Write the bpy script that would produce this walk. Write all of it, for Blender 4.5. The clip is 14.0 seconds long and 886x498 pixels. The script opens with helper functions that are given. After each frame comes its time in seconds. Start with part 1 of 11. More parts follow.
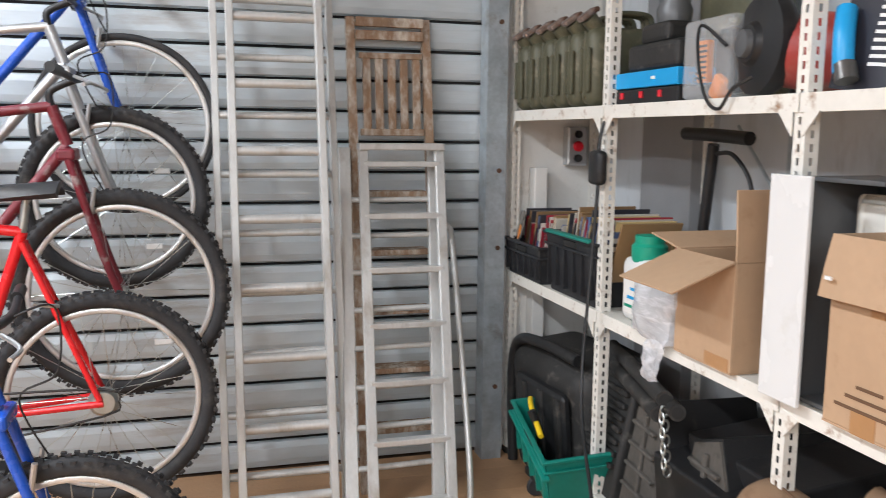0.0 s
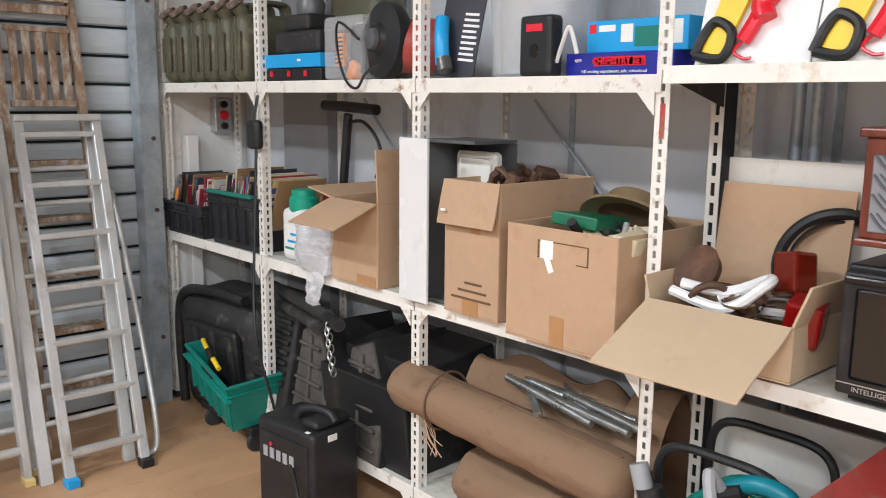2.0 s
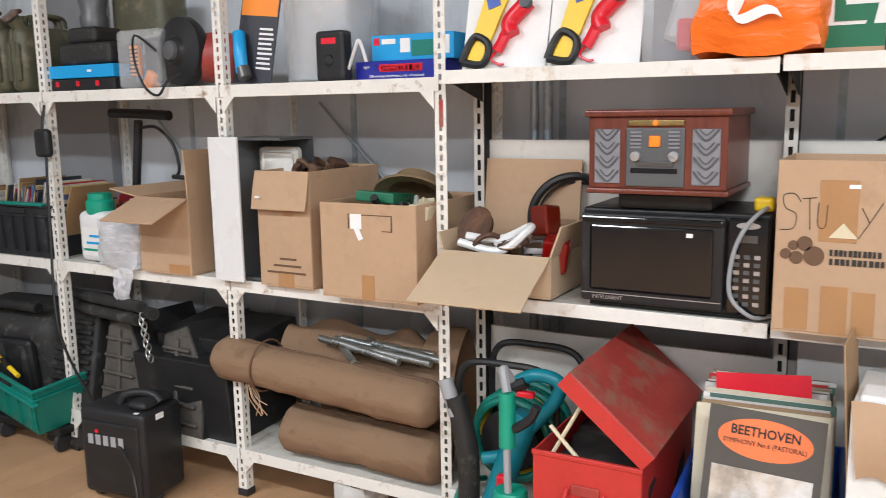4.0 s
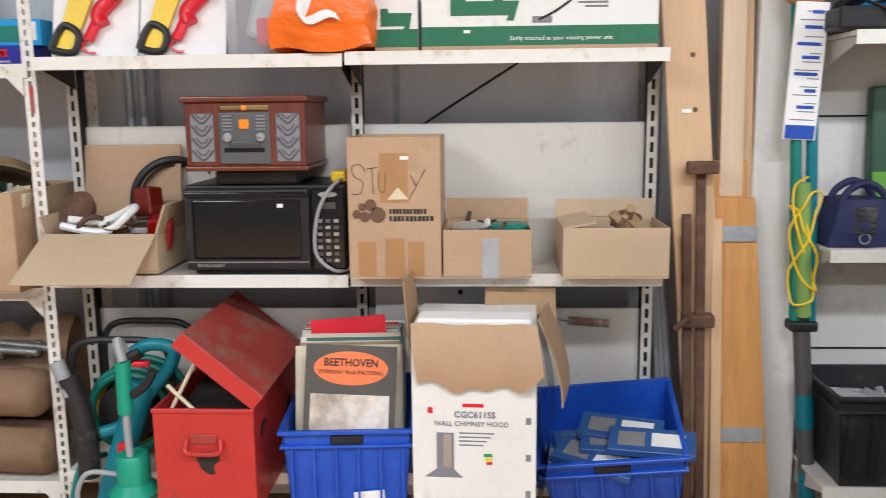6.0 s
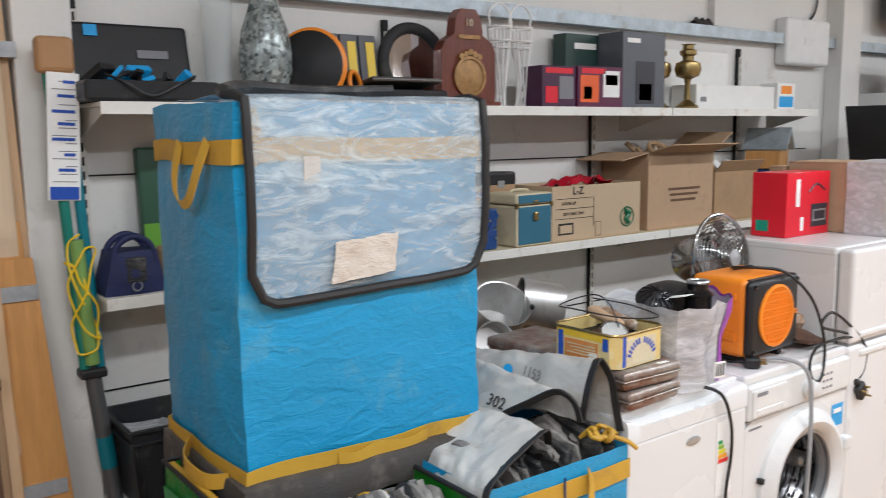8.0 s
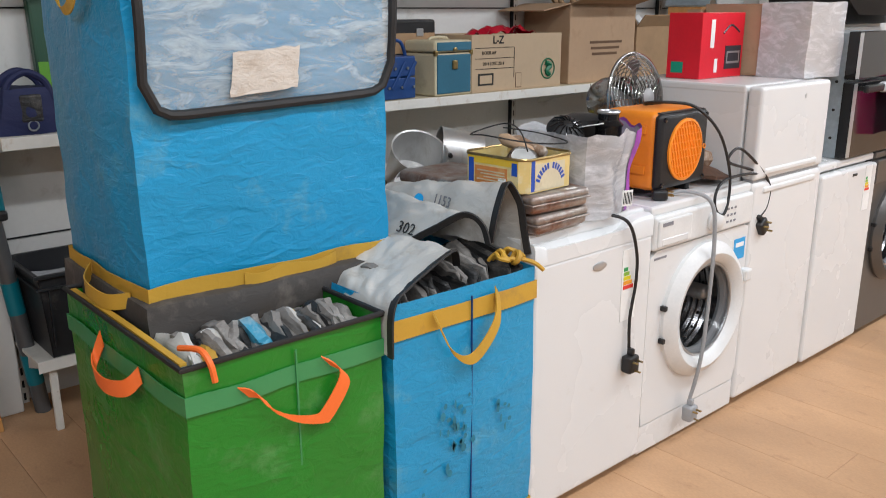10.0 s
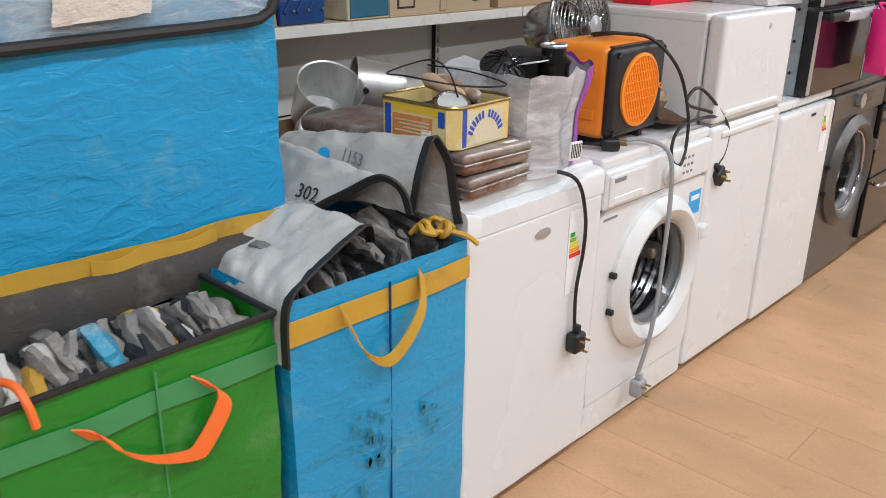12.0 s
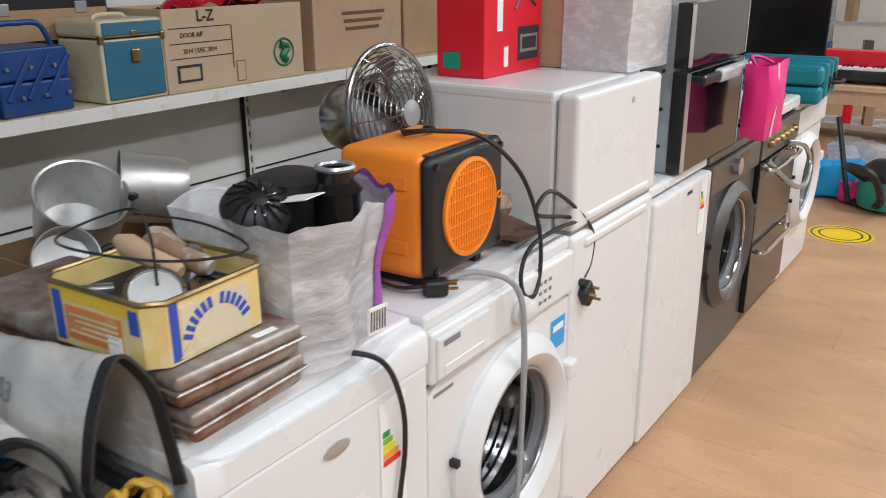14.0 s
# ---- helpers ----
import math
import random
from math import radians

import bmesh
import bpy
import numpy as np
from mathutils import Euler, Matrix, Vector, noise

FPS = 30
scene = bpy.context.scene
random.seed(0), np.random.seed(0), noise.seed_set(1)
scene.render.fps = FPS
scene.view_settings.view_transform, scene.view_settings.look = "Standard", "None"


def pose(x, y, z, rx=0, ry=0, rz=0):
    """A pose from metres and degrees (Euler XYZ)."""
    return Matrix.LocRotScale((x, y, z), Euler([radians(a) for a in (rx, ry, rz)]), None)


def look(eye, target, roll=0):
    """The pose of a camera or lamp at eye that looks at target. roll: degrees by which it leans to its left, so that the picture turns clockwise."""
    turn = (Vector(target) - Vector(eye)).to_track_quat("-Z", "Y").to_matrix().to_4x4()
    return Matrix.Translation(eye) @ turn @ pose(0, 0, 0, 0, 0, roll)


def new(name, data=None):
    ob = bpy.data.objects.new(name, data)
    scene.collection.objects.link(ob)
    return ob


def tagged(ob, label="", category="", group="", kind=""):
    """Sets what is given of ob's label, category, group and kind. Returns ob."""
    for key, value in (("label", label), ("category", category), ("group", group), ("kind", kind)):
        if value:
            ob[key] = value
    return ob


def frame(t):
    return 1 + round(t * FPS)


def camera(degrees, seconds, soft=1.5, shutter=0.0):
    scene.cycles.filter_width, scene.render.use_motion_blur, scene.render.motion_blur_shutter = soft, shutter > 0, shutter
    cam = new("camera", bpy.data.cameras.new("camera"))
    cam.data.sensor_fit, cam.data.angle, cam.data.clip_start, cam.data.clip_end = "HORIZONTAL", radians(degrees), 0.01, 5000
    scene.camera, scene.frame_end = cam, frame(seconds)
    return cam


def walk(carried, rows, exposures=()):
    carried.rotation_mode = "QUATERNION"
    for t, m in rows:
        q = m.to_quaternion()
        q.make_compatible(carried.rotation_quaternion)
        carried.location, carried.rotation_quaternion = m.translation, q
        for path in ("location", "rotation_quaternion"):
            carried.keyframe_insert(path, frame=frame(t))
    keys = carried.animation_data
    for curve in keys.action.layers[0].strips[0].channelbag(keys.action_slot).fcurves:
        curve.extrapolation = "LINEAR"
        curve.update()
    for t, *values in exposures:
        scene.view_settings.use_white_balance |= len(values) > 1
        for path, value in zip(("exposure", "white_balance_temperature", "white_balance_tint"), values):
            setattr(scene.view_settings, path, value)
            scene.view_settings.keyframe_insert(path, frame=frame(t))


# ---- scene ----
cam = camera(55.4, 14.0, soft=0.8, shutter=0.2)
EXPO = 0.0
PATH = [
    (0, (0.23, 0.508, 1.514), (0.768, 2.415, 1.242), 0.6),
    (0.5, (0.122, 0.417, 1.514), (0.98, 2.196, 1.193), -1.5),
    (1, (0.044, 0.288, 1.529), (1.128, 1.931, 1.175), -0.5),
    (1.5, (-0.07, 0.117, 1.558), (1.124, 1.681, 1.201), 0.2),
    (2, (-0.228, 0.078, 1.547), (1.094, 1.539, 1.2), 0.6),
    (2.2, (-0.327, 0.08, 1.55), (1.075, 1.463, 1.201), -0.0),
    (4.3, (-0.848, -0.071, 1.513), (0.945, 0.75, 1.177), -0.4),
    (4.5, (-0.885, -0.083, 1.523), (0.956, 0.614, 1.174), 0.1),
    (5, (-0.971, -0.165, 1.515), (0.931, 0.335, 1.15), 0.9),
    (5.5, (-1.075, -0.211, 1.492), (0.864, 0.145, 1.152), 0.5),
    (6, (-1.109, -0.17, 1.469), (0.861, -0.075, 1.135), -0.6),
    (6.5, (-1.144, -0.163, 1.483), (0.793, -0.519, 1.133), -0.9),
    (6.8, (-1.181, -0.196, 1.502), (0.701, -0.768, 1.144), -0.9),
    (7, (-1.217, -0.247, 1.499), (0.635, -0.915, 1.151), -0.7),
    (7.1, (-1.232, -0.264, 1.505), (0.6, -0.986, 1.155), -0.6),
    (7.5, (-1.324, -0.368, 1.529), (0.416, -1.302, 1.211), -0.1),
    (8, (-1.392, -0.481, 1.562), (0.195, -1.667, 1.288), -0.7),
    (8.2, (-1.417, -0.509, 1.559), (0.119, -1.764, 1.302), -0.7),
    (10.3, (-1.433, -0.521, 1.388), (-0.002, -1.772, 0.765), -0.2),
    (10.5, (-1.418, -0.519, 1.382), (0.005, -1.753, 0.71), 0.1),
    (11, (-1.342, -0.543, 1.389), (0.062, -1.788, 0.698), 0.4),
    (11.5, (-1.236, -0.624, 1.377), (0.074, -1.964, 0.679), 1.4),
    (12, (-1.13, -0.825, 1.388), (0.147, -2.19, 0.674), 1.0),
    (12.5, (-1.033, -0.96, 1.418), (0.196, -2.382, 0.734), -0.4),
    (13, (-0.888, -1.07, 1.434), (0.216, -2.604, 0.779), -0.5),
    (13.5, (-0.805, -1.231, 1.426), (0.285, -2.78, 0.782), -0.6),
    (14, (-0.816, -1.502, 1.441), (0.26, -3.059, 0.796), -0.3),
]
walk(cam, [(t, look(eye, target, roll)) for t, eye, target, roll in PATH], [(0.0, EXPO + 0.70), (2.0, EXPO + 0.61), (5.0, EXPO + 0.44), (7.0, EXPO + 0.2), (7.5, EXPO + 0.02), (8.0, EXPO - 0.25), (10.3, EXPO - 0.35), (14.0, EXPO - 0.44)])

# ---- light ----
world = bpy.data.worlds.new("world")
scene.world = world
world.use_nodes = True
world.node_tree.nodes["Background"].inputs[0].default_value = (0.9, 0.95, 1.0, 1)
world.node_tree.nodes["Background"].inputs[1].default_value = 0.25
LAMP_W = 84.0
# Battens assumed out of view; last two added to brighten the far end
LAMPS = [(-1.7, 2.6), (-1.7, -0.9), (-1.7, -4.0), (-1.7, -7.1), (-4.2, 2.6), (-4.2, -0.9), (-4.2, -4.0), (-4.2, -7.1), (-1.7, -10.2), (-4.2, -10.2)]
CEIL = 3.7
for lx, ly in LAMPS:
    ld = bpy.data.lights.new("batten", "AREA")
    ld.shape, ld.size, ld.size_y, ld.energy, ld.color = "RECTANGLE", 0.3, 1.7, LAMP_W, (0.93, 0.98, 1.05)
    new("batten_light", ld).matrix_world = pose(lx, ly, CEIL - 0.16, 0, 0, 0)


# ---- materials ----
def mat(name, col, rough=0.5, metal=0.0, var=0.12, scale=6.0, bump=0.08, bscale=80.0, stain=None, samount=0.4, sscale=3.0,
        stretch=(1, 1, 1), spec=0.5, trans=0.0, alpha=1.0, rand=0.0, coat=0.0):
    m = bpy.data.materials.new(name)
    m.use_nodes = True
    nt = m.node_tree
    N, L = nt.nodes.new, nt.links.new
    p = nt.nodes["Principled BSDF"]
    p.inputs["Metallic"].default_value = metal
    p.inputs["Specular IOR Level"].default_value = spec
    p.inputs["Transmission Weight"].default_value = trans
    p.inputs["Alpha"].default_value = alpha
    p.inputs["Coat Weight"].default_value = coat
    tc, mp = N("ShaderNodeTexCoord"), N("ShaderNodeMapping")
    mp.inputs["Scale"].default_value = stretch
    L(tc.outputs["Object"], mp.inputs["Vector"])
    big = N("ShaderNodeTexNoise")
    big.inputs["Scale"].default_value, big.inputs["Detail"].default_value = scale, 5
    L(mp.outputs[0], big.inputs["Vector"])
    fine = N("ShaderNodeTexNoise")
    fine.inputs["Scale"].default_value, fine.inputs["Detail"].default_value = bscale, 4
    L(mp.outputs[0], fine.inputs["Vector"])
    ramp = N("ShaderNodeMapRange")
    ramp.inputs["From Min"].default_value, ramp.inputs["From Max"].default_value = 0.25, 0.75
    ramp.inputs["To Min"].default_value, ramp.inputs["To Max"].default_value = 1 - var, 1 + var
    L(big.outputs["Fac"], ramp.inputs["Value"])
    fr = N("ShaderNodeMapRange")
    fr.inputs["From Min"].default_value, fr.inputs["From Max"].default_value = 0.2, 0.8
    fr.inputs["To Min"].default_value, fr.inputs["To Max"].default_value = 1 - var * 0.6, 1 + var * 0.6
    L(fine.outputs["Fac"], fr.inputs["Value"])
    mul = N("ShaderNodeMath")
    mul.operation = "MULTIPLY"
    L(ramp.outputs[0], mul.inputs[0]), L(fr.outputs[0], mul.inputs[1])
    last = mul.outputs[0]
    if rand:
        oi, rr, m2 = N("ShaderNodeObjectInfo"), N("ShaderNodeMapRange"), N("ShaderNodeMath")
        rr.inputs["To Min"].default_value, rr.inputs["To Max"].default_value = 1 - rand, 1 + rand
        m2.operation = "MULTIPLY"
        L(oi.outputs["Random"], rr.inputs["Value"]), L(rr.outputs[0], m2.inputs[0]), L(last, m2.inputs[1])
        last = m2.outputs[0]
    mix = N("ShaderNodeVectorMath")
    mix.operation = "SCALE"
    mix.inputs[0].default_value = col
    L(last, mix.inputs["Scale"])
    colour = mix.outputs[0]
    rval = N("ShaderNodeMapRange")
    rval.inputs["To Min"].default_value, rval.inputs["To Max"].default_value = max(0.02, rough - 0.08), min(1, rough + 0.1)
    L(big.outputs["Fac"], rval.inputs["Value"])
    L(rval.outputs[0], p.inputs["Roughness"])
    if stain:
        sn = N("ShaderNodeTexNoise")
        sn.inputs["Scale"].default_value, sn.inputs["Detail"].default_value, sn.inputs["Roughness"].default_value = sscale, 8, 0.68
        L(mp.outputs[0], sn.inputs["Vector"])
        sr = N("ShaderNodeMapRange")
        sr.inputs["From Min"].default_value, sr.inputs["From Max"].default_value = 0.62 - 0.3 * samount, 0.78 - 0.2 * samount
        L(sn.outputs["Fac"], sr.inputs["Value"])
        sm = N("ShaderNodeMix")
        sm.data_type = "RGBA"
        sm.inputs["B"].default_value = (*stain, 1)
        L(sr.outputs[0], sm.inputs["Factor"]), L(colour, sm.inputs["A"])
        colour = sm.outputs["Result"]
    L(colour, p.inputs["Base Color"])
    if bump:
        bp = N("ShaderNodeBump")
        bp.inputs["Strength"].default_value, bp.inputs["Distance"].default_value = bump, 0.004
        L(fine.outputs["Fac"], bp.inputs["Height"]), L(bp.outputs[0], p.inputs["Normal"])
    return m


def cloth_mat(name, col, rough, wrinkle, wscale, stain=None, samount=0.3, sscale=4.0, alpha=1.0, trans=0.0, cloudy=0.0):
    """A woven or plastic sheet with sharp creases at two scales; cloudy adds milky streaks to a clear sheet, for
    clouding and painted highlights.
    """
    m = mat(name, col, rough, 0, 0.05, 3.0, 0, 300, stain, samount, sscale, alpha=alpha, trans=trans)
    nt = m.node_tree
    N, L = nt.nodes.new, nt.links.new
    p = nt.nodes["Principled BSDF"]
    tc, mp = N("ShaderNodeTexCoord"), N("ShaderNodeMapping")
    mp.inputs["Scale"].default_value = (1.0, 0.8, 1.7)
    mp.inputs["Rotation"].default_value = (0.25, 0.2, 0.0)
    L(tc.outputs["Object"], mp.inputs["Vector"])

    def crease(scale, width, detail):
        n, sub, ab, mr = N("ShaderNodeTexNoise"), N("ShaderNodeMath"), N("ShaderNodeMath"), N("ShaderNodeMapRange")
        n.inputs["Scale"].default_value, n.inputs["Detail"].default_value, n.inputs["Distortion"].default_value = scale, detail, 0.6
        L(mp.outputs[0], n.inputs["Vector"])
        sub.operation, ab.operation = "SUBTRACT", "ABSOLUTE"
        sub.inputs[1].default_value = 0.5
        L(n.outputs["Fac"], sub.inputs[0]), L(sub.outputs[0], ab.inputs[0])
        mr.inputs["From Max"].default_value, mr.inputs["To Min"].default_value, mr.inputs["To Max"].default_value = width, 1.0, 0.0
        L(ab.outputs[0], mr.inputs["Value"])
        return mr.outputs[0]
    c1, c2 = crease(wscale * 0.6, 0.30, 2), crease(wscale * 2.2, 0.22, 3)
    w = N("ShaderNodeTexNoise")
    w.inputs["Scale"].default_value = 420
    L(tc.outputs["Object"], w.inputs["Vector"])
    add, add2 = N("ShaderNodeMath"), N("ShaderNodeMath")
    add.operation = add2.operation = "MULTIPLY_ADD"
    add.inputs[1].default_value, add2.inputs[1].default_value = 0.38, 0.08
    L(c2, add.inputs[0]), L(c1, add.inputs[2])
    L(w.outputs["Fac"], add2.inputs[0]), L(add.outputs[0], add2.inputs[2])
    bp = N("ShaderNodeBump")
    bp.inputs["Strength"].default_value, bp.inputs["Distance"].default_value = wrinkle, 0.0034
    L(add2.outputs[0], bp.inputs["Height"]), L(bp.outputs[0], p.inputs["Normal"])
    if cloudy:
        ms, n, mr = N("ShaderNodeMapping"), N("ShaderNodeTexNoise"), N("ShaderNodeMapRange")
        ms.inputs["Scale"].default_value = (2.0, 1.0, 3.4)
        ms.inputs["Rotation"].default_value = (0.3, 0.0, 0.0)
        n.inputs["Scale"].default_value, n.inputs["Detail"].default_value, n.inputs["Distortion"].default_value, n.inputs["Roughness"].default_value = 7, 7, 1.6, 0.62
        mr.inputs["From Min"].default_value, mr.inputs["From Max"].default_value = 0.46, 0.70
        mr.inputs["To Min"].default_value, mr.inputs["To Max"].default_value = alpha, min(1.0, alpha + cloudy)
        L(tc.outputs["Object"], ms.inputs["Vector"]), L(ms.outputs[0], n.inputs["Vector"])
        L(n.outputs["Fac"], mr.inputs["Value"]), L(mr.outputs[0], p.inputs["Alpha"])
    return m


def plain(name, col, rough=0.5, metal=0.0, **k):
    return mat(name, col, rough, metal, k.pop("var", 0.06), k.pop("scale", 9.0), k.pop("bump", 0.03), k.pop("bscale", 120.0), **k)


def floor_mat():
    """Pale worn boards: fine grain along their length, scuffs and darker marks."""
    m = mat("floor_board", (0.50, 0.295, 0.16), 0.5, 0, 0.15, 3.2, 0.15, 90, (0.37, 0.205, 0.11), 0.14, 9.0, (0.9, 1.5, 1), rand=0.06)
    nt = m.node_tree
    geo = nt.nodes.new("ShaderNodeNewGeometry")
    for n in nt.nodes:
        if n.type == "MAPPING":
            nt.links.new(geo.outputs["Position"], n.inputs["Vector"])
    return m


M = {}
M["floor"] = floor_mat()
M["gap"] = plain("floor_gap", (0.10, 0.06, 0.035), 0.9)
M["shutter"] = mat("shutter_steel", (0.54, 0.60, 0.635), 0.38, 0.15, 0.10, 2.0, 0.05, 40, (0.36, 0.33, 0.30), 0.14, 4.0, (0.25, 1, 1.5), rand=0.06)
M["galv"] = mat("galvanised_steel", (0.43, 0.49, 0.53), 0.42, 0.5, 0.2, 14, 0.05, 60, (0.24, 0.22, 0.2), 0.2, 6)
M["clad"] = mat("wall_cladding", (0.62, 0.65, 0.68), 0.28, 0.15, 0.06, 1.2, 0.03, 20, (0.40, 0.40, 0.40), 0.16, 3, (1, 1, 0.4))
M["wallwhite"] = mat("painted_wall", (0.72, 0.71, 0.68), 0.62, 0, 0.04, 1.6, 0.06, 50, (0.50, 0.47, 0.42), 0.08, 6)
# grey chosen so the unseen west wall reflects little; also on the rack column
M["westgrey"] = plain("matt_grey_wall", (0.26, 0.26, 0.265), 0.7)
# ceiling colour greyed down to weaken the light it bounces
M["ceil"] = plain("ceiling_dimmed", (0.32, 0.32, 0.32), 0.8)
M["rack"] = mat("chipped_white_enamel", (0.78, 0.76, 0.70), 0.45, 0, 0.05, 6, 0.06, 60, (0.30, 0.17, 0.09), 0.16, 22)
M["shelf"] = mat("shelf_enamel", (0.80, 0.785, 0.73), 0.4, 0, 0.05, 5, 0.04, 50, (0.52, 0.40, 0.26), 0.18, 9)
M["shelfin"] = mat("shelf_top_worn", (0.66, 0.64, 0.58), 0.6, 0, 0.1, 4, 0.05, 50, (0.38, 0.32, 0.25), 0.3, 5)
M["panel"] = mat("back_panel_paint", (0.62, 0.60, 0.55), 0.6, 0, 0.04, 2, 0.04, 60, (0.45, 0.42, 0.36), 0.06, 14)
# near-black for joints and holes; also stands in for shade inside slots
M["slot"] = plain("slot_dark", (0.015, 0.015, 0.015), 0.8)
M["card"] = mat("cardboard", (0.475, 0.315, 0.195), 0.75, 0, 0.05, 5, 0.06, 40, (0.40, 0.25, 0.145), 0.14, 9, (1, 1, 1))
M["cardpale"] = mat("cardboard_pale", (0.53, 0.395, 0.26), 0.75, 0, 0.04, 5, 0.05, 40, (0.46, 0.33, 0.20), 0.10, 9)
M["cardin"] = mat("cardboard_inside", (0.40, 0.255, 0.14), 0.8, 0, 0.1, 6, 0.08, 30)
M["tape"] = plain("brown_tape", (0.42, 0.225, 0.10), 0.3)
M["duct"] = mat("duct_tape", (0.42, 0.44, 0.46), 0.38, 0.3, 0.15, 20, 0.15, 60)
M["paper"] = plain("paper_label", (0.84, 0.84, 0.82), 0.6)
M["ink"] = plain("ink_black", (0.03, 0.028, 0.025), 0.7)
M["inkgrey"] = plain("ink_grey", (0.22, 0.22, 0.24), 0.7)
M["inkbrown"] = plain("ink_brown", (0.14, 0.075, 0.04), 0.7)
M["white"] = mat("appliance_white", (0.73, 0.735, 0.73), 0.26, 0, 0.015, 2, 0.03, 220, (0.64, 0.63, 0.60), 0.08, 7)
M["whiteplastic"] = plain("white_plastic", (0.72, 0.725, 0.715), 0.35)
M["blackplastic"] = mat("black_plastic", (0.018, 0.018, 0.019), 0.42, 0, 0.25, 8, 0.1, 140, (0.06, 0.055, 0.05), 0.13, 6, spec=0.35)
M["blackgloss"] = plain("black_gloss", (0.008, 0.008, 0.009), 0.07, var=0.02, bump=0)
M["rubber"] = mat("tyre_rubber", (0.028, 0.028, 0.03), 0.75, 0, 0.3, 12, 0.1, 120, (0.09, 0.08, 0.07), 0.25, 9)
M["dusty"] = mat("dusty_black_moulding", (0.022, 0.021, 0.020), 0.62, 0, 0.35, 7, 0.2, 70, (0.13, 0.115, 0.10), 0.20, 12)
M["alu"] = mat("aluminium", (0.66, 0.66, 0.65), 0.36, 0.75, 0.08, 10, 0.04, 90, (0.45, 0.43, 0.40), 0.2, 7, (1, 1, 0.2))
M["aluwhite"] = mat("aluminium_ladder_pale", (0.60, 0.60, 0.585), 0.42, 0.45, 0.10, 10, 0.04, 90, (0.40, 0.36, 0.31), 0.2, 9, (1, 1, 0.3))
M["chrome"] = plain("chrome", (0.78, 0.78, 0.78), 0.12, 1.0)
M["drumsteel"] = plain("drum_steel", (0.34, 0.34, 0.35), 0.2, 1.0)
M["steel"] = mat("zinc_tube", (0.50, 0.53, 0.52), 0.28, 0.9, 0.15, 12, 0.03, 60)
M["oldwood"] = mat("paint_spattered_wood", (0.27, 0.17, 0.105), 0.75, 0, 0.25, 12, 0.2, 40, (0.58, 0.53, 0.46), 0.55, 26, (1, 1, 0.4))
M["pine"] = mat("pine_plank", (0.64, 0.425, 0.25), 0.55, 0, 0.08, 9, 0.06, 40, (0.50, 0.30, 0.15), 0.14, 8, (3, 3, 0.12))
M["pinepale"] = mat("pale_timber", (0.68, 0.52, 0.36), 0.6, 0, 0.08, 9, 0.05, 40, (0.55, 0.40, 0.25), 0.15, 6, (3, 3, 0.12))
M["pineorange"] = mat("orange_wood_laminate", (0.58, 0.285, 0.095), 0.42, 0, 0.14, 8, 0.03, 40, (0.40, 0.155, 0.04), 0.16, 9, (4, 4, 0.3))
M["rust"] = mat("rusted_iron", (0.115, 0.060, 0.038), 0.75, 0.2, 0.35, 14, 0.3, 70, (0.20, 0.10, 0.055), 0.3, 14)
M["hessian"] = cloth_mat("brown_canvas", (0.235, 0.145, 0.085), 0.92, 0.9, 7, (0.17, 0.10, 0.055), 0.14, 12)
M["blue"] = cloth_mat("blue_woven_sheet", (0.010, 0.29, 0.55), 0.34, 0.9, 12, (0.12, 0.36, 0.49), 0.19, 6)
M["green"] = cloth_mat("green_pvc_sheet", (0.014, 0.205, 0.018), 0.28, 0.9, 8, (0.09, 0.27, 0.08), 0.19, 6)
M["greenband"] = cloth_mat("green_webbing", (0.05, 0.26, 0.09), 0.4, 0.1, 8)
M["ochre"] = cloth_mat("ochre_webbing", (0.56, 0.32, 0.035), 0.6, 0.2, 12, (0.38, 0.22, 0.05), 0.3, 8)
M["orangeweb"] = cloth_mat("orange_webbing", (0.92, 0.17, 0.03), 0.5, 0.15, 20)
M["greybase"] = cloth_mat("dirty_grey_base", (0.062, 0.055, 0.050), 0.75, 0.5, 9, (0.15, 0.13, 0.11), 0.3, 9)
M["piping"] = plain("black_piping", (0.018, 0.017, 0.017), 0.6, bump=0.2)
# whitish streaks give both the clouding and the painted highlights of the plastic
M["clearflap"] = cloth_mat("cloudy_highlight_sheet", (0.62, 0.71, 0.75), 0.20, 0.9, 11, alpha=0.24, cloudy=0.42)
M["translucent"] = cloth_mat("grey_translucent_sheet", (0.56, 0.545, 0.51), 0.40, 0.6, 9, (0.36, 0.31, 0.25), 0.24, 9, alpha=0.93)
M["red"] = mat("red_enamel", (0.52, 0.035, 0.03), 0.35, 0, 0.1, 8, 0.05, 70, (0.20, 0.06, 0.04), 0.2, 8)
M["redold"] = mat("red_enamel_scuffed", (0.36, 0.045, 0.035), 0.5, 0, 0.2, 8, 0.1, 60, (0.26, 0.17, 0.12), 0.45, 6)
M["crateblue"] = mat("blue_crate_plastic", (0.012, 0.085, 0.50), 0.38, 0, 0.1, 8, 0.05, 60, (0.05, 0.14, 0.52), 0.2, 8)
M["crategreen"] = mat("green_crate_plastic", (0.005, 0.20, 0.155), 0.4, 0, 0.12, 8, 0.06, 60, (0.04, 0.22, 0.17), 0.2, 9)
M["crateblack"] = mat("black_crate_plastic", (0.018, 0.019, 0.022), 0.45, 0, 0.2, 9, 0.08, 60, (0.10, 0.095, 0.085), 0.18, 10)
M["teal"] = plain("teal_plastic", (0.0, 0.185, 0.24), 0.4)
M["mint"] = plain("green_plastic", (0.005, 0.30, 0.19), 0.4)
M["orange"] = plain("orange_plastic", (0.90, 0.27, 0.02), 0.35)
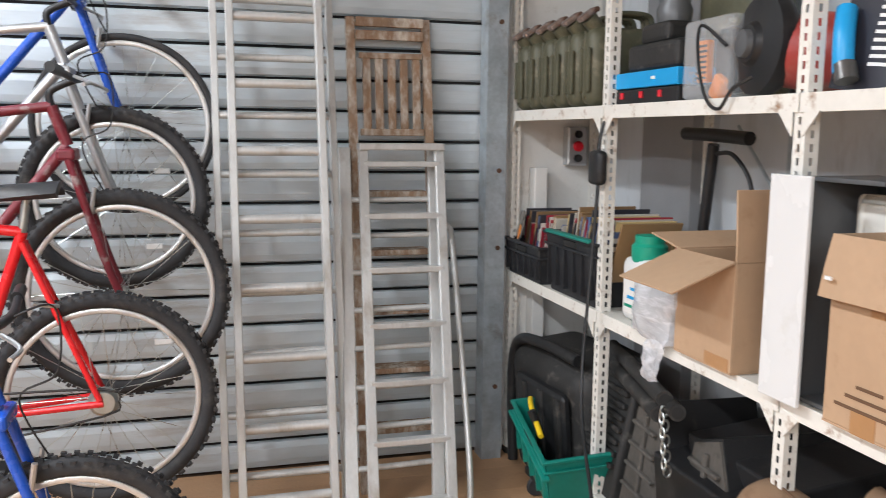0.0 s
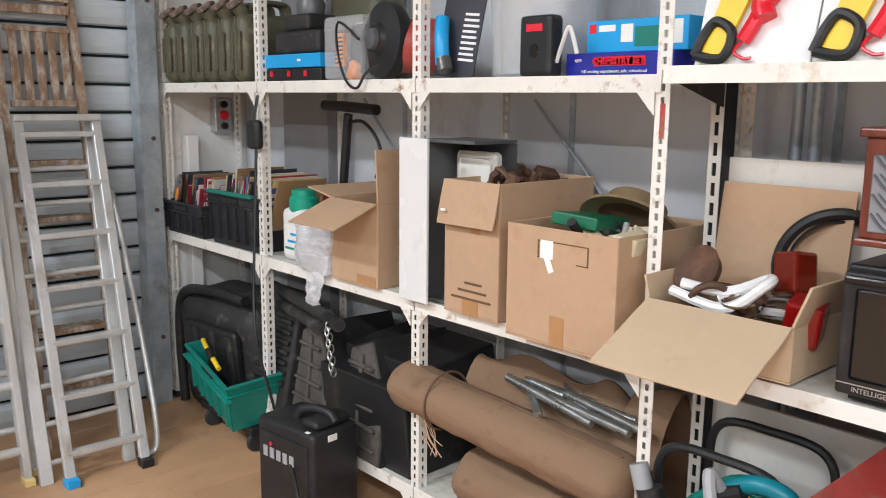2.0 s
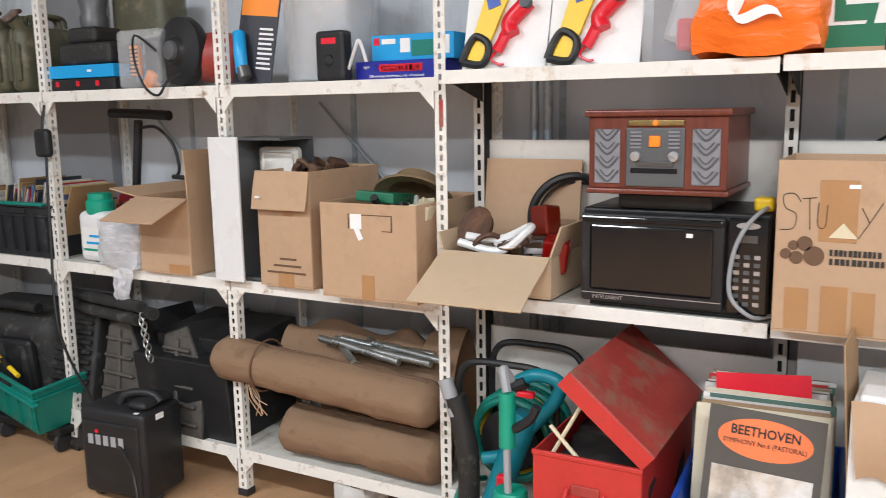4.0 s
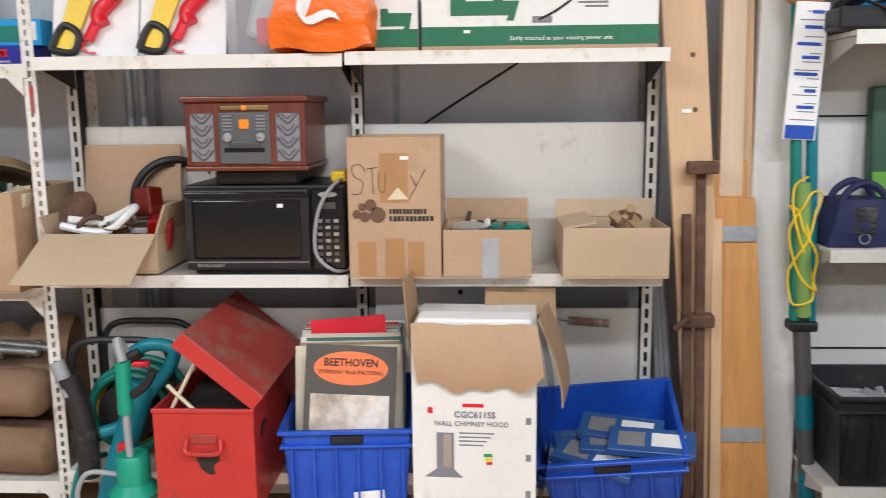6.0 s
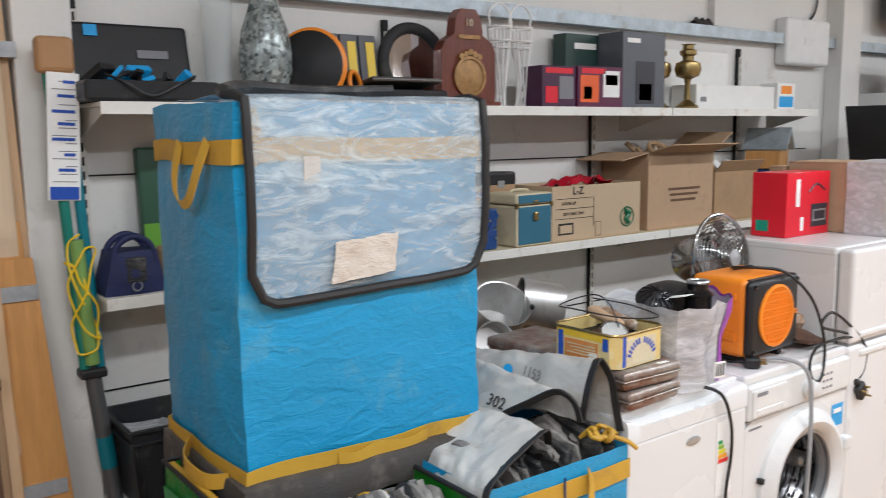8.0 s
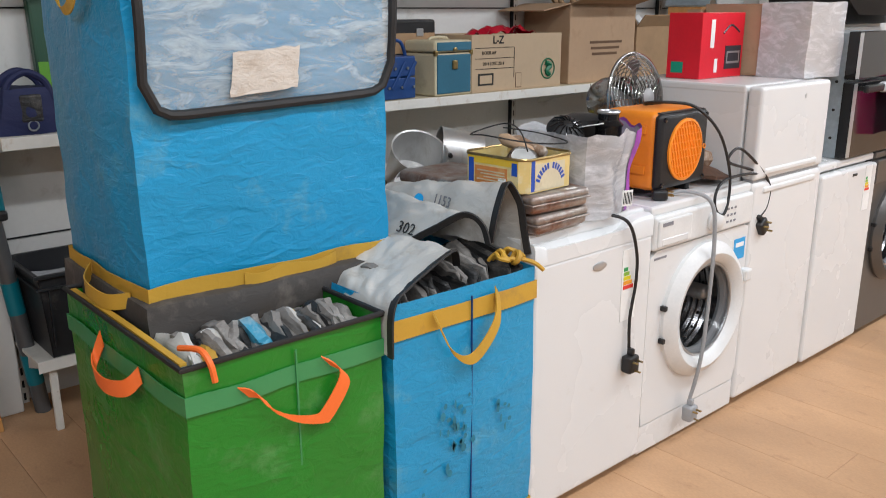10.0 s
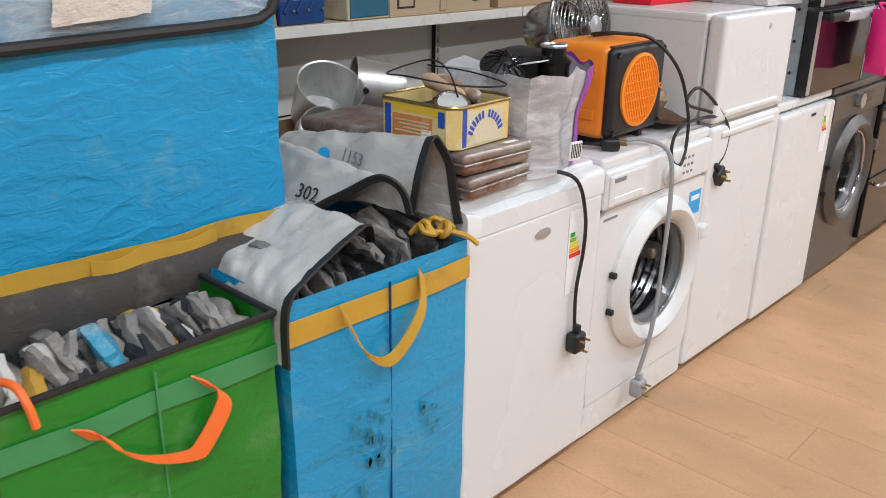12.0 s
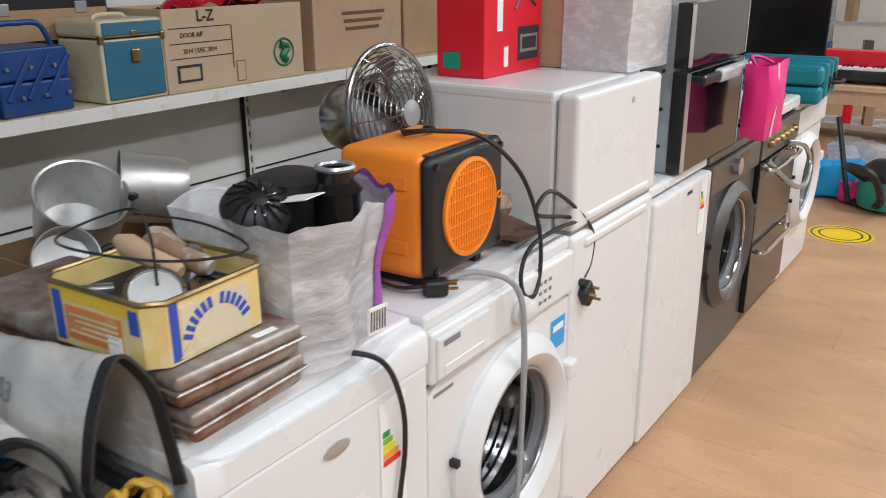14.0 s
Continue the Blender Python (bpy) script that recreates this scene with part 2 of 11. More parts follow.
M["yellow"] = plain("yellow_plastic", (0.85, 0.58, 0.02), 0.4)
M["olive"] = mat("olive_steel", (0.10, 0.098, 0.06), 0.5, 0.1, 0.2, 9, 0.1, 60, (0.26, 0.22, 0.15), 0.3, 9)
M["walnut"] = mat("mahogany_veneer", (0.145, 0.035, 0.02), 0.3, 0, 0.25, 7, 0.03, 60, stretch=(1, 6, 0.6))
M["greymetal"] = plain("pewter_plastic", (0.115, 0.12, 0.125), 0.4, 0.3)
M["navy"] = cloth_mat("navy_fabric", (0.012, 0.018, 0.075), 0.7, 0.4, 12)
M["pink"] = cloth_mat("pink_fabric", (0.78, 0.02, 0.22), 0.5, 0.25, 10)
M["clearbag"] = cloth_mat("clear_plastic_bag", (0.74, 0.75, 0.78), 0.24, 0.7, 10, alpha=0.58, cloudy=0.3)
M["clear"] = plain("clear_plastic", (0.85, 0.88, 0.9), 0.08, alpha=0.28, bump=0)
M["glassdark"] = plain("dark_glass", (0.015, 0.015, 0.016), 0.04, bump=0, var=0.02, alpha=0.30)
M["glass"] = plain("window_glass", (0.8, 0.85, 0.85), 0.05, alpha=0.16, bump=0, var=0.02)
M["purple"] = cloth_mat("purple_plastic_film", (0.33, 0.06, 0.42), 0.3, 0.4, 14)
M["orangebag"] = cloth_mat("orange_carrier_film", (0.92, 0.17, 0.012), 0.3, 0.8, 9)
M["darkgreenbox"] = plain("box_green_print", (0.01, 0.15, 0.07), 0.4)
M["boxwhite"] = mat("box_white_print", (0.80, 0.80, 0.77), 0.45, 0, 0.04, 5, 0.04, 40, (0.62, 0.60, 0.55), 0.12, 6)
M["boxblue"] = plain("box_blue_print", (0.02, 0.08, 0.42), 0.35)
M["boxcyan"] = plain("box_cyan_print", (0.01, 0.34, 0.72), 0.35)
M["boxred"] = plain("box_red_print", (0.72, 0.012, 0.03), 0.3)
M["boxdark"] = plain("box_dark_print", (0.03, 0.03, 0.04), 0.35)
M["brass"] = mat("aged_brass", (0.36, 0.26, 0.11), 0.32, 0.9, 0.25, 9, 0.05, 60)
M["rusttin"] = mat("rusty_tin", (0.42, 0.40, 0.37), 0.4, 0.55, 0.15, 8, 0.06, 60, (0.20, 0.085, 0.05), 0.85, 9)
M["tinyellow"] = mat("tin_yellow_print", (0.72, 0.55, 0.22), 0.34, 0, 0.10, 9, 0.05, 60, (0.74, 0.66, 0.44), 0.45, 24)
M["cream"] = mat("cream_leatherette", (0.66, 0.58, 0.40), 0.6, 0, 0.08, 6, 0.1, 120, (0.50, 0.40, 0.24), 0.2, 8)
M["slateblue"] = mat("slate_blue_leatherette", (0.03, 0.15, 0.23), 0.5, 0, 0.1, 6, 0.12, 150)
M["toolblue"] = mat("blue_enamel", (0.012, 0.06, 0.22), 0.4, 0.1, 0.15, 8, 0.05, 60, (0.05, 0.06, 0.1), 0.2, 9)
M["silver"] = plain("silver_plastic", (0.50, 0.51, 0.52), 0.3, 0.7)
M["darkgrey"] = mat("graphite_panel", (0.115, 0.11, 0.105), 0.32, 0.5, 0.06, 3, 0.03, 90)
M["cable"] = plain("cable_black", (0.012, 0.012, 0.013), 0.45)
M["cablegrey"] = plain("cable_grey", (0.32, 0.33, 0.34), 0.5)


# ---- mesh helpers ----
def part(name, bm, material, parent=None, label="", smooth=False):
    """Links a bmesh as one mesh object under a thing or a part."""
    me = bpy.data.meshes.new(name)
    bmesh.ops.recalc_face_normals(bm, faces=bm.faces[:])
    bm.to_mesh(me)
    bm.free()
    mats = material if isinstance(material, (list, tuple)) else [material]
    for one in mats:
        me.materials.append(M[one] if isinstance(one, str) else one)
    if smooth:
        for f in me.polygons:
            f.use_smooth = True
        me.set_sharp_from_angle(angle=radians(42))
    ob = new(name, me)
    ob.parent = parent
    return tagged(ob, label)


def thing(name, label, category, at=(0, 0, 0), rz=0, group="", kind=""):
    ob = new(name)
    ob.matrix_world = pose(*at, 0, 0, rz)
    return tagged(ob, label, category, group, kind)


def solo(name, bm, material, label, category, kind="", group="", smooth=False):
    return tagged(part(name, bm, material, None, label, smooth), label, category, group, kind)


def nb():
    return bmesh.new()


def box(bm, x0, x1, y0, y1, z0, z1, bev=0.0, seg=2, turn=None, mi=0):
    vs = [bm.verts.new((x, y, z)) for x in (x0, x1) for y in (y0, y1) for z in (z0, z1)]
    idx = ((0, 1, 3, 2), (4, 6, 7, 5), (0, 4, 5, 1), (2, 3, 7, 6), (0, 2, 6, 4), (1, 5, 7, 3))
    fs = [bm.faces.new([vs[i] for i in f]) for f in idx]
    for f in fs:
        f.material_index = mi
    if turn is not None:
        bmesh.ops.transform(bm, matrix=turn, verts=vs)
    if bev:
        es = {e for f in fs for e in f.edges}
        bmesh.ops.bevel(bm, geom=list(es), offset=bev, segments=seg, affect="EDGES", profile=0.5)
    return vs


def mbox(*a, **k):
    bm = nb()
    box(bm, *a, **k)
    return bm


def cyl(bm, p0, p1, r, seg=14, r2=None, cap=True, mi=0):
    p0, p1 = Vector(p0), Vector(p1)
    q = (p1 - p0).to_track_quat("Z", "Y")
    rings = []
    for p, rad in ((p0, r), (p1, r if r2 is None else r2)):
        rings.append([bm.verts.new(p + q @ Vector((rad * math.cos(a), rad * math.sin(a), 0))) for a in (2 * math.pi * i / seg for i in range(seg))])
    for i in range(seg):
        bm.faces.new((rings[0][i], rings[0][(i + 1) % seg], rings[1][(i + 1) % seg], rings[1][i])).material_index = mi
    if cap:
        bm.faces.new(rings[0][::-1]).material_index = mi
        bm.faces.new(rings[1]).material_index = mi
    return bm


def smooth_path(pts, n=6):
    pts = [Vector(p) for p in pts]
    out = []
    for i in range(len(pts) - 1):
        a, b, c, d = pts[max(0, i - 1)], pts[i], pts[i + 1], pts[min(len(pts) - 1, i + 2)]
        for k in range(n):
            t = k / n
            out.append(0.5 * ((2 * b) + (c - a) * t + (2 * a - 5 * b + 4 * c - d) * t * t + (3 * b - a - 3 * c + d) * t ** 3))
    return out + [pts[-1]]


def tube(bm, pts, r, seg=8, n=6, closed=False, flat=None):
    """A round (or flat: width, thickness) sweep along a smoothed line."""
    pts = smooth_path(pts, n) if n > 1 else [Vector(p) for p in pts]
    up, rings = None, []
    for i, p in enumerate(pts):
        d = (pts[min(i + 1, len(pts) - 1)] - pts[max(i - 1, 0)]).normalized()
        if up is None:
            up = Vector((0, 0, 1)) if abs(d.z) < 0.9 else Vector((1, 0, 0))
        side = d.cross(up).normalized()
        up = side.cross(d).normalized()
        if flat:
            w, h = flat
            rings.append([bm.verts.new(p + side * sx * w / 2 + up * sz * h / 2) for sx, sz in ((-1, -1), (1, -1), (1, 1), (-1, 1))])
        else:
            rings.append([bm.verts.new(p + (side * math.cos(a) + up * math.sin(a)) * r) for a in (2 * math.pi * k / seg for k in range(seg))])
    m = len(rings[0])
    for a, b in zip(rings, rings[1:]):
        for k in range(m):
            bm.faces.new((a[k], a[(k + 1) % m], b[(k + 1) % m], b[k]))
    bm.faces.new(rings[0][::-1]), bm.faces.new(rings[-1])
    return bm


def ring(bm, c, axis, R, r, seg=48, rseg=8, squash=1.0, mi=0):
    q = Vector(axis).to_track_quat("Z", "Y")
    c = Vector(c)
    rows = []
    for i in range(seg):
        a = 2 * math.pi * i / seg
        rows.append([bm.verts.new(c + q @ Vector(((R + r * math.cos(b)) * math.cos(a), (R + r * math.cos(b)) * math.sin(a), r * squash * math.sin(b)))) for b in (2 * math.pi * k / rseg for k in range(rseg))])
    for i in range(seg):
        for k in range(rseg):
            bm.faces.new((rows[i][k], rows[(i + 1) % seg][k], rows[(i + 1) % seg][(k + 1) % rseg], rows[i][(k + 1) % rseg])).material_index = mi
    return bm


def lathe(bm, prof, c=(0, 0, 0), seg=28, axis=(0, 0, 1), mi=0):
    q, c = Vector(axis).to_track_quat("Z", "Y"), Vector(c)
    rows = []
    for r, z in prof:
        rows.append([bm.verts.new(c + q @ Vector((r * math.cos(a), r * math.sin(a), z))) for a in (2 * math.pi * i / seg for i in range(seg))])
    for a, b in zip(rows, rows[1:]):
        for k in range(seg):
            bm.faces.new((a[k], a[(k + 1) % seg], b[(k + 1) % seg], b[k])).material_index = mi
    if prof[0][0] > 0.001:
        bm.faces.new(rows[0][::-1]).material_index = mi
    if prof[-1][0] > 0.001:
        bm.faces.new(rows[-1]).material_index = mi
    return bm


def open_lathe(prof, c, seg, axis):
    """A turned ring with no end discs."""
    bm = lathe(nb(), prof, c, seg, axis)
    bmesh.ops.delete(bm, geom=[f for f in bm.faces if len(f.verts) > 6], context="FACES_ONLY")
    return bm


def sheet(bm, fn, nu, nv, thick=0.0):
    """A curved sheet from fn(u, v) with u, v in 0..1, given depth along its normals."""
    g = [[Vector(fn(i / nu, j / nv)) for j in range(nv + 1)] for i in range(nu + 1)]
    a = [[bm.verts.new(p) for p in row] for row in g]
    for i in range(nu):
        for j in range(nv):
            bm.faces.new((a[i][j], a[i + 1][j], a[i + 1][j + 1], a[i][j + 1]))
    if thick:
        b = []
        for i in range(nu + 1):
            row = []
            for j in range(nv + 1):
                du = g[min(i + 1, nu)][j] - g[max(i - 1, 0)][j]
                dv = g[i][min(j + 1, nv)] - g[i][max(j - 1, 0)]
                row.append(bm.verts.new(g[i][j] + du.cross(dv).normalized() * thick))
            b.append(row)
        for i in range(nu):
            for j in range(nv):
                bm.faces.new((b[i][j], b[i][j + 1], b[i + 1][j + 1], b[i + 1][j]))
        for i in range(nu):
            bm.faces.new((a[i][0], b[i][0], b[i + 1][0], a[i + 1][0])), bm.faces.new((a[i][nv], a[i + 1][nv], b[i + 1][nv], b[i][nv]))
        for j in range(nv):
            bm.faces.new((a[0][j], a[0][j + 1], b[0][j + 1], b[0][j])), bm.faces.new((a[nu][j], b[nu][j], b[nu][j + 1], a[nu][j + 1]))
    return bm


def flat_poly(bm, pts, axis, depth):
    """An extruded outline: pts are 3D, pushed along axis by depth."""
    a = [bm.verts.new(p) for p in pts]
    b = [bm.verts.new(Vector(p) + Vector(axis) * depth) for p in pts]
    bm.faces.new(a), bm.faces.new(b[::-1])
    for i in range(len(pts)):
        j = (i + 1) % len(pts)
        bm.faces.new((a[i], b[i], b[j], a[j]))
    return bm


def letters(text, size, at, parent, material, name="lettering", facing="front", sx=1.0, tilt=0.0, bold=0.0, rot=None):
    """Raised flat lettering. front: read from the aisle; side: read from the far end of the aisle; up: lying on a top."""
    cu = bpy.data.curves.new(name, "FONT")
    cu.body, cu.size, cu.extrude, cu.offset = text, size, 0.0006, bold
    cu.align_x, cu.align_y, cu.resolution_u = "CENTER", "CENTER", 2
    tmp = bpy.data.objects.new(name, cu)
    scene.collection.objects.link(tmp)
    me = bpy.data.meshes.new_from_object(tmp)
    bpy.data.objects.remove(tmp)
    bpy.data.curves.remove(cu)
    turn = {"front": Matrix(((0, 0, -1), (-1, 0, 0), (0, 1, 0))), "side": Matrix(((-1, 0, 0), (0, 0, 1), (0, 1, 0))),
            "up": Matrix(((0, 1, 0), (-1, 0, 0), (0, 0, 1)))}[facing].to_4x4()
    me.transform(Matrix.Translation(at) @ (rot or Matrix.Identity(4)) @ turn @ pose(0, 0, 0, 0, 0, tilt) @ Matrix.Diagonal((sx, 1, 1, 1)))
    me.materials.clear()
    me.materials.append(M[material])
    ob = new(name, me)
    ob.parent = parent
    return ob


def hinge(p, axis, deg):
    return Matrix.Translation(p) @ Matrix.Rotation(radians(deg), 4, axis) @ Matrix.Translation([-c for c in p])

# ---- structure ----
WALL_Y, WALL_X, WALL2_X = 4.24, 2.06, 1.80
RX, GX, SX = 1.58, 1.505, 1.42
# assumed ceiling, out of view, dark grey to limit bounce
solo("ceiling", mbox(-6.2, 2.3, -12.2, 4.5, CEIL, CEIL + 0.15), "ceil", "unseen warehouse ceiling, greyed to cut bounce light", "ceiling", "structure")
for i, (lx, ly) in enumerate(LAMPS):
    th = thing("ceiling_light", "assumed white batten light under the unseen ceiling", "ceiling light", (lx, ly, CEIL), group="batten lights")
    part("body", mbox(-0.16, 0.16, -0.88, 0.88, -0.10, 0, 0.01), "whiteplastic", th)
    part("hanger", mbox(-0.02, 0.02, -0.7, -0.66, -0.12, -0.09), "galv", th)
# back wall of cladding behind the racks
wn = solo("wall_east", mbox(WALL_X, WALL_X + 0.15, -1.05, WALL_Y + 0.2, 0, CEIL), "clad", "grey metal-clad wall behind the shelving", "wall", "structure")
for k in range(6):
    y = 3.75 - 0.9 * k
    part("panel_joint", mbox(WALL_X - 0.006, WALL_X, y - 0.012, y + 0.012, 0, CEIL), "galv", wn)
solo("wall_column", mbox(1.69, WALL_X, -1.235, -1.05, 0, CEIL, 0.006), "wallwhite", "white painted wall column", "column", "structure")
w2 = solo("wall_east_far", mbox(WALL2_X, WALL2_X + 0.25, -12.0, -1.235, 0, CEIL), "wallwhite", "white painted panel wall", "wall", "structure")
for z in (0.62, 1.42, 2.95):
    part("wall_joint", mbox(WALL2_X - 0.004, WALL2_X, -6.0, -1.24, z, z + 0.006), "slot", w2)
bm = nb()
flat_poly(bm, [(WALL2_X - 0.07, -12, 2.10), (WALL2_X - 0.07, -12, 2.165), (WALL2_X, -12, 2.165), (WALL2_X, -12, 2.10)], (0, 1, 0), 10.6)
solo("wall_rail", bm, "galv", "grey steel rail along the white wall", "wall rail", "structure")
solo("wall_pillar", mbox(WALL2_X - 0.12, WALL2_X, -6.45, -6.2, 0, CEIL, 0.005), "wallwhite", "white boxed wall pillar", "column", "structure")
solo("wall_pillar", mbox(WALL2_X - 0.05, WALL2_X, -4.9, -4.86, 2.17, CEIL, 0.003), "wallwhite", "white wall cover strip", "trim", "structure")
# added wall out of view; its grey dims reflections in glass and bounce
solo("wall_west", mbox(-6.2, -6.05, -12, 4.4, 0, CEIL), "westgrey", "unseen wall opposite the shelving, grey to dim reflections", "wall", "structure")
# shutter wall of interlocking slats
sw = solo("wall_north", mbox(-6.05, WALL_X, WALL_Y + 0.02, WALL_Y + 0.2, 0, CEIL), "slot", "grey slatted steel roller shutter wall", "wall", "structure")
slat = nb()
flat_poly(slat, [(0, 0.012, 0.004), (0, -0.006, 0.012), (0, -0.012, 0.04), (0, -0.012, 0.095), (0, -0.004, 0.122), (0, 0.014, 0.127)], (1, 0, 0), 4.6)
first = part("shutter_slat", slat, "shutter", sw)
first.location = (-3.1, WALL_Y, 0.0)
k = 1
while k * 0.134 < 3.3:
    o = first.copy()
    scene.collection.objects.link(o)
    o.location = (-3.1, WALL_Y, k * 0.134)
    k += 1
gp = nb()
flat_poly(gp, [(1.44, 4.20, 0), (1.44, 4.10, 0), (1.535, 4.10, 0), (1.535, 4.12, 0), (1.46, 4.12, 0), (1.46, 4.20, 0)], (0, 0, 1), 3.3)
gp2 = thing("shutter_guide", "galvanised steel shutter guide rail", "shutter guide", kind="structure")
part("channel", gp, "galv", gp2)
bm = nb()
for z in (0.35, 1.0, 1.35, 2.0):
    cyl(bm, (1.50, 4.10, z), (1.50, 4.092, z), 0.011, 8)
part("bolt", bm, "rust", gp2)
# far end: white wall with glazed front
end = solo("wall_south", mbox(-6.1, 2.0, -12.15, -12.0, 0, CEIL), "wallwhite", "white wall at the far end", "wall", "structure")
solo("corner_panel", mbox(1.545, WALL_X, WALL_Y - 0.04, WALL_Y + 0.018, 0, CEIL, 0.004), "wallwhite", "white painted panel beside the shutter", "wall", "structure")

# ---- shelving ----
def slotted(bm, x, y, z0, z1, w, along, pitch, hole_w, hole_h, thick=0.002, inset=None):
    """A strip with punched slots; along 'y' faces the aisle, along 'x' is the side flange."""
    n = int((z1 - z0) / pitch)
    c = w / 2 if inset is None else inset
    us = (0, c - hole_w / 2, c + hole_w / 2, w)
    for k in range(n):
        zb = z0 + k * pitch
        zs = (zb, zb + (pitch - hole_h) / 2, zb + (pitch + hole_h) / 2, zb + pitch)
        for i in range(3):
            for j in range(3):
                if i == 1 and j == 1:
                    continue
                q = [(us[i], zs[j]), (us[i + 1], zs[j]), (us[i + 1], zs[j + 1]), (us[i], zs[j + 1])]
                bm.faces.new([bm.verts.new((x, y + u, z) if along == "y" else (x + u, y, z)) for u, z in q])
    bmesh.ops.remove_doubles(bm, verts=bm.verts[:], dist=0.0004)
    return bm


POSTS = (4.165, 3.225, 2.212, 1.278)
rack = thing("slotted_angle_rack", "white chipped slotted-angle steel rack with three shelf levels", "shelving rack", (0, 0, 0))
TOP = 2.62
for i, y in enumerate(POSTS):
    for x, d in ((RX, 0.038), (2.0, -0.038)):
        bm = nb()
        slotted(bm, x, y - 0.02, 0.0, TOP, 0.04, "y", 0.032, 0.011, 0.018)
        slotted(bm, x if d > 0 else x + d, y - 0.02 if i < 3 else y + 0.02, 0.0, TOP, 0.038, "x", 0.032, 0.010, 0.018)
        p = part("upright", bm, "rack", rack)
        sol = p.modifiers.new("thickness", "SOLIDIFY")
        sol.thickness, sol.offset = 0.0025, 0
        part("foot", mbox(x - 0.006, x + 0.044 if d > 0 else x + 0.01, y - 0.026, y + 0.026, 0, 0.03, 0.004), "dusty", rack)
LEVELS = (0.20, 0.885, 1.615, 2.45)
for bay in range(3):
    y1, y0 = POSTS[bay], POSTS[bay + 1]
    for z in LEVELS:
        if z < 0.5 and bay == 0:
            continue
        s = part("shelf_board", mbox(RX - 0.004, 2.02, y0 + 0.003, y1 - 0.003, z - 0.012, z, 0.002), "shelfin", rack)
        part("front_edge", mbox(RX - 0.007, RX - 0.003, y0 + 0.003, y1 - 0.003, z - 0.044, z + 0.001, 0.001), "rack", s)
        for yy, sg in ((y1 - 0.02, -1), (y0 + 0.02, 1)):
            bm = nb()
            flat_poly(bm, [(RX - 0.008, yy, z - 0.03), (RX - 0.008, yy + sg * 0.055, z - 0.04), (RX - 0.008, yy, z - 0.10)], (1, 0, 0), 0.003)
            part("corner_gusset", bm, "rack", s)
# red paint smear on the end upright
part("paint_smear", mbox(RX - 0.0035, RX - 0.0025, 1.268, 1.282, 1.46, 1.545), "redold", rack, "red paint smear")
for y in (1.7, 2.7):
    part("cross_brace", tube(nb(), [(2.03, y + 0.4, 1.55), (2.03, y - 0.1, 1.05), (2.03, y - 0.2, 0.93)], 0.006, 6), "galv", rack)

gon = thing("gondola_shelving", "cream steel wall shelving with slotted uprights", "shelving unit", (0, 0, 0))
GY = (1.235, 0.255, -0.735)
for y in GY:
    bm = nb()
    slotted(bm, 1.765, y - 0.018, 0.0, 2.5, 0.036, "y", 0.052, 0.013, 0.034)
    p = part("upright", bm, "panel", gon)
    sol = p.modifiers.new("thickness", "SOLIDIFY")
    sol.thickness, sol.offset = 0.003, 0
    # added dark block in place of the shade inside the hollow upright
    part("upright_core", mbox(1.785, 1.83, y - 0.017, y + 0.017, 0.0, 2.5), "slot", gon)
for k in range(2):
    y1, y0 = GY[k] - 0.004, GY[k + 1] + 0.004
    part("back_panel", mbox(1.812, 1.826, y0, y1, 0.93, 1.41, 0.002), "panel", gon)
    part("back_panel", mbox(1.812, 1.826, y0, y1, 0.05, 0.76, 0.002), "panel", gon)
    for z in (0.275, 0.945, 1.635):
        lift = 0.0 if k else -0.004
        s = part("shelf_board", mbox(GX + 0.003, 1.80, y0, y1, z - 0.014 + lift, z + lift, 0.002), "shelfin", gon)
        part("front_edge", mbox(GX, GX + 0.004, y0, y1, z - 0.04 + lift, z + 0.001 + lift, 0.001), "shelf", s)
        for yy in (y1 - 0.012, y0 + 0.012):
            bm = nb()
            flat_poly(bm, [(1.77, yy - 0.001, z - 0.015), (GX + 0.02, yy - 0.001, z - 0.015), (GX + 0.02, yy - 0.001, z - 0.035), (1.77, yy - 0.001, z - 0.10)], (0, 1, 0), 0.003)
            part("bracket", bm, "dusty", s)
bm = nb()
tube(bm, [(1.93, -0.30, 1.62), (1.93, 0.05, 1.40), (1.93, 0.3, 1.22)], 0.005, 6)
wcab = tagged(part("wall_cable", bm, "cable", wn, "black cable slanting across the cladding", True))
bm = nb()
for y in (1.12, 1.07, -0.79):
    cyl(bm, (1.97, y, 0), (1.97, y, 2.6), 0.016, 10)
solo("conduit_pipes", bm, "galv", "grey steel conduit pipes running up the wall", "pipes", "structure", smooth=True)

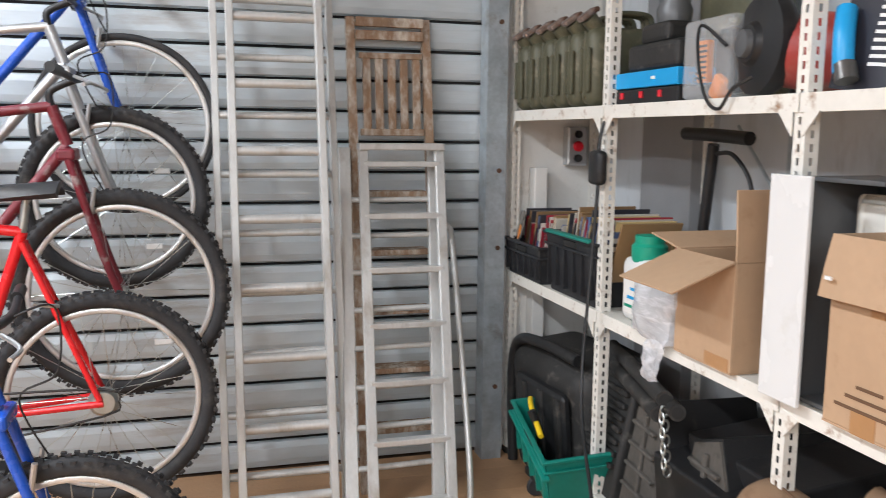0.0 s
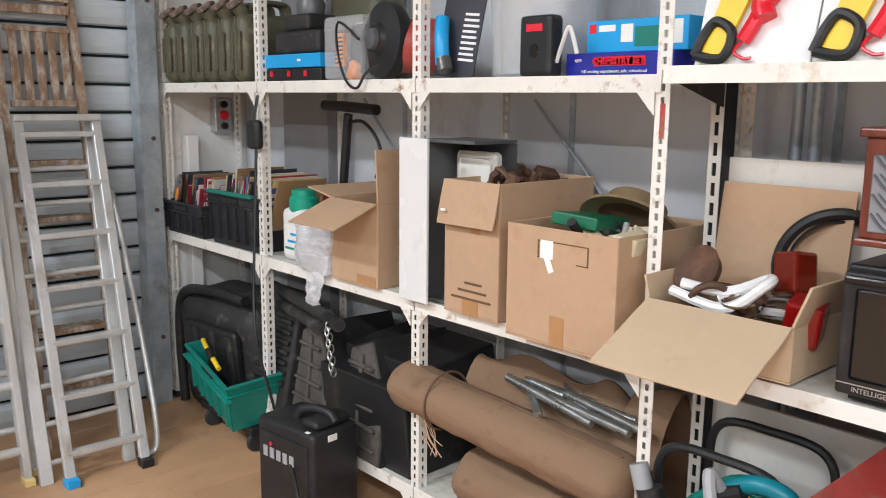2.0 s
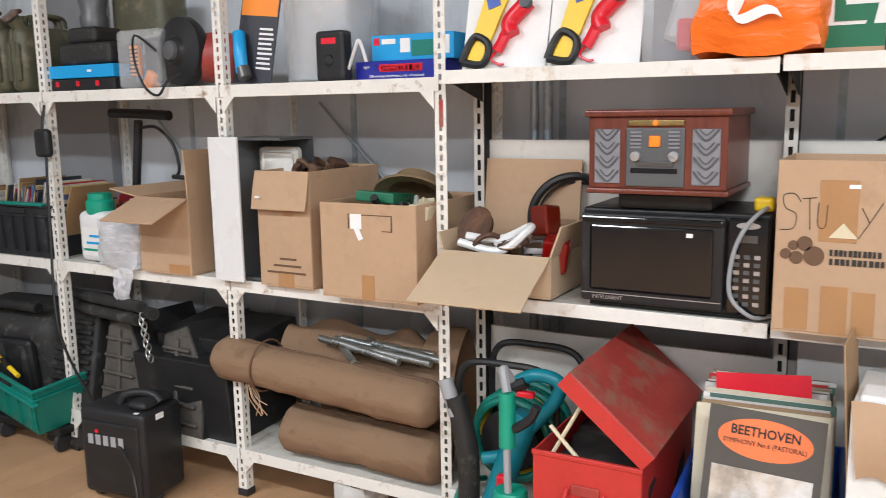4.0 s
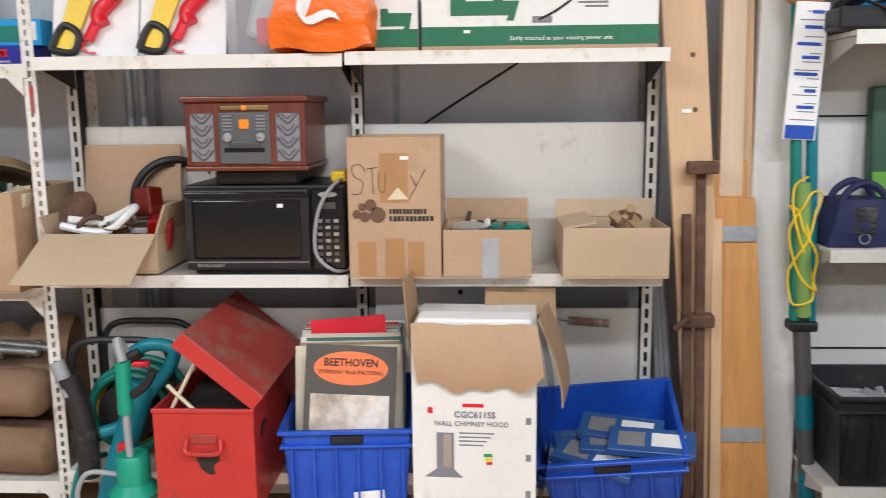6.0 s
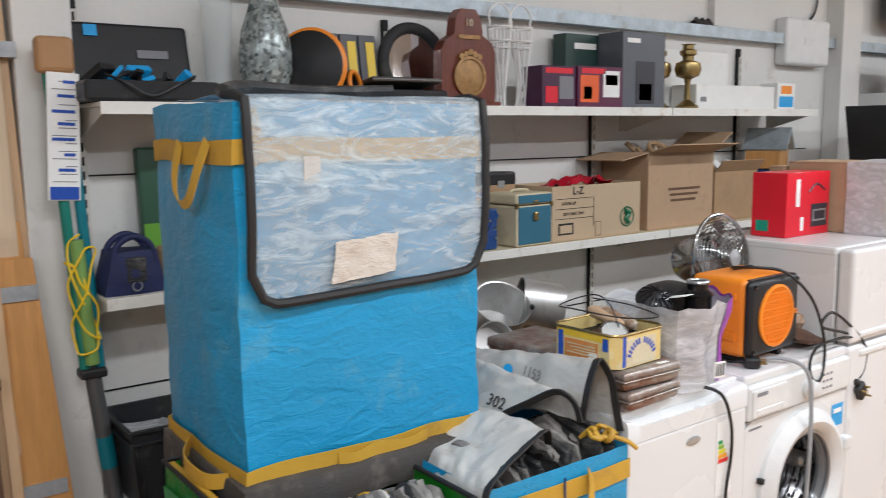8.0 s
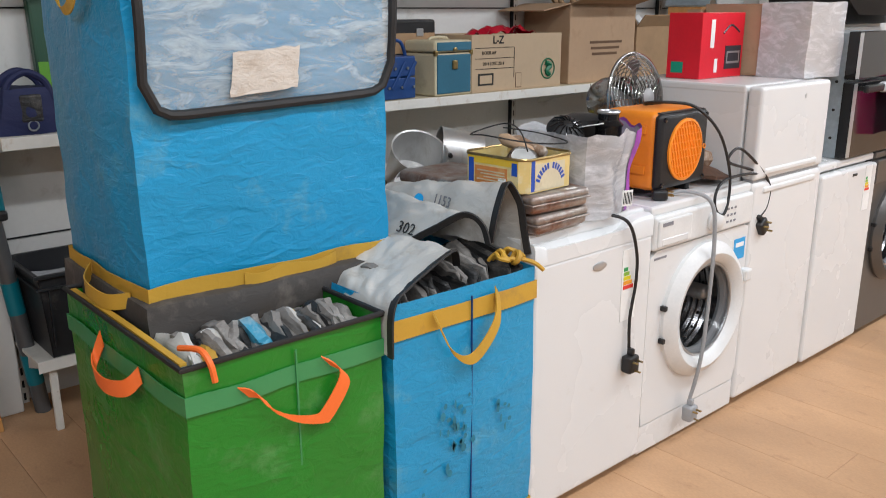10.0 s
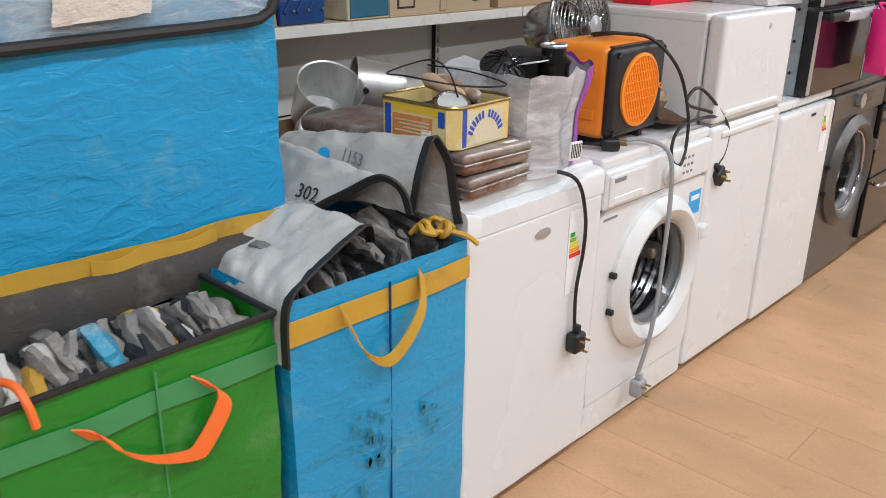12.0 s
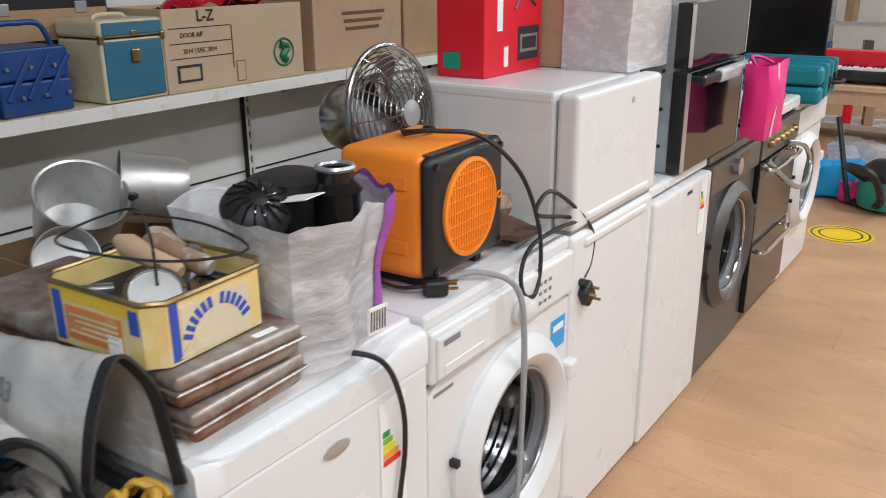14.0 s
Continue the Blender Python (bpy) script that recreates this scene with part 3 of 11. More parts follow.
wsh = thing("wall_shelving", "white slotted wall shelving on the white wall", "shelving unit", (0, 0, 0))
for y in (-1.26, -2.55, -3.86, -5.16):
    bm = nb()
    slotted(bm, WALL2_X - 0.032, y - 0.014, 0.0, 2.05, 0.028, "y", 0.05, 0.009, 0.03)
    p = part("upright", bm, "panel", wsh)
    sol = p.modifiers.new("thickness", "SOLIDIFY")
    sol.thickness, sol.offset = 0.003, 0
    # dark filling stands in for the shade behind the slots
    part("upright_core", mbox(WALL2_X - 0.026, WALL2_X - 0.002, y - 0.012, y + 0.012, 0.0, 2.05), "slot", wsh)
for y1, y0 in ((-1.235, -2.55), (-2.553, -4.07), (-4.073, -5.47)):
    for z in (1.672, 1.04, 0.27):
        if z < 0.5 and y1 < -2:
            continue
        f = SX if z > 0.5 else 1.44
        if z > 1 and z < 1.2 and y1 > -2:
            z, f = 1.02, 1.50
        s = part("shelf_board", mbox(f + 0.003, WALL2_X - 0.035, y0, y1 - 0.003, z - 0.014, z, 0.002), "cream" if z == 1.04 else "shelfin", wsh)
        part("front_edge", mbox(f, f + 0.004, y0, y1 - 0.003, z - 0.04, z + 0.001, 0.001), "shelf", s)
        for yy in (y1 - 0.02, y0 + 0.02):
            bm = nb()
            flat_poly(bm, [(WALL2_X - 0.04, yy, z - 0.015), (f + 0.02, yy, z - 0.015), (f + 0.02, yy, z - 0.03), (WALL2_X - 0.04, yy, z - 0.12)], (0, 1, 0), 0.003)
            part("bracket", bm, "panel", s)
part("shelf_leg", mbox(1.455, 1.475, -1.30, -1.275, 0, 0.23, 0.003), "rack", wsh)


# ---- cardboard boxes ----
def carton(label, xf, y1, y0, z, d, h, mats=("card", "cardin"), flaps=(), rz=0, name="cardboard_box", top=False, tapes=(), group=""):
    """An open carton: front face at xf, from y1 (aisle left) to y0; flaps: (side, angle, length)."""
    cx, cy, w = xf + d / 2, (y0 + y1) / 2, y1 - y0
    th = thing(name, label, "cardboard box", (cx, cy, z + 0.001), rz, group)
    t, a, b = 0.005, d / 2, w / 2
    part("bottom", mbox(-a, a, -b, b, 0, t), mats[0], th)
    for nm, px0, px1, py0, py1 in (("front_panel", -a, -a + t, -b, b), ("back_panel", a - t, a, -b, b), ("side_panel", -a + t, a - t, -b, -b + t), ("side_panel", -a + t, a - t, b - t, b)):
        bm = mbox(px0, px1, py0, py1, t, h, 0.0015, 1)
        part(nm, bm, mats[0], th)
    if top:
        part("top_panel", mbox(-a, a, -b, b, h, h + t), mats[0], th)
    for side, ang, ln in flaps:
        bm = nb()
        if side == "front":
            box(bm, -a - 0.001, -a + t, -b, b, h, h + ln, 0.001, 1, hinge((-a, 0, h), "Y", -ang))
        elif side == "back":
            box(bm, a - t, a + 0.001, -b, b, h, h + ln, 0.001, 1, hinge((a, 0, h), "Y", ang))
        elif side == "left":
            box(bm, -a, a, b - t, b + 0.001, h, h + ln, 0.001, 1, hinge((0, b, h), "X", -ang))
        else:
            box(bm, -a, a, -b - 0.001, -b + t, h, h + ln, 0.001, 1, hinge((0, -b, h), "X", ang))
        bmesh.ops.subdivide_edges(bm, edges=bm.edges[:], cuts=3, use_grid_fill=True)
        for v in bm.verts:
            v.co += Vector((noise.noise(v.co * 6 + Vector((z, y0, 0))), noise.noise(v.co * 6 + Vector((5, y1, 0))), 0)) * 0.004
        part("flap", bm, mats[0], th, smooth=True)
    for ty, tz0, tz1, tw, tm in tapes:
        part("tape_strip", mbox(-a - 0.0015, -a, ty - tw / 2, ty + tw / 2, tz0, tz1), tm, th)
    return th


def clutter(th, x0, x1, y0, y1, z0, z1, n, mats, seed, name="scrap_piece", r=(0.02, 0.05)):
    """Odd small pieces lying in a box, each one a part."""
    rnd = random.Random(seed)
    for i in range(n):
        s = rnd.uniform(*r)
        px, py = rnd.uniform(x0 + s, x1 - s), rnd.uniform(y0 + s, y1 - s)
        pz = rnd.uniform(z0, z1)
        bm = nb()
        kind = rnd.random()
        if kind < 0.45:
            box(bm, -s, s, -s * rnd.uniform(0.3, 1), s * rnd.uniform(0.3, 1), -s * 0.3, s * 0.3, s * 0.1, 2)
        elif kind < 0.75:
            cyl(bm, (-s * 1.2, 0, 0), (s * 1.2, 0, 0), s * rnd.uniform(0.2, 0.45), 12)
        else:
            ring(bm, (0, 0, 0), (0, 0, 1), s, s * 0.22, 20, 6)
        bmesh.ops.transform(bm, matrix=pose(px, py, pz, rnd.uniform(-50, 50), rnd.uniform(-50, 50), rnd.uniform(0, 180)), verts=bm.verts[:])
        part(name, bm, rnd.choice(mats), th, smooth=True)

# ---- boxes on the middle shelves ----
c0 = carton("battered brown cardboard box with raised flaps", 1.55, 2.665, 2.385, 0.886, 0.40, 0.30, flaps=(("right", -3, 0.19), ("front", 112, 0.20), ("left", 80, 0.16), ("back", 70, 0.12)))
part("water_stain", mbox(-0.2015, -0.20, -0.13, -0.02, 0.005, 0.04, 0.0), "tape", c0)
cA = carton("tall brown cardboard box full of rusty brackets", 1.545, 2.03, 1.79, 0.886, 0.44, 0.42, flaps=(("front", 168, 0.14),), tapes=((0.0, 0.0, 0.055, 0.07, "tape"), (-0.02, 0.26, 0.30, 0.04, "tape")))
clutter(cA, -0.2, 0.2, -0.11, 0.11, 0.37, 0.44, 14, ["rust", "rust", "inkbrown"], 4, "rusty_bracket", (0.03, 0.06))
for k, z in enumerate((0.05, 0.075, 0.1)):
    part("print_bar", mbox(-0.2222, -0.2205, -0.09 + 0.02 * k, 0.085 - 0.03 * k, z, z + 0.007), "inkbrown", cA)
part("price_label", mbox(-0.262, -0.258, 0.075, 0.095, 0.325, 0.333), "paper", cA)
cB = carton("wide brown cardboard box holding a hat and crockery", 1.49, 1.705, 1.325, 0.886, 0.47, 0.325, tapes=((0.0, 0.0, 0.085, 0.05, "tape"),))
bm = nb()
box(bm, -0.2365, -0.235, 0.02, 0.065, 0.24, 0.29)
box(bm, -0.2375, -0.236, 0.03, 0.05, 0.20, 0.245, turn=hinge((0, 0.04, 0.24), "X", -25))
part("paper_tag", bm, "paper", cB)
bm = nb()
for y0, y1, z0, z1 in ((0.07, 0.075, 0.24, 0.29), (-0.10, -0.095, 0.235, 0.285), (-0.10, 0.07, 0.286, 0.289), (-0.10, -0.06, 0.235, 0.238)):
    box(bm, -0.2362, -0.235, y0, y1, z0, z1)
part("printed_frame", bm, "inkbrown", cB)
bm = nb()
lathe(bm, [(0.02, 0.07), (0.09, 0.065), (0.10, 0.0), (0.15, -0.015), (0.153, -0.008), (0.105, 0.012), (0.0, 0.08)], (0.08, 0.0, 0.315), 28, (0.6, 0.1, 0.7))
part("straw_hat", bm, mat("olive_felt", (0.20, 0.135, 0.07), 0.8, 0, 0.1, 8, 0.2, 90), cB, smooth=True)
part("green_case", mbox(-0.18, 0.02, 0.0, 0.14, 0.30, 0.335, 0.004, turn=pose(0, 0, 0, 4, 6, 10)), "darkgreenbox", cB)
part("white_pack", mbox(-0.2, -0.06, -0.13, -0.06, 0.29, 0.335, 0.004, turn=pose(0, 0, 0.0, 8, 0, 8)), "cream", cB)
clutter(cB, -0.2, 0.2, -0.17, 0.05, 0.27, 0.315, 18, ["cream", "alu", "inkbrown", "crategreen", "dusty"], 9, "packed_item", (0.02, 0.042))
cC = carton("open cardboard box of bicycle lights with its front flap hanging down", 1.49, 1.23, 0.865, 0.95, 0.27, 0.125, ("cardpale", "cardin"), flaps=(("front", 118, 0.25), ("right", 20, 0.10), ("left", 15, 0.06)))
part("back_flap", mbox(0.128, 0.134, -0.17, 0.17, 0.125, 0.40, 0.001, turn=hinge((0.13, 0, 0.125), "Y", 8)), "card", cC)
clutter(cC, -0.12, 0.12, -0.15, 0.16, 0.09, 0.15, 16, ["rust", "whiteplastic", "chrome", "rust"], 12, "lamp_part", (0.03, 0.05))
for (px, py, pz), ax, r, m in (((-0.02, 0.12, 0.19), (-1, 0.3, 0.6), 0.062, "rust"), ((-0.06, -0.02, 0.15), (-0.4, 0, 1), 0.05, "chrome")):
    bm = nb()
    lathe(bm, [(r * 0.3, -0.05), (r * 0.9, -0.02), (r, 0.0), (r * 1.08, 0.006), (r * 1.05, 0.012), (r * 0.9, 0.006), (0, 0.012)], (px, py, pz), 24, ax)
    part("round_lamp", bm, m, cC, smooth=True)
bm = nb()
tube(bm, [(-0.1, 0.14, 0.15), (-0.1, 0.0, 0.13), (-0.08, -0.08, 0.19), (-0.03, -0.07, 0.20), (-0.06, 0.02, 0.16), (-0.09, 0.12, 0.17)], 0.013, 8)
part("white_bracket", bm, "whiteplastic", cC, smooth=True)
redlens = plain("red_lens", (0.30, 0.006, 0.006), 0.12, trans=0.25)
part("red_light", mbox(-0.08, 0.0, -0.17, -0.09, 0.10, 0.20, 0.008, turn=pose(0, 0, 0, 8, -10, 12)), redlens, cC)
part("amber_light", mbox(0.0, 0.07, -0.16, -0.09, 0.15, 0.245, 0.008, turn=pose(0, 0, 0, -12, 8, -20)), plain("amber_lens", (0.20, 0.018, 0.008), 0.12, trans=0.25), cC)
bm = nb()
ring(bm, (0.165, -0.14, 0.21), (1, 0.5, 0.1), 0.135, 0.014, 48, 8)
ring(bm, (0.167, -0.142, 0.21), (1, 0.5, 0.1), 0.115, 0.004, 48, 6)
part("wheel_rim", bm, "blackplastic", cC, smooth=True)

wb = thing("white_cabinet", "narrow white open-fronted metal cabinet holding a tray", "cabinet", (0, 0, 0))
X0, X1, Z0, Z1 = 1.545, 1.78, 0.888, 1.425
part("side_wall", mbox(X0, X1, 2.16, 2.172, Z0, Z1, 0.003), "greymetal", wb)
part("top_panel", mbox(X0 + 0.04, X1, 1.945, 2.16, Z1 - 0.012, Z1 - 0.001, 0.002), "greymetal", wb)
part("bottom_panel", mbox(X0 + 0.04, X1, 2.04, 2.16, Z0, Z0 + 0.012, 0.002), "greymetal", wb)
part("back_panel", mbox(X1 - 0.008, X1, 1.945, 2.16, Z0 + 0.012, Z1 - 0.013), "greymetal", wb)
part("side_panel", mbox(X0 - 0.012, X0, 2.105, 2.245, Z0, Z1 + 0.002, 0.003), "white", wb)
tr = part("metal_tray", mbox(1.70, 1.722, 1.955, 2.145, 1.20, 1.385, 0.02, 4), "shelfin", wb, "pale stained enamel tray")
part("tray_well", mbox(1.696, 1.702, 1.975, 2.125, 1.22, 1.365, 0.012, 3), "shelf", tr)

study = carton("tall brown cardboard box with handwriting and printed circles", 1.425, 0.24, -0.042, 0.946, 0.30, 0.432, ("card", "cardin"), tapes=((0.0, 0.235, 0.385, 0.085, "tape"), (0.085, 0.01, 0.115, 0.055, "tape"), (0.0, 0.005, 0.125, 0.06, "tape"), (-0.065, 0.01, 0.115, 0.05, "tape")))
hx = -0.1525
bm = nb()
for pts in ([(0.085, 0.33), (0.10, 0.35), (0.125, 0.345), (0.12, 0.315), (0.095, 0.30), (0.10, 0.265), (0.13, 0.26)], [(0.082, 0.338), (0.05, 0.342)], [(0.066, 0.34), (0.062, 0.262)],
            [(0.045, 0.33), (0.045, 0.275), (0.028, 0.272), (0.025, 0.325)], [(-0.05, 0.32), (-0.068, 0.285)], [(-0.095, 0.335), (-0.068, 0.285), (-0.045, 0.245)]):
    tube(bm, [(hx + 0.0005, y, z) for y, z in pts], 0.0009, 5, 5)
part("handwriting", bm, "ink", study)
for y, z, r in ((0.115, 0.20, 0.013), (0.098, 0.222, 0.012), (0.072, 0.228, 0.018), (0.09, 0.192, 0.016), (0.05, 0.198, 0.024)):
    bm = nb()
    cyl(bm, (hx, y, z), (hx + 0.002, y, z), r, 20)
    part("printed_circle", bm, "inkbrown", study)
for z, ya, yb in ((0.201, 0.015, -0.10), (0.179, 0.015, -0.122)):
    n = 11
    for k in range(n):
        w_ = (ya - yb) / n
        part("print_stroke", mbox(hx, hx + 0.0015, ya - w_ * k - w_ * (0.78 if k % 3 else 0.6), ya - w_ * k, z, z + 0.015), "ink", study)
part("price_label", mbox(hx, hx + 0.002, -0.045, -0.02, 0.365, 0.375), "paper", study)
bm = nb()
flat_poly(bm, [(hx - 0.0005, 0.02, 0.245), (hx - 0.0005, -0.045, 0.245), (hx - 0.0005, -0.012, 0.282)], (1, 0, 0), 0.002)
part("torn_label", bm, "cream", study)
sm = carton("low open cardboard box with tape holding tins", 1.43, -0.048, -0.318, 0.946, 0.26, 0.15, tapes=((-0.01, 0.0, 0.125, 0.052, "duct"),), flaps=(("back", 2, 0.07),))
for px, py, m in ((-0.04, 0.06, "alu"), (-0.03, -0.07, "crategreen")):
    bm = nb()
    lathe(bm, [(0.055, 0.02), (0.058, 0.14), (0.06, 0.15), (0.05, 0.158), (0.0, 0.155)], (px, py, 0), 24)
    part("tin", bm, m, sm, smooth=True)
clutter(sm, -0.12, 0.12, -0.12, 0.12, 0.12, 0.15, 8, ["paper", "ink", "rust"], 3, "packed_item", (0.02, 0.035))
rt = carton("low open pale cardboard box holding dry leaves", 1.425, -0.412, -0.732, 0.946, 0.27, 0.155, ("cardpale", "cardin"), flaps=(("left", -80, 0.10), ("back", 4, 0.06)))
clutter(rt, -0.1, 0.12, -0.12, 0.02, 0.12, 0.17, 10, ["rust", "inkbrown", "cardin"], 21, "dry_leaf", (0.02, 0.05))

# ---- woven delivery bags ----
def soft_box(bm, x0, x1, y0, y1, z0, z1, n=14, amp=0.008, seed=0.0, bulge=0.012, bev=0.012, open_top=False, thick=0.0):
    """A fabric box with sagging, creased sides."""
    vs = box(bm, x0, x1, y0, y1, z0, z1)
    bmesh.ops.subdivide_edges(bm, edges=bm.edges[:], cuts=n, use_grid_fill=True)
    cx, cy, cz = (x0 + x1) / 2, (y0 + y1) / 2, (z0 + z1) / 2
    for v in bm.verts:
        u = Vector(((v.co.x - cx) / (x1 - x0) * 2, (v.co.y - cy) / (y1 - y0) * 2, (v.co.z - cz) / (z1 - z0) * 2))
        f = [1 - c * c for c in u]
        out = Vector((u.x * f[1] * f[2], u.y * f[0] * f[2], 0)) * bulge
        nz = noise.noise_vector(v.co * 7 + Vector((seed, 0, 0))) * amp + noise.noise_vector(v.co * 19 + Vector((0, seed, 0))) * amp * 0.35
        v.co += out + nz
    if open_top:
        bmesh.ops.delete(bm, geom=[f for f in bm.faces if f.calc_center_median().z > z1 - 0.02 and abs(f.normal.z) > 0.7], context="FACES")
    return bm


def soft_band(dims, z0, z1, amp, seed, bulge, off=0.004):
    """A webbing strip that follows the sides of a soft box."""
    x0, x1, y0, y1, b0, b1 = dims
    cx, cy, cz = (x0 + x1) / 2, (y0 + y1) / 2, (b0 + b1) / 2
    bm = nb()
    loop = [(x0 - off, y0 - off), (x0 - off, y1 + off), (x1 + off, y1 + off), (x1 + off, y0 - off), (x0 - off, y0 - off)]

    def fn(u, v):
        k = min(3, int(u * 4))
        f = u * 4 - k
        co = Vector((loop[k][0] + (loop[k + 1][0] - loop[k][0]) * f, loop[k][1] + (loop[k + 1][1] - loop[k][1]) * f, z0 + (z1 - z0) * v))
        w = Vector(((co.x - cx) / (x1 - x0) * 2, (co.y - cy) / (y1 - y0) * 2, (co.z - cz) / (b1 - b0) * 2))
        g = [max(0.0, 1 - c * c) for c in w]
        return co + Vector((w.x * g[1] * g[2], w.y * g[0] * g[2], 0)) * bulge + noise.noise_vector(co * 7 + Vector((seed, 0, 0))) * amp
    sheet(bm, fn, 64, 2, 0.002)
    return bm


def strap(th, pts, mat_name, w=0.04, name="handle"):
    """Flat webbing along points."""
    bm = nb()
    tube(bm, pts, 0, n=6, flat=(w, 0.003))
    return part(name, bm, mat_name, th, smooth=True)


def ribbon(th, pts, width, mat_name, name="handle", wdir=(0, 0, 1)):
    """Webbing with its width along a set direction."""
    ps, wv = smooth_path(pts, 6), Vector(wdir) * width / 2
    bm = nb()
    sheet(bm, lambda u, v: ps[round(u * (len(ps) - 1))] + wv * (2 * v - 1), len(ps) - 1, 1, 0.003)
    return part(name, bm, mat_name, th, smooth=True)


def band(bm, x0, x1, y0, y1, z0, z1, off=0.006):
    """A strip round four sides."""
    a, b, c, d = x0 - off, x1 + off, y0 - off, y1 + off
    for (p, q, r, s) in ((a, a + 0.004, c, d), (b - 0.004, b, c, d), (a + 0.004, b - 0.004, c, c + 0.004), (a + 0.004, b - 0.004, d - 0.004, d)):
        box(bm, p, q, r, s, z0, z1)
    return bm


# lower green bag
gb = thing("green_delivery_bag", "bright green reinforced plastic bag with orange handles on the floor", "storage bag")
gx0, gx1, gy0, gy1, gz = -0.015, 0.62, -1.585, -1.12, 0.762
bm = nb()
soft_box(bm, gx0, gx1, gy0, gy1, 0.015, gz, 12, 0.006, 3, 0.012, open_top=True)
part("body", bm, "green", gb, smooth=True)
part("base", mbox(gx0 + 0.02, gx1 - 0.02, gy0 + 0.02, gy1 - 0.02, 0, 0.03, 0.01), "greybase", gb)
bm = soft_band((gx0, gx1, gy0, gy1, 0.015, gz), 0.664, 0.704, 0.006, 3, 0.012, 0.005)
part("webbing_band", bm, "greenband", gb, "pale green webbing band")
bm = nb()
pts = [(gx0 - 0.004, gy0 - 0.004, gz), (gx0 - 0.004, gy1 + 0.004, gz), (gx1, gy1 + 0.004, gz + 0.005), (gx1, gy0 - 0.004, gz), (gx0 - 0.004, gy0 - 0.004, gz)]
tube(bm, pts, 0.0065, 8, 1)
part("rim_piping", bm, "piping", gb, smooth=True)
ribbon(gb, [(gx0 - 0.012, -1.235, 0.686), (gx0 - 0.022, -1.262, 0.675), (gx0 - 0.026, -1.29, 0.635), (gx0 - 0.026, -1.335, 0.60), (gx0 - 0.026, -1.395, 0.578), (gx0 - 0.026, -1.42, 0.585), (gx0 - 0.026, -1.465, 0.645), (gx0 - 0.022, -1.455, 0.675), (gx0 - 0.012, -1.43, 0.695)], 0.036, "orangeweb", wdir=(0, 0.65, 0.75))
ribbon(gb, [(0.37, gy1 + 0.014, 0.715), (0.378, gy1 + 0.03, 0.67), (0.34, gy1 + 0.045, 0.652), (0.26, gy1 + 0.05, 0.65), (0.19, gy1 + 0.035, 0.665), (0.165, gy1 + 0.012, 0.695)], 0.036, "orangeweb", wdir=(0.4, 0, 0.9))
bm = nb()
tube(bm, [(gx0 + 0.012, gy1 - 0.008, gz + 0.004), (0.3, gy1 - 0.010, gz + 0.006), (gx1 - 0.02, gy1 - 0.008, gz + 0.004)], 0, n=4, flat=(0.014, 0.006))
part("lining_edge", bm, "ochre", gb, "yellow lining edge", True)
bm = nb()
for y in (-1.36,):
    box(bm, gx0 - 0.011, gx0 - 0.008, y - 0.002, y + 0.002, 0.05, 0.74)
part("seam", bm, "greenband", gb)
bm = nb()
tube(bm, [(0.06, -1.15, 0.775), (0.0, -1.165, 0.785), (-0.03, -1.17, 0.765), (-0.034, -1.175, 0.728)], 0.0065, 8)
part("drawcord", bm, "orangeweb", gb, "orange cord", True)

# folded bags stuffed in the openings
def folded_stack(parent_label, x0, x1, y0, y1, z, mats, seed, n, h=0.07):
    """Crumpled sacks pushed in side by side."""
    rnd = random.Random(seed)
    for i in range(n):
        y = y1 + (y0 - y1) * (i + 0.5) / n
        wv = abs(y1 - y0) / n * rnd.uniform(0.9, 1.5)
        xl = (x1 - x0) * rnd.uniform(0.55, 1.0)
        hh = h * rnd.uniform(0.7, 1.35)
        bm = nb()
        soft_box(bm, -xl / 2, xl / 2, -wv / 2, wv / 2, -0.06, hh, 9, 0.016, rnd.random() * 90, 0.01)
        for v in bm.verts:
            f = 1 - 0.55 * max(0, v.co.z) / hh * abs(v.co.x) / (xl / 2)
            v.co.z = v.co.z * f + 0.012 * noise.noise((v.co.x * 40, i, 3))
            v.co.y += 0.012 * noise.noise((v.co.x * 25, v.co.z * 30, i))
        bmesh.ops.transform(bm, matrix=pose((x0 + x1) / 2 + rnd.uniform(-0.02, 0.02), y, z, rnd.uniform(-22, 22), rnd.uniform(-8, 8), rnd.uniform(-14, 14)), verts=bm.verts[:])
        tagged(part("folded_bag", bm, rnd.choice(mats), None, smooth=True), parent_label, "folded bag", "folded bags")


M["gloveblack"] = cloth_mat("black_nylon", (0.02, 0.02, 0.02), 0.5, 0.8, 22, (0.12, 0.11, 0.1), 0.35, 12)
M["bluescrap"] = cloth_mat("blue_nylon", (0.05, 0.30, 0.45), 0.5, 0.8, 22, (0.5, 0.55, 0.55), 0.3, 12)
M["glovegrey"] = cloth_mat("grey_nylon", (0.20, 0.185, 0.17), 0.6, 0.8, 22, (0.40, 0.38, 0.35), 0.35, 12)
folded_stack("crumpled grey and yellow folded sack stuffed upright", 0.025, 0.225, gy0 + 0.03, gy1 - 0.05, 0.705,
             ["gloveblack", "glovegrey", "glovegrey", "translucent", "gloveblack", "glovegrey", "ochre", "bluescrap", "gloveblack", "glovegrey"], 5, 30, 0.06)
folded_stack("crumpled black sack with yellow cord stuffed upright", 0.02, 0.3, -2.04, -1.68, 0.735, ["gloveblack", "gloveblack", "gloveblack", "glovegrey", "gloveblack"], 8, 24, 0.065)

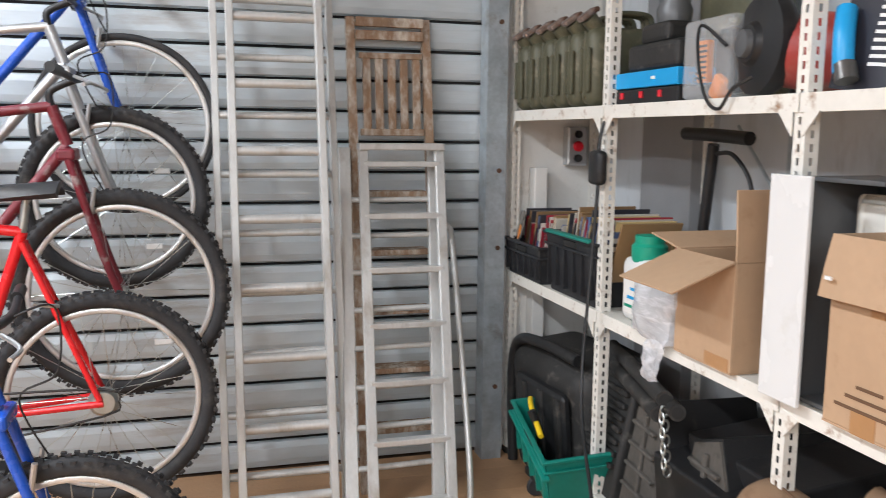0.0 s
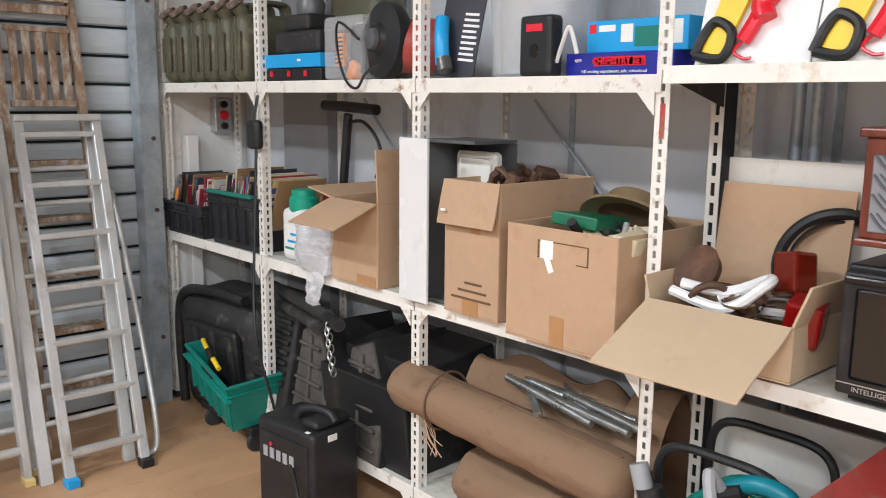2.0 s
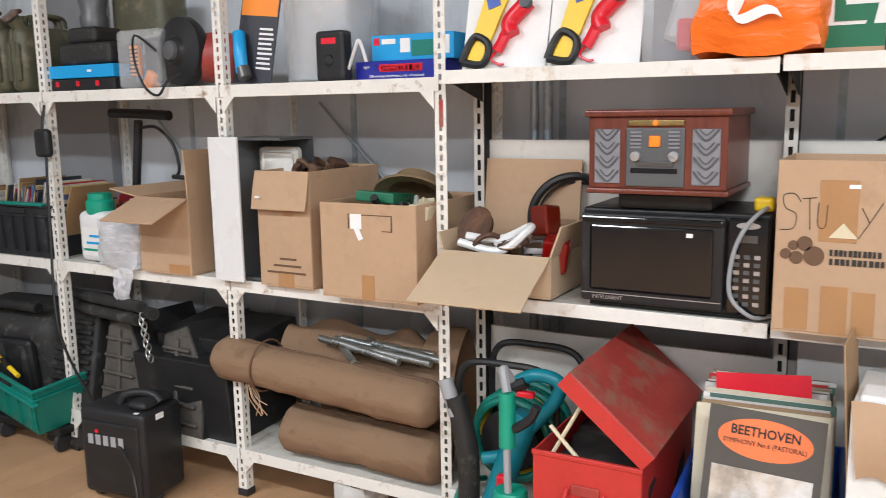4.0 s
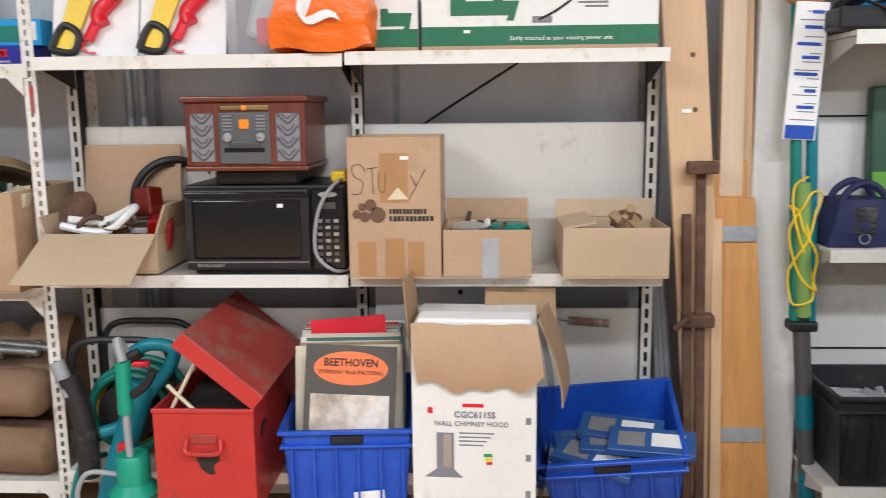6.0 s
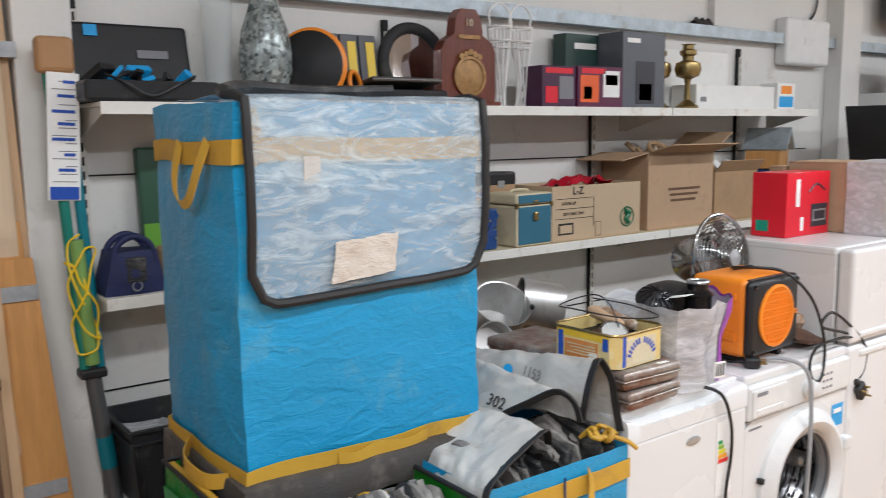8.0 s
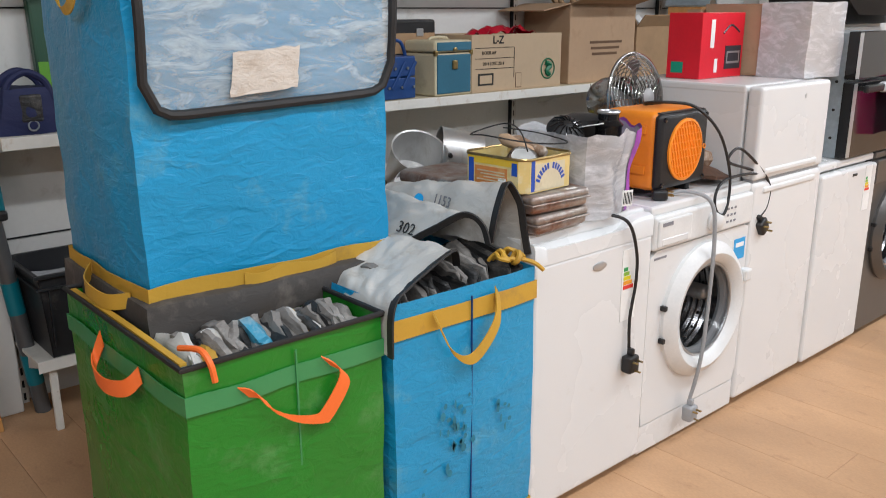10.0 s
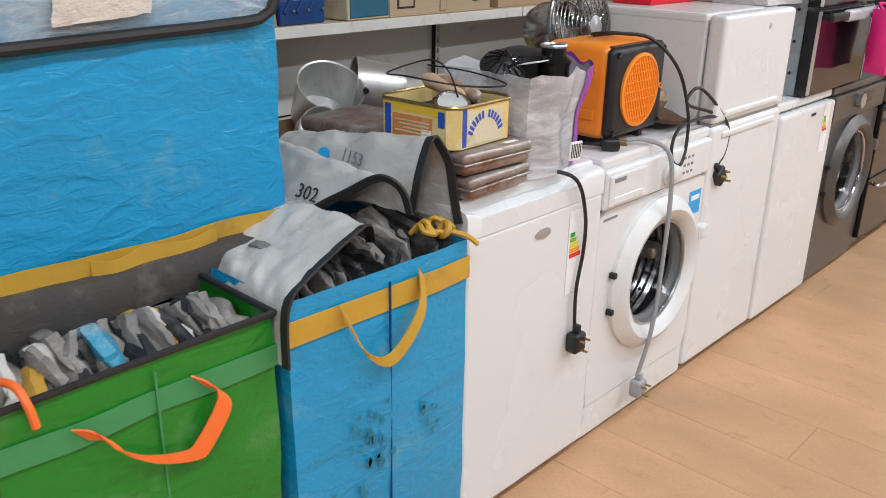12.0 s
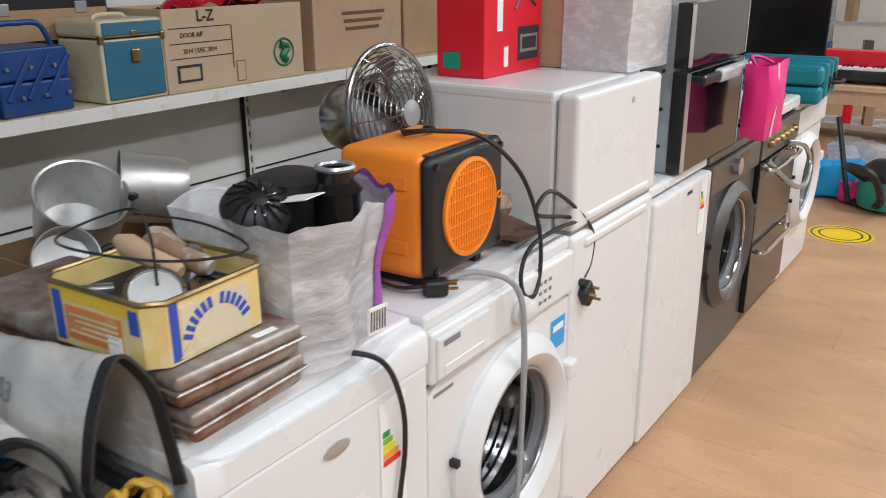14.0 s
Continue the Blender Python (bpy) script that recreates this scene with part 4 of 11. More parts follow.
# upper blue bag
M["oldlabel"] = cloth_mat("peeling_label", (0.62, 0.56, 0.49), 0.6, 0.6, 30, (0.50, 0.42, 0.34), 0.4, 20)
ub = thing("blue_delivery_bag", "tall blue woven bag with ochre bands, stacked on a green bag", "storage bag")
ux0, ux1, uy0, uy1, uz0, uz1 = 0.262, 0.735, -1.822, -1.18, 0.74, 1.632
bm = nb()
soft_box(bm, ux0, ux1, uy0, uy1, uz0 + 0.045, uz1, 18, 0.008, 11, 0.016)
part("body", bm, "blue", ub, smooth=True)
bm = nb()
soft_box(bm, ux0 - 0.042, ux1 + 0.01, uy0 - 0.012, uy1 + 0.02, uz0 - 0.012, uz0 + 0.066, 12, 0.007, 2, 0.008)
for v in bm.verts:
    if v.co.z < uz0:
        v.co.z += 0.012 * noise.noise(v.co * 6)
part("base", bm, "greybase", ub, "dirty grey padded base", True)
bm = soft_band((ux0 - 0.003, ux1 + 0.003, uy0 - 0.003, uy1 + 0.003, uz0 + 0.045, uz1), 0.797, 0.842, 0.008, 11, 0.016, 0.006)
part("lower_band", bm, "ochre", ub, "ochre webbing band")
bm = soft_band((ux0, ux1, uy0, uy1, uz0 + 0.045, uz1), 1.50, 1.552, 0.008, 11, 0.016, 0.006)
part("upper_band", bm, "ochre", ub, "ochre webbing band")
ribbon(ub, [(0.36, uy1 + 0.016, 1.55), (0.37, uy1 + 0.04, 1.48), (0.40, uy1 + 0.05, 1.42), (0.47, uy1 + 0.045, 1.415), (0.51, uy1 + 0.035, 1.47), (0.52, uy1 + 0.016, 1.545)], 0.034, "ochre", wdir=(0.8, 0, 0.5))
ribbon(ub, [(0.33, uy1 + 0.016, 0.80), (0.39, uy1 + 0.05, 0.79), (0.5, uy1 + 0.055, 0.80), (0.57, uy1 + 0.016, 0.815)], 0.036, "ochre", wdir=(0, 0, 1))
ribbon(ub, [(ux0 - 0.012, -1.40, 0.817), (ux0 - 0.026, -1.44, 0.812), (ux0 - 0.02, -1.5, 0.822), (ux0 - 0.028, -1.58, 0.814), (ux0 - 0.012, -1.65, 0.82)], 0.034, "ochre", wdir=(0, 0, 1))
bm = nb()
tube(bm, [(ux0 + 0.02, -1.205, 1.60), (ux0 - 0.008, -1.215, 1.58), (ux0 - 0.012, -1.225, 1.53), (ux0 - 0.006, -1.22, 1.50)], 0.011, 8)
tube(bm, [(ux0 - 0.004, -1.225, 1.62), (ux0 - 0.015, -1.235, 1.55), (ux0 - 0.008, -1.215, 1.49)], 0.007, 8)
part("tie_cord", bm, "ochre", ub, "knotted ochre cord", True)
fy1, fy0, fz0 = -1.20, -1.825, 1.20


def flap_pt(u, v):
    """u across, v from the top's back edge down the front; the lower corners are rounded."""
    y = fy1 + (fy0 - fy1) * u
    if v < 0.4:
        return (ux0 + 0.37 * (0.4 - v) / 0.4 - 0.01, y, uz1 + 0.014 + 0.008 * noise.noise((u * 4, v * 6, 2)))
    s = (v - 0.4) / 0.6
    sag = 0.0
    edge = min(u, 1 - u) * (fy1 - fy0)
    r = 0.07
    if edge < r:
        sag = r - math.sqrt(max(0, r * r - (r - edge) ** 2))
    zb = fz0 + sag + 0.02 * u
    z = uz1 + 0.012 + (zb - uz1 - 0.012) * s
    return (ux0 - 0.022 - 0.012 * math.sin(s * 3.1) - 0.006 * noise.noise((u * 5, s * 5, 7)), y, z)


bm = nb()
sheet(bm, flap_pt, 30, 34, 0.0015)
fl1 = part("clear_flap", bm, "clearflap", ub, "cloudy clear plastic flap hanging over the front", True)
rim = [flap_pt(0, 0.3 + 0.7 * k / 12) for k in range(13)] + [flap_pt(k / 24, 1) for k in range(1, 24)] + [flap_pt(1, 1 - 0.7 * k / 12) for k in range(13)]
bm = nb()
tube(bm, [Vector(p) + Vector((-0.003, 0, 0)) for p in rim], 0.011, 8, 1)
part("flap_piping", bm, "piping", fl1, "black bound edge", True)
bm = nb()
sheet(bm, lambda u, v: (ux0 - 0.041 - 0.004 * noise.noise((u * 4, v * 4, 9)), -1.388 - 0.165 * u + 0.012 * (v - 0.5) + 0.006 * noise.noise((v * 6, u * 2, 1)), 1.325 - 0.092 * v + 0.012 * u + 0.005 * noise.noise((u * 6, v, 5))), 12, 8, 0.001)
part("taped_label", bm, "oldlabel", fl1, "peeling beige label", True)
part("scuff_label", mbox(ux0 - 0.034, ux0 - 0.032, -1.365, -1.325, 1.455, 1.515), "translucent", fl1)
bm = nb()
tube(bm, [(0.35, -1.2, 1.655), (0.45, -1.3, 1.67), (0.5, -1.5, 1.665), (0.45, -1.7, 1.668)], 0.016, 8)
part("top_cord", bm, "gloveblack", ub, "black strap bundle", True)

# second blue bag
bb = thing("blue_delivery_bag", "open blue woven bag with ochre handle standing beside a freezer", "storage bag")
bx0, bx1, by0, by1, bz = -0.03, 0.56, -2.075, -1.61, 0.775
bm = nb()
soft_box(bm, bx0, bx1, by0, by1, 0.02, bz, 12, 0.005, 21, 0.012, open_top=True)
part("body", bm, "blue", bb, smooth=True)
part("base", mbox(bx0 - 0.004, bx1, by0 - 0.002, by1 + 0.002, 0, 0.055, 0.012), "greybase", bb)
bm = soft_band((bx0, bx1, by0, by1, 0.02, bz), 0.69, 0.738, 0.005, 21, 0.012, 0.005)
part("upper_band", bm, "ochre", bb)
bm = soft_band((bx0, bx1, by0, by1, 0.02, bz), 0.06, 0.105, 0.005, 21, 0.012, 0.005)
part("lower_band", bm, "ochre", bb)
ribbon(bb, [(bx0 - 0.012, -1.725, 0.73), (bx0 - 0.026, -1.735, 0.69), (bx0 - 0.034, -1.765, 0.63), (bx0 - 0.038, -1.81, 0.603), (bx0 - 0.036, -1.86, 0.625), (bx0 - 0.03, -1.91, 0.68), (bx0 - 0.012, -1.925, 0.745)], 0.032, "ochre", wdir=(0, 0.5, 0.85))
ribbon(bb, [(bx0 - 0.014, -1.86, 0.08), (bx0 - 0.045, -1.9, 0.05), (bx0 - 0.045, -1.96, 0.06), (bx0 - 0.014, -2.0, 0.09)], 0.025, "ochre", wdir=(0, 0.2, 1))
bm = nb()
box(bm, bx0 - 0.013, bx0 - 0.007, -1.844, -1.842, 0.05, 0.75)
part("seam", bm, "toolblue", bb)
smear = mat("green_smear", (0.018, 0.19, 0.28), 0.6, 0, 0.4, 30, 0.1, 80)
rs = random.Random(61)
for k in range(34):
    y, z = rs.gauss(-1.775, 0.045), rs.gauss(0.41, 0.045)
    if k % 5 == 0:
        y, z = rs.gauss(-1.95, 0.02), rs.gauss(0.42, 0.03)
    w, h = rs.uniform(0.006, 0.018), rs.uniform(0.008, 0.03)
    bm = nb()
    sheet(bm, lambda u, v: (bx0 - 0.0165, y + w * (0.5 - u) * math.sin(math.pi * (0.12 + 0.76 * v)), z + h * (v - 0.5)), 4, 6)
    part("paint_smear", bm, smear, bb)
# folded-back lid sheets
def drape(hem, back, seed):
    """A limp sheet between its hem and its back edge."""
    h, k = smooth_path(hem, 8), smooth_path(back, 8)
    n = len(h) - 1

    def fn(u, v):
        i = u * n
        j = min(n - 1, int(i))
        f = i - j
        p = h[j].lerp(h[j + 1], f).lerp(k[j].lerp(k[j + 1], f), v)
        w = 0.012 * noise.noise((u * 3 + seed, v * 5, seed)) + 0.007 * noise.noise((u * 9, v * 11, seed + 4)) + 0.003 * abs(noise.noise((u * 24, v * 30, seed)))
        return p + Vector((-0.5, 0.4, 1)) * w * min(1, 0.35 + 3 * v)
    return fn


def lid(fn, lab):
    bm = nb()
    sheet(bm, fn, 48, 44, 0.0015)
    l = part("lid_sheet", bm, "translucent", bb, lab, True)
    bm = nb()
    tube(bm, [fn(i / 40, 0.0) for i in range(41)], 0, n=1, flat=(0.005, 0.019))
    part("lid_piping", bm, "piping", l, "black bound edge", True)
    return l


def on_sheet(fn, u, v):
    """Place and turn of a print lying on a sheet."""
    p, e = fn(u, v), 0.05
    nn = (fn(u + e, v) - fn(u - e, v)).cross(fn(u, v + e) - fn(u, v - e)).normalized()
    if nn.z < 0:
        nn = -nn
    rt = (-nn).cross(Vector((0, 0, 1))).normalized()
    up = rt.cross(-nn).normalized() * -1
    if up.z < 0:
        up = -up
    m = Matrix((-nn, -rt, up)).transposed().to_4x4()
    return p + nn * 0.006, m


f1 = drape([(0.03, -1.972, 0.845), (0.026, -1.985, 0.92), (0.03, -2.015, 0.98), (0.04, -2.045, 0.985), (0.03, -2.075, 0.935), (0.02, -2.084, 0.86), (0.0, -2.08, 0.80)],
           [(0.5, -1.95, 0.80), (0.5, -1.97, 0.87), (0.5, -2.0, 0.915), (0.5, -2.035, 0.925), (0.5, -2.07, 0.89), (0.5, -2.08, 0.83), (0.5, -2.08, 0.79)], 1.0)
l1 = lid(f1, "grey translucent lid sheet with black edge")
f2 = drape([(0.02, -1.955, 0.845), (0.035, -1.945, 0.895), (0.075, -1.92, 0.918), (0.15, -1.885, 0.872), (0.235, -1.85, 0.815), (0.31, -1.84, 0.77)],
           [(0.5, -1.99, 0.86), (0.5, -1.98, 0.90), (0.5, -1.955, 0.925), (0.5, -1.93, 0.93), (0.5, -1.90, 0.905), (0.5, -1.86, 0.86)], 4.0)
l2 = lid(f2, "grey translucent sheet folded over")
f3 = drape([(-0.042, -1.592, 0.66), (-0.04, -1.60, 0.775), (-0.012, -1.67, 0.805), (0.012, -1.78, 0.838), (0.03, -1.845, 0.845), (0.05, -1.875, 0.80)],
           [(0.30, -1.60, 0.70), (0.30, -1.64, 0.77), (0.36, -1.72, 0.80), (0.42, -1.82, 0.83), (0.42, -1.87, 0.835), (0.42, -1.91, 0.80)], 7.0)
l3 = lid(f3, "grey translucent corner flap")
at, m = on_sheet(f2, 0.70, 0.16)
letters("302", 0.046, at, l2, "ink", rot=m)
at, m = on_sheet(f1, 0.22, 0.42)
letters("1153", 0.04, at, l1, "inkgrey", rot=m)
at, m = on_sheet(f1, 0.22, 0.62)
bm = nb()
cyl(bm, at, at + m.to_3x3() @ Vector((-0.001, 0, 0)), 0.016, 20)
part("printed_dot", bm, "boxcyan", l1)
for k in range(5):
    rr = random.Random(300 + k)
    y = -1.985 - 0.014 * k
    bm = tube(nb(), [(0.05, y, 0.79), (0.03, y - 0.006, 0.812 + 0.006 * (k % 2)), (0.005, y + rr.uniform(-0.02, 0.02), 0.806), (-0.012, y + rr.uniform(-0.02, 0.0), 0.80)], 0.0055, 6)
    part("tie_cord", bm, "ochre", bb, "frayed yellow cord", True)
part("cord_knot", ring(nb(), (-0.005, -2.03, 0.802), (0.3, 0.8, 0.5), 0.014, 0.008, 16, 8), "ochre", bb, smooth=True)
part("cord_end", tube(nb(), [(-0.012, -2.035, 0.80), (-0.04, -2.06, 0.79), (-0.05, -2.085, 0.768)], 0.006, 6), "ochre", bb, smooth=True)

# ---- kitchen appliances ----
def appliance_body(th, x0, x1, y0, y1, h, material="white", foot=0.02):
    part("body", mbox(x0 + 0.03, x1, y0, y1, foot, h, 0.006), material, th)
    for yy in (y0 + 0.05, y1 - 0.05):
        for xx in (x0 + 0.07, x1 - 0.05):
            bm = nb()
            cyl(bm, (xx, yy, 0), (xx, yy, foot + 0.01), 0.02, 12)
            part("foot", bm, "blackplastic", th)


def energy_label(th, x, y, z, s=1.0):
    part("energy_label", mbox(x - 0.0015, x, y - 0.035 * s, y + 0.035 * s, z - 0.11 * s, z + 0.11 * s), "paper", th, "energy rating label")
    cols = ((0.02, 0.30, 0.08), (0.25, 0.45, 0.05), (0.75, 0.65, 0.02), (0.85, 0.35, 0.02), (0.75, 0.04, 0.03))
    for k, c in enumerate(cols):
        w = 0.018 + 0.007 * k
        part("rating_bar", mbox(x - 0.003, x - 0.0015, y + 0.028 * s - w * s, y + 0.028 * s, z + (0.045 - 0.014 * k) * s, z + (0.056 - 0.014 * k) * s), plain("rating_%d" % k, c, 0.5), th)


# freezer
fz = thing("freezer", "white under-counter freezer with recessed top handle", "freezer")
y1, y0, H = -2.085, -2.612, 0.84
appliance_body(fz, 0.0, 0.56, y0, y1, H - 0.03)
part("worktop", mbox(0.02, 0.57, y0 - 0.003, y1 + 0.003, H - 0.035, H, 0.01, 3), "white", fz)
bm = nb()
box(bm, -0.018, 0.028, y0 + 0.002, y1 - 0.002, 0.03, H - 0.075, 0.012, 3)
d = part("door", bm, "white", fz)
bm = nb()
prof = [(-0.018, H - 0.078), (0.028, H - 0.078), (0.028, H - 0.012), (0.012, H - 0.008)]
ny = 30
for k in range(ny):
    ya, yb = y0 + 0.004 + (y1 - y0 - 0.008) * k / ny, y0 + 0.004 + (y1 - y0 - 0.008) * (k + 1) / ny
    def lip(y):
        t = (y - y0) / (y1 - y0)
        dip = 0.04 * (0.5 + 0.5 * math.tanh((t - 0.22) * 18)) * (0.5 + 0.5 * math.tanh((0.92 - t) * 18))
        return [(-0.018, H - 0.079), (-0.018, H - 0.03 - dip * 0.2), (-0.012, H - 0.018 - dip * 0.5), (0.0, H - 0.012 - dip), (0.018, H - 0.012 - dip), (0.027, H - 0.006)]
    A, Bq = lip(ya), lip(yb)
    for i in range(5):
        bm.faces.new([bm.verts.new((A[i][0], ya, A[i][1])), bm.verts.new((A[i + 1][0], ya, A[i + 1][1])), bm.verts.new((Bq[i + 1][0], yb, Bq[i + 1][1])), bm.verts.new((Bq[i][0], yb, Bq[i][1]))])
for yy in (y0 + 0.004, y1 - 0.004):
    pts = lip(yy) + [(0.027, H - 0.079)]
    bm.faces.new([bm.verts.new((x, yy, z)) for x, z in pts])
bmesh.ops.remove_doubles(bm, verts=bm.verts[:], dist=0.0005)
part("handle_strip", bm, "white", d, "moulded white handle recess", True)
bm = nb()
lathe(bm, [(0.03, 0), (0.03, 0.003), (0.02, 0.005), (0.0, 0.005)], (0, 0, 0), 24)
bmesh.ops.transform(bm, matrix=Matrix.Translation((-0.018, -2.358, 0.715)) @ Matrix.Rotation(radians(-90), 4, "Y") @ Matrix.Diagonal((0.42, 1.0, 1, 1)), verts=bm.verts[:])
part("badge", bm, "silver", d, "oval silver badge", True)
energy_label(fz, -0.0185, -2.50, 0.63, 1.0)
bm = nb()
tube(bm, [(0.10, -2.37, 0.846), (0.03, -2.41, 0.85), (-0.03, -2.46, 0.83), (-0.035, -2.505, 0.74), (-0.03, -2.52, 0.64), (-0.03, -2.50, 0.53), (-0.03, -2.505, 0.43)], 0.005, 8)
pc = tagged(part("power_cord", bm, "cable", None, smooth=True), "black power cord with a three-pin plug hanging down the freezer door", "power cord")


def plug(parent, m, body="cable"):
    bm = nb()
    box(bm, -0.018, 0.018, -0.024, 0.024, -0.055, 0.0, 0.008, 3)
    box(bm, -0.010, 0.010, -0.008, 0.008, 0.0, 0.022, 0.004, 2)
    bmesh.ops.transform(bm, matrix=m, verts=bm.verts[:])
    pl = part("plug", bm, body, parent, smooth=True)
    for a, b, ln in ((0.0, -0.045, 0.02), (0.011, -0.015, 0.018), (-0.011, -0.015, 0.018)):
        bm = nb()
        box(bm, -0.018 - ln, -0.016, a - 0.003, a + 0.003, b - 0.002, b + 0.002)
        bmesh.ops.transform(bm, matrix=m, verts=bm.verts[:])
        part("pin", bm, "brass", pl)


plug(pc, pose(-0.038, -2.505, 0.41))


def hollow_body(th, x0, x1, y0, y1, h, material="white", foot=0.02):
    """A machine casing with an open front, on four feet."""
    bm, t = nb(), 0.006
    for a in ((x0 + 0.03, x1, y0, y0 + t, foot, h), (x0 + 0.03, x1, y1 - t, y1, foot, h), (x0 + 0.03, x1, y0 + t, y1 - t, foot, foot + t), (x0 + 0.03, x1, y0 + t, y1 - t, h - t, h), (x1 - t, x1, y0 + t, y1 - t, foot + t, h - t)):
        box(bm, *a)
    part("body", bm, material, th)
    for yy in (y0 + 0.05, y1 - 0.05):
        for xx in (x0 + 0.07, x1 - 0.05):
            part("foot", cyl(nb(), (xx, yy, 0), (xx, yy, foot + 0.01), 0.02, 12), "blackplastic", th)


def holed_panel(th, x0, x1, y0, y1, z0, z1, cy, cz, r, material):
    """A front plate with a round opening."""
    bm, n = nb(), 64
    rows = []
    for x, rr in ((x0, 1), (x0, 0), (x1, 0), (x1, 1)):
        row = []
        for k in range(n):
            a = 2 * math.pi * (k + 0.5) / n
            c, s = math.cos(a), math.sin(a)
            if rr:
                f = min((y1 - cy) / c if c > 0 else (y0 - cy) / c, (z1 - cz) / s if s > 0 else (z0 - cz) / s)
            else:
                f = r
            row.append(bm.verts.new((x, cy + f * c, cz + f * s)))
        rows.append(row)
    for i in range(4):
        a, b = rows[i], rows[(i + 1) % 4]
        for k in range(n):
            bm.faces.new((a[k], a[(k + 1) % n], b[(k + 1) % n], b[k]))
    return part("front_panel", bm, material, th)


def porthole(th, y, z, ro, ri, rim, x=0.0, door_mat="whiteplastic"):
    drum = part("drum", open_lathe([(ri * 0.98, -0.012), (ri * 1.1, -0.05)] + [(ri * 1.1 + 0.006 * (i % 2), -0.06 - 0.012 * i) for i in range(20)] + [(ri * 0.9, -0.31), (ri * 0.5, -0.29), (ri * 0.45, -0.31), (0, -0.30)], (x, y, z), 48, (-1, 0, 0)), "drumsteel", th, "perforated steel drum", True)
    for k in range(3):
        a = 2 * math.pi * k / 3 + 0.5
        m = Matrix.Translation((x, y, z)) @ Matrix.Rotation(a, 4, "X")
        part("drum_paddle", mbox(0.06, 0.30, -0.022, 0.022, -ri * 1.12, -ri * 0.72, 0.016, 3, m), "alu", drum, smooth=True)
    for k in range(40):
        a = 2 * math.pi * k / 40
        for d in (0.10, 0.16, 0.22):
            c = Vector((x + d, y + ri * 1.112 * math.cos(a + d * 8), z + ri * 1.112 * math.sin(a + d * 8)))
            ax_ = Vector((0, -math.cos(a + d * 8), -math.sin(a + d * 8)))
            part("drum_hole", cyl(nb(), c, c + ax_ * 0.003, 0.006, 6), "slot", drum) if k % 2 == 0 else None
    part("gasket", ring(nb(), (x + 0.012, y, z), (-1, 0, 0), ri * 1.0, 0.018, 48, 8), "cablegrey", th, "grey rubber door seal", True)
    bm = open_lathe([(ri, -0.004), (ri, 0.012), (ri + 0.012, 0.032), (ri + (ro - ri) * 0.5, 0.042), (ro - 0.02, 0.034), (ro, 0.012), (ro, -0.004)], (x, y, z), 64, (-1, 0, 0))
    d = part("door", bm, door_mat, th, smooth=True)
    bm = open_lathe([(ri + 0.002, 0.016), (ri - 0.006, 0.02), (ri - 0.012, 0.012), (ri - 0.022, -0.02), (ri * 0.74, -0.05), (ri * 0.66, -0.075), (0.0, -0.085)], (x, y, z), 48, (-1, 0, 0))
    part("glass_bowl", bm, "glassdark", d, "smoky curved door glass", True)
    bm = nb()
    ring(bm, (x - 0.014, y, z), (-1, 0, 0), ri - 0.002, 0.006, 56, 8)
    part("bezel", bm, rim, d, smooth=True)
    bm = nb()
    box(bm, x - 0.045, x - 0.012, y - ro - 0.012, y - ro + 0.03, z + 0.055, z + 0.10, 0.008, 2)
    part("handle", bm, door_mat, d)
    for s in (0.055, -0.055):
        part("hinge", mbox(x - 0.02, x, y + ro - 0.008, y + ro + 0.006, z + s - 0.008, z + s + 0.008, 0.002), "blackplastic", d)
    return d


wm = thing("washing_machine", "white front-loading washing machine", "washing machine")
y1, y0 = -2.617, -3.19
hollow_body(wm, -0.025, 0.54, y0, y1, 0.81)
holed_panel(wm, -0.008, 0.006, y0 + 0.001, y1 - 0.001, 0.12, 0.70, -2.925, 0.452, 0.168, "white")
part("kick_panel", mbox(-0.004, 0.02, y0 + 0.001, y1 - 0.001, 0.015, 0.115, 0.006), "white", wm)
part("worktop", mbox(-0.005, 0.545, y0 - 0.002, y1 + 0.002, 0.81, 0.842, 0.008, 2), "white", wm)
cp = part("control_panel", mbox(-0.02, 0.02, y0 + 0.001, y1 - 0.001, 0.705, 0.812, 0.010, 3), "whiteplastic", wm)
part("detergent_drawer", mbox(-0.026, -0.016, y1 - 0.19, y1 - 0.012, 0.715, 0.80, 0.005, 2), "whiteplastic", cp)
part("drawer_grip", mbox(-0.0275, -0.02, y1 - 0.17, y1 - 0.03, 0.718, 0.742, 0.003, 1), "white", cp)
part("maker_mark", mbox(-0.0275, -0.0262, y1 - 0.082, y1 - 0.03, 0.780, 0.791, 0.0), "inkgrey", cp)
part("print_bar", mbox(-0.0092, -0.008, y1 - 0.085, y1 - 0.02, 0.672, 0.679), "inkgrey", wm)
bm = nb()
lathe(bm, [(0.034, 0), (0.034, 0.008), (0.026, 0.012), (0.024, 0.028), (0.018, 0.032), (0, 0.032)], (-0.02, -2.935, 0.752), 28, (-1, 0, 0))
part("dial", bm, "whiteplastic", cp, smooth=True)
for k in range(3):
    bm = nb()
    for j in range(3):
        box(bm, -0.022, -0.0195, -3.03 - 0.022 * k, -3.02 - 0.022 * k, 0.73 + 0.022 * j, 0.737 + 0.022 * j)
    part("indicator_marks", bm, "inkgrey", cp)
part("blue_sticker", mbox(-0.0095, -0.008, -3.175, -3.105, 0.58, 0.655), "boxcyan", wm, "blue printed sticker")
part("sticker_print", mbox(-0.0105, -0.0095, -3.165, -3.115, 0.625, 0.64), "paper", wm)
porthole(wm, -2.925, 0.452, 0.232, 0.158, "silver", -0.008)
bm = nb()
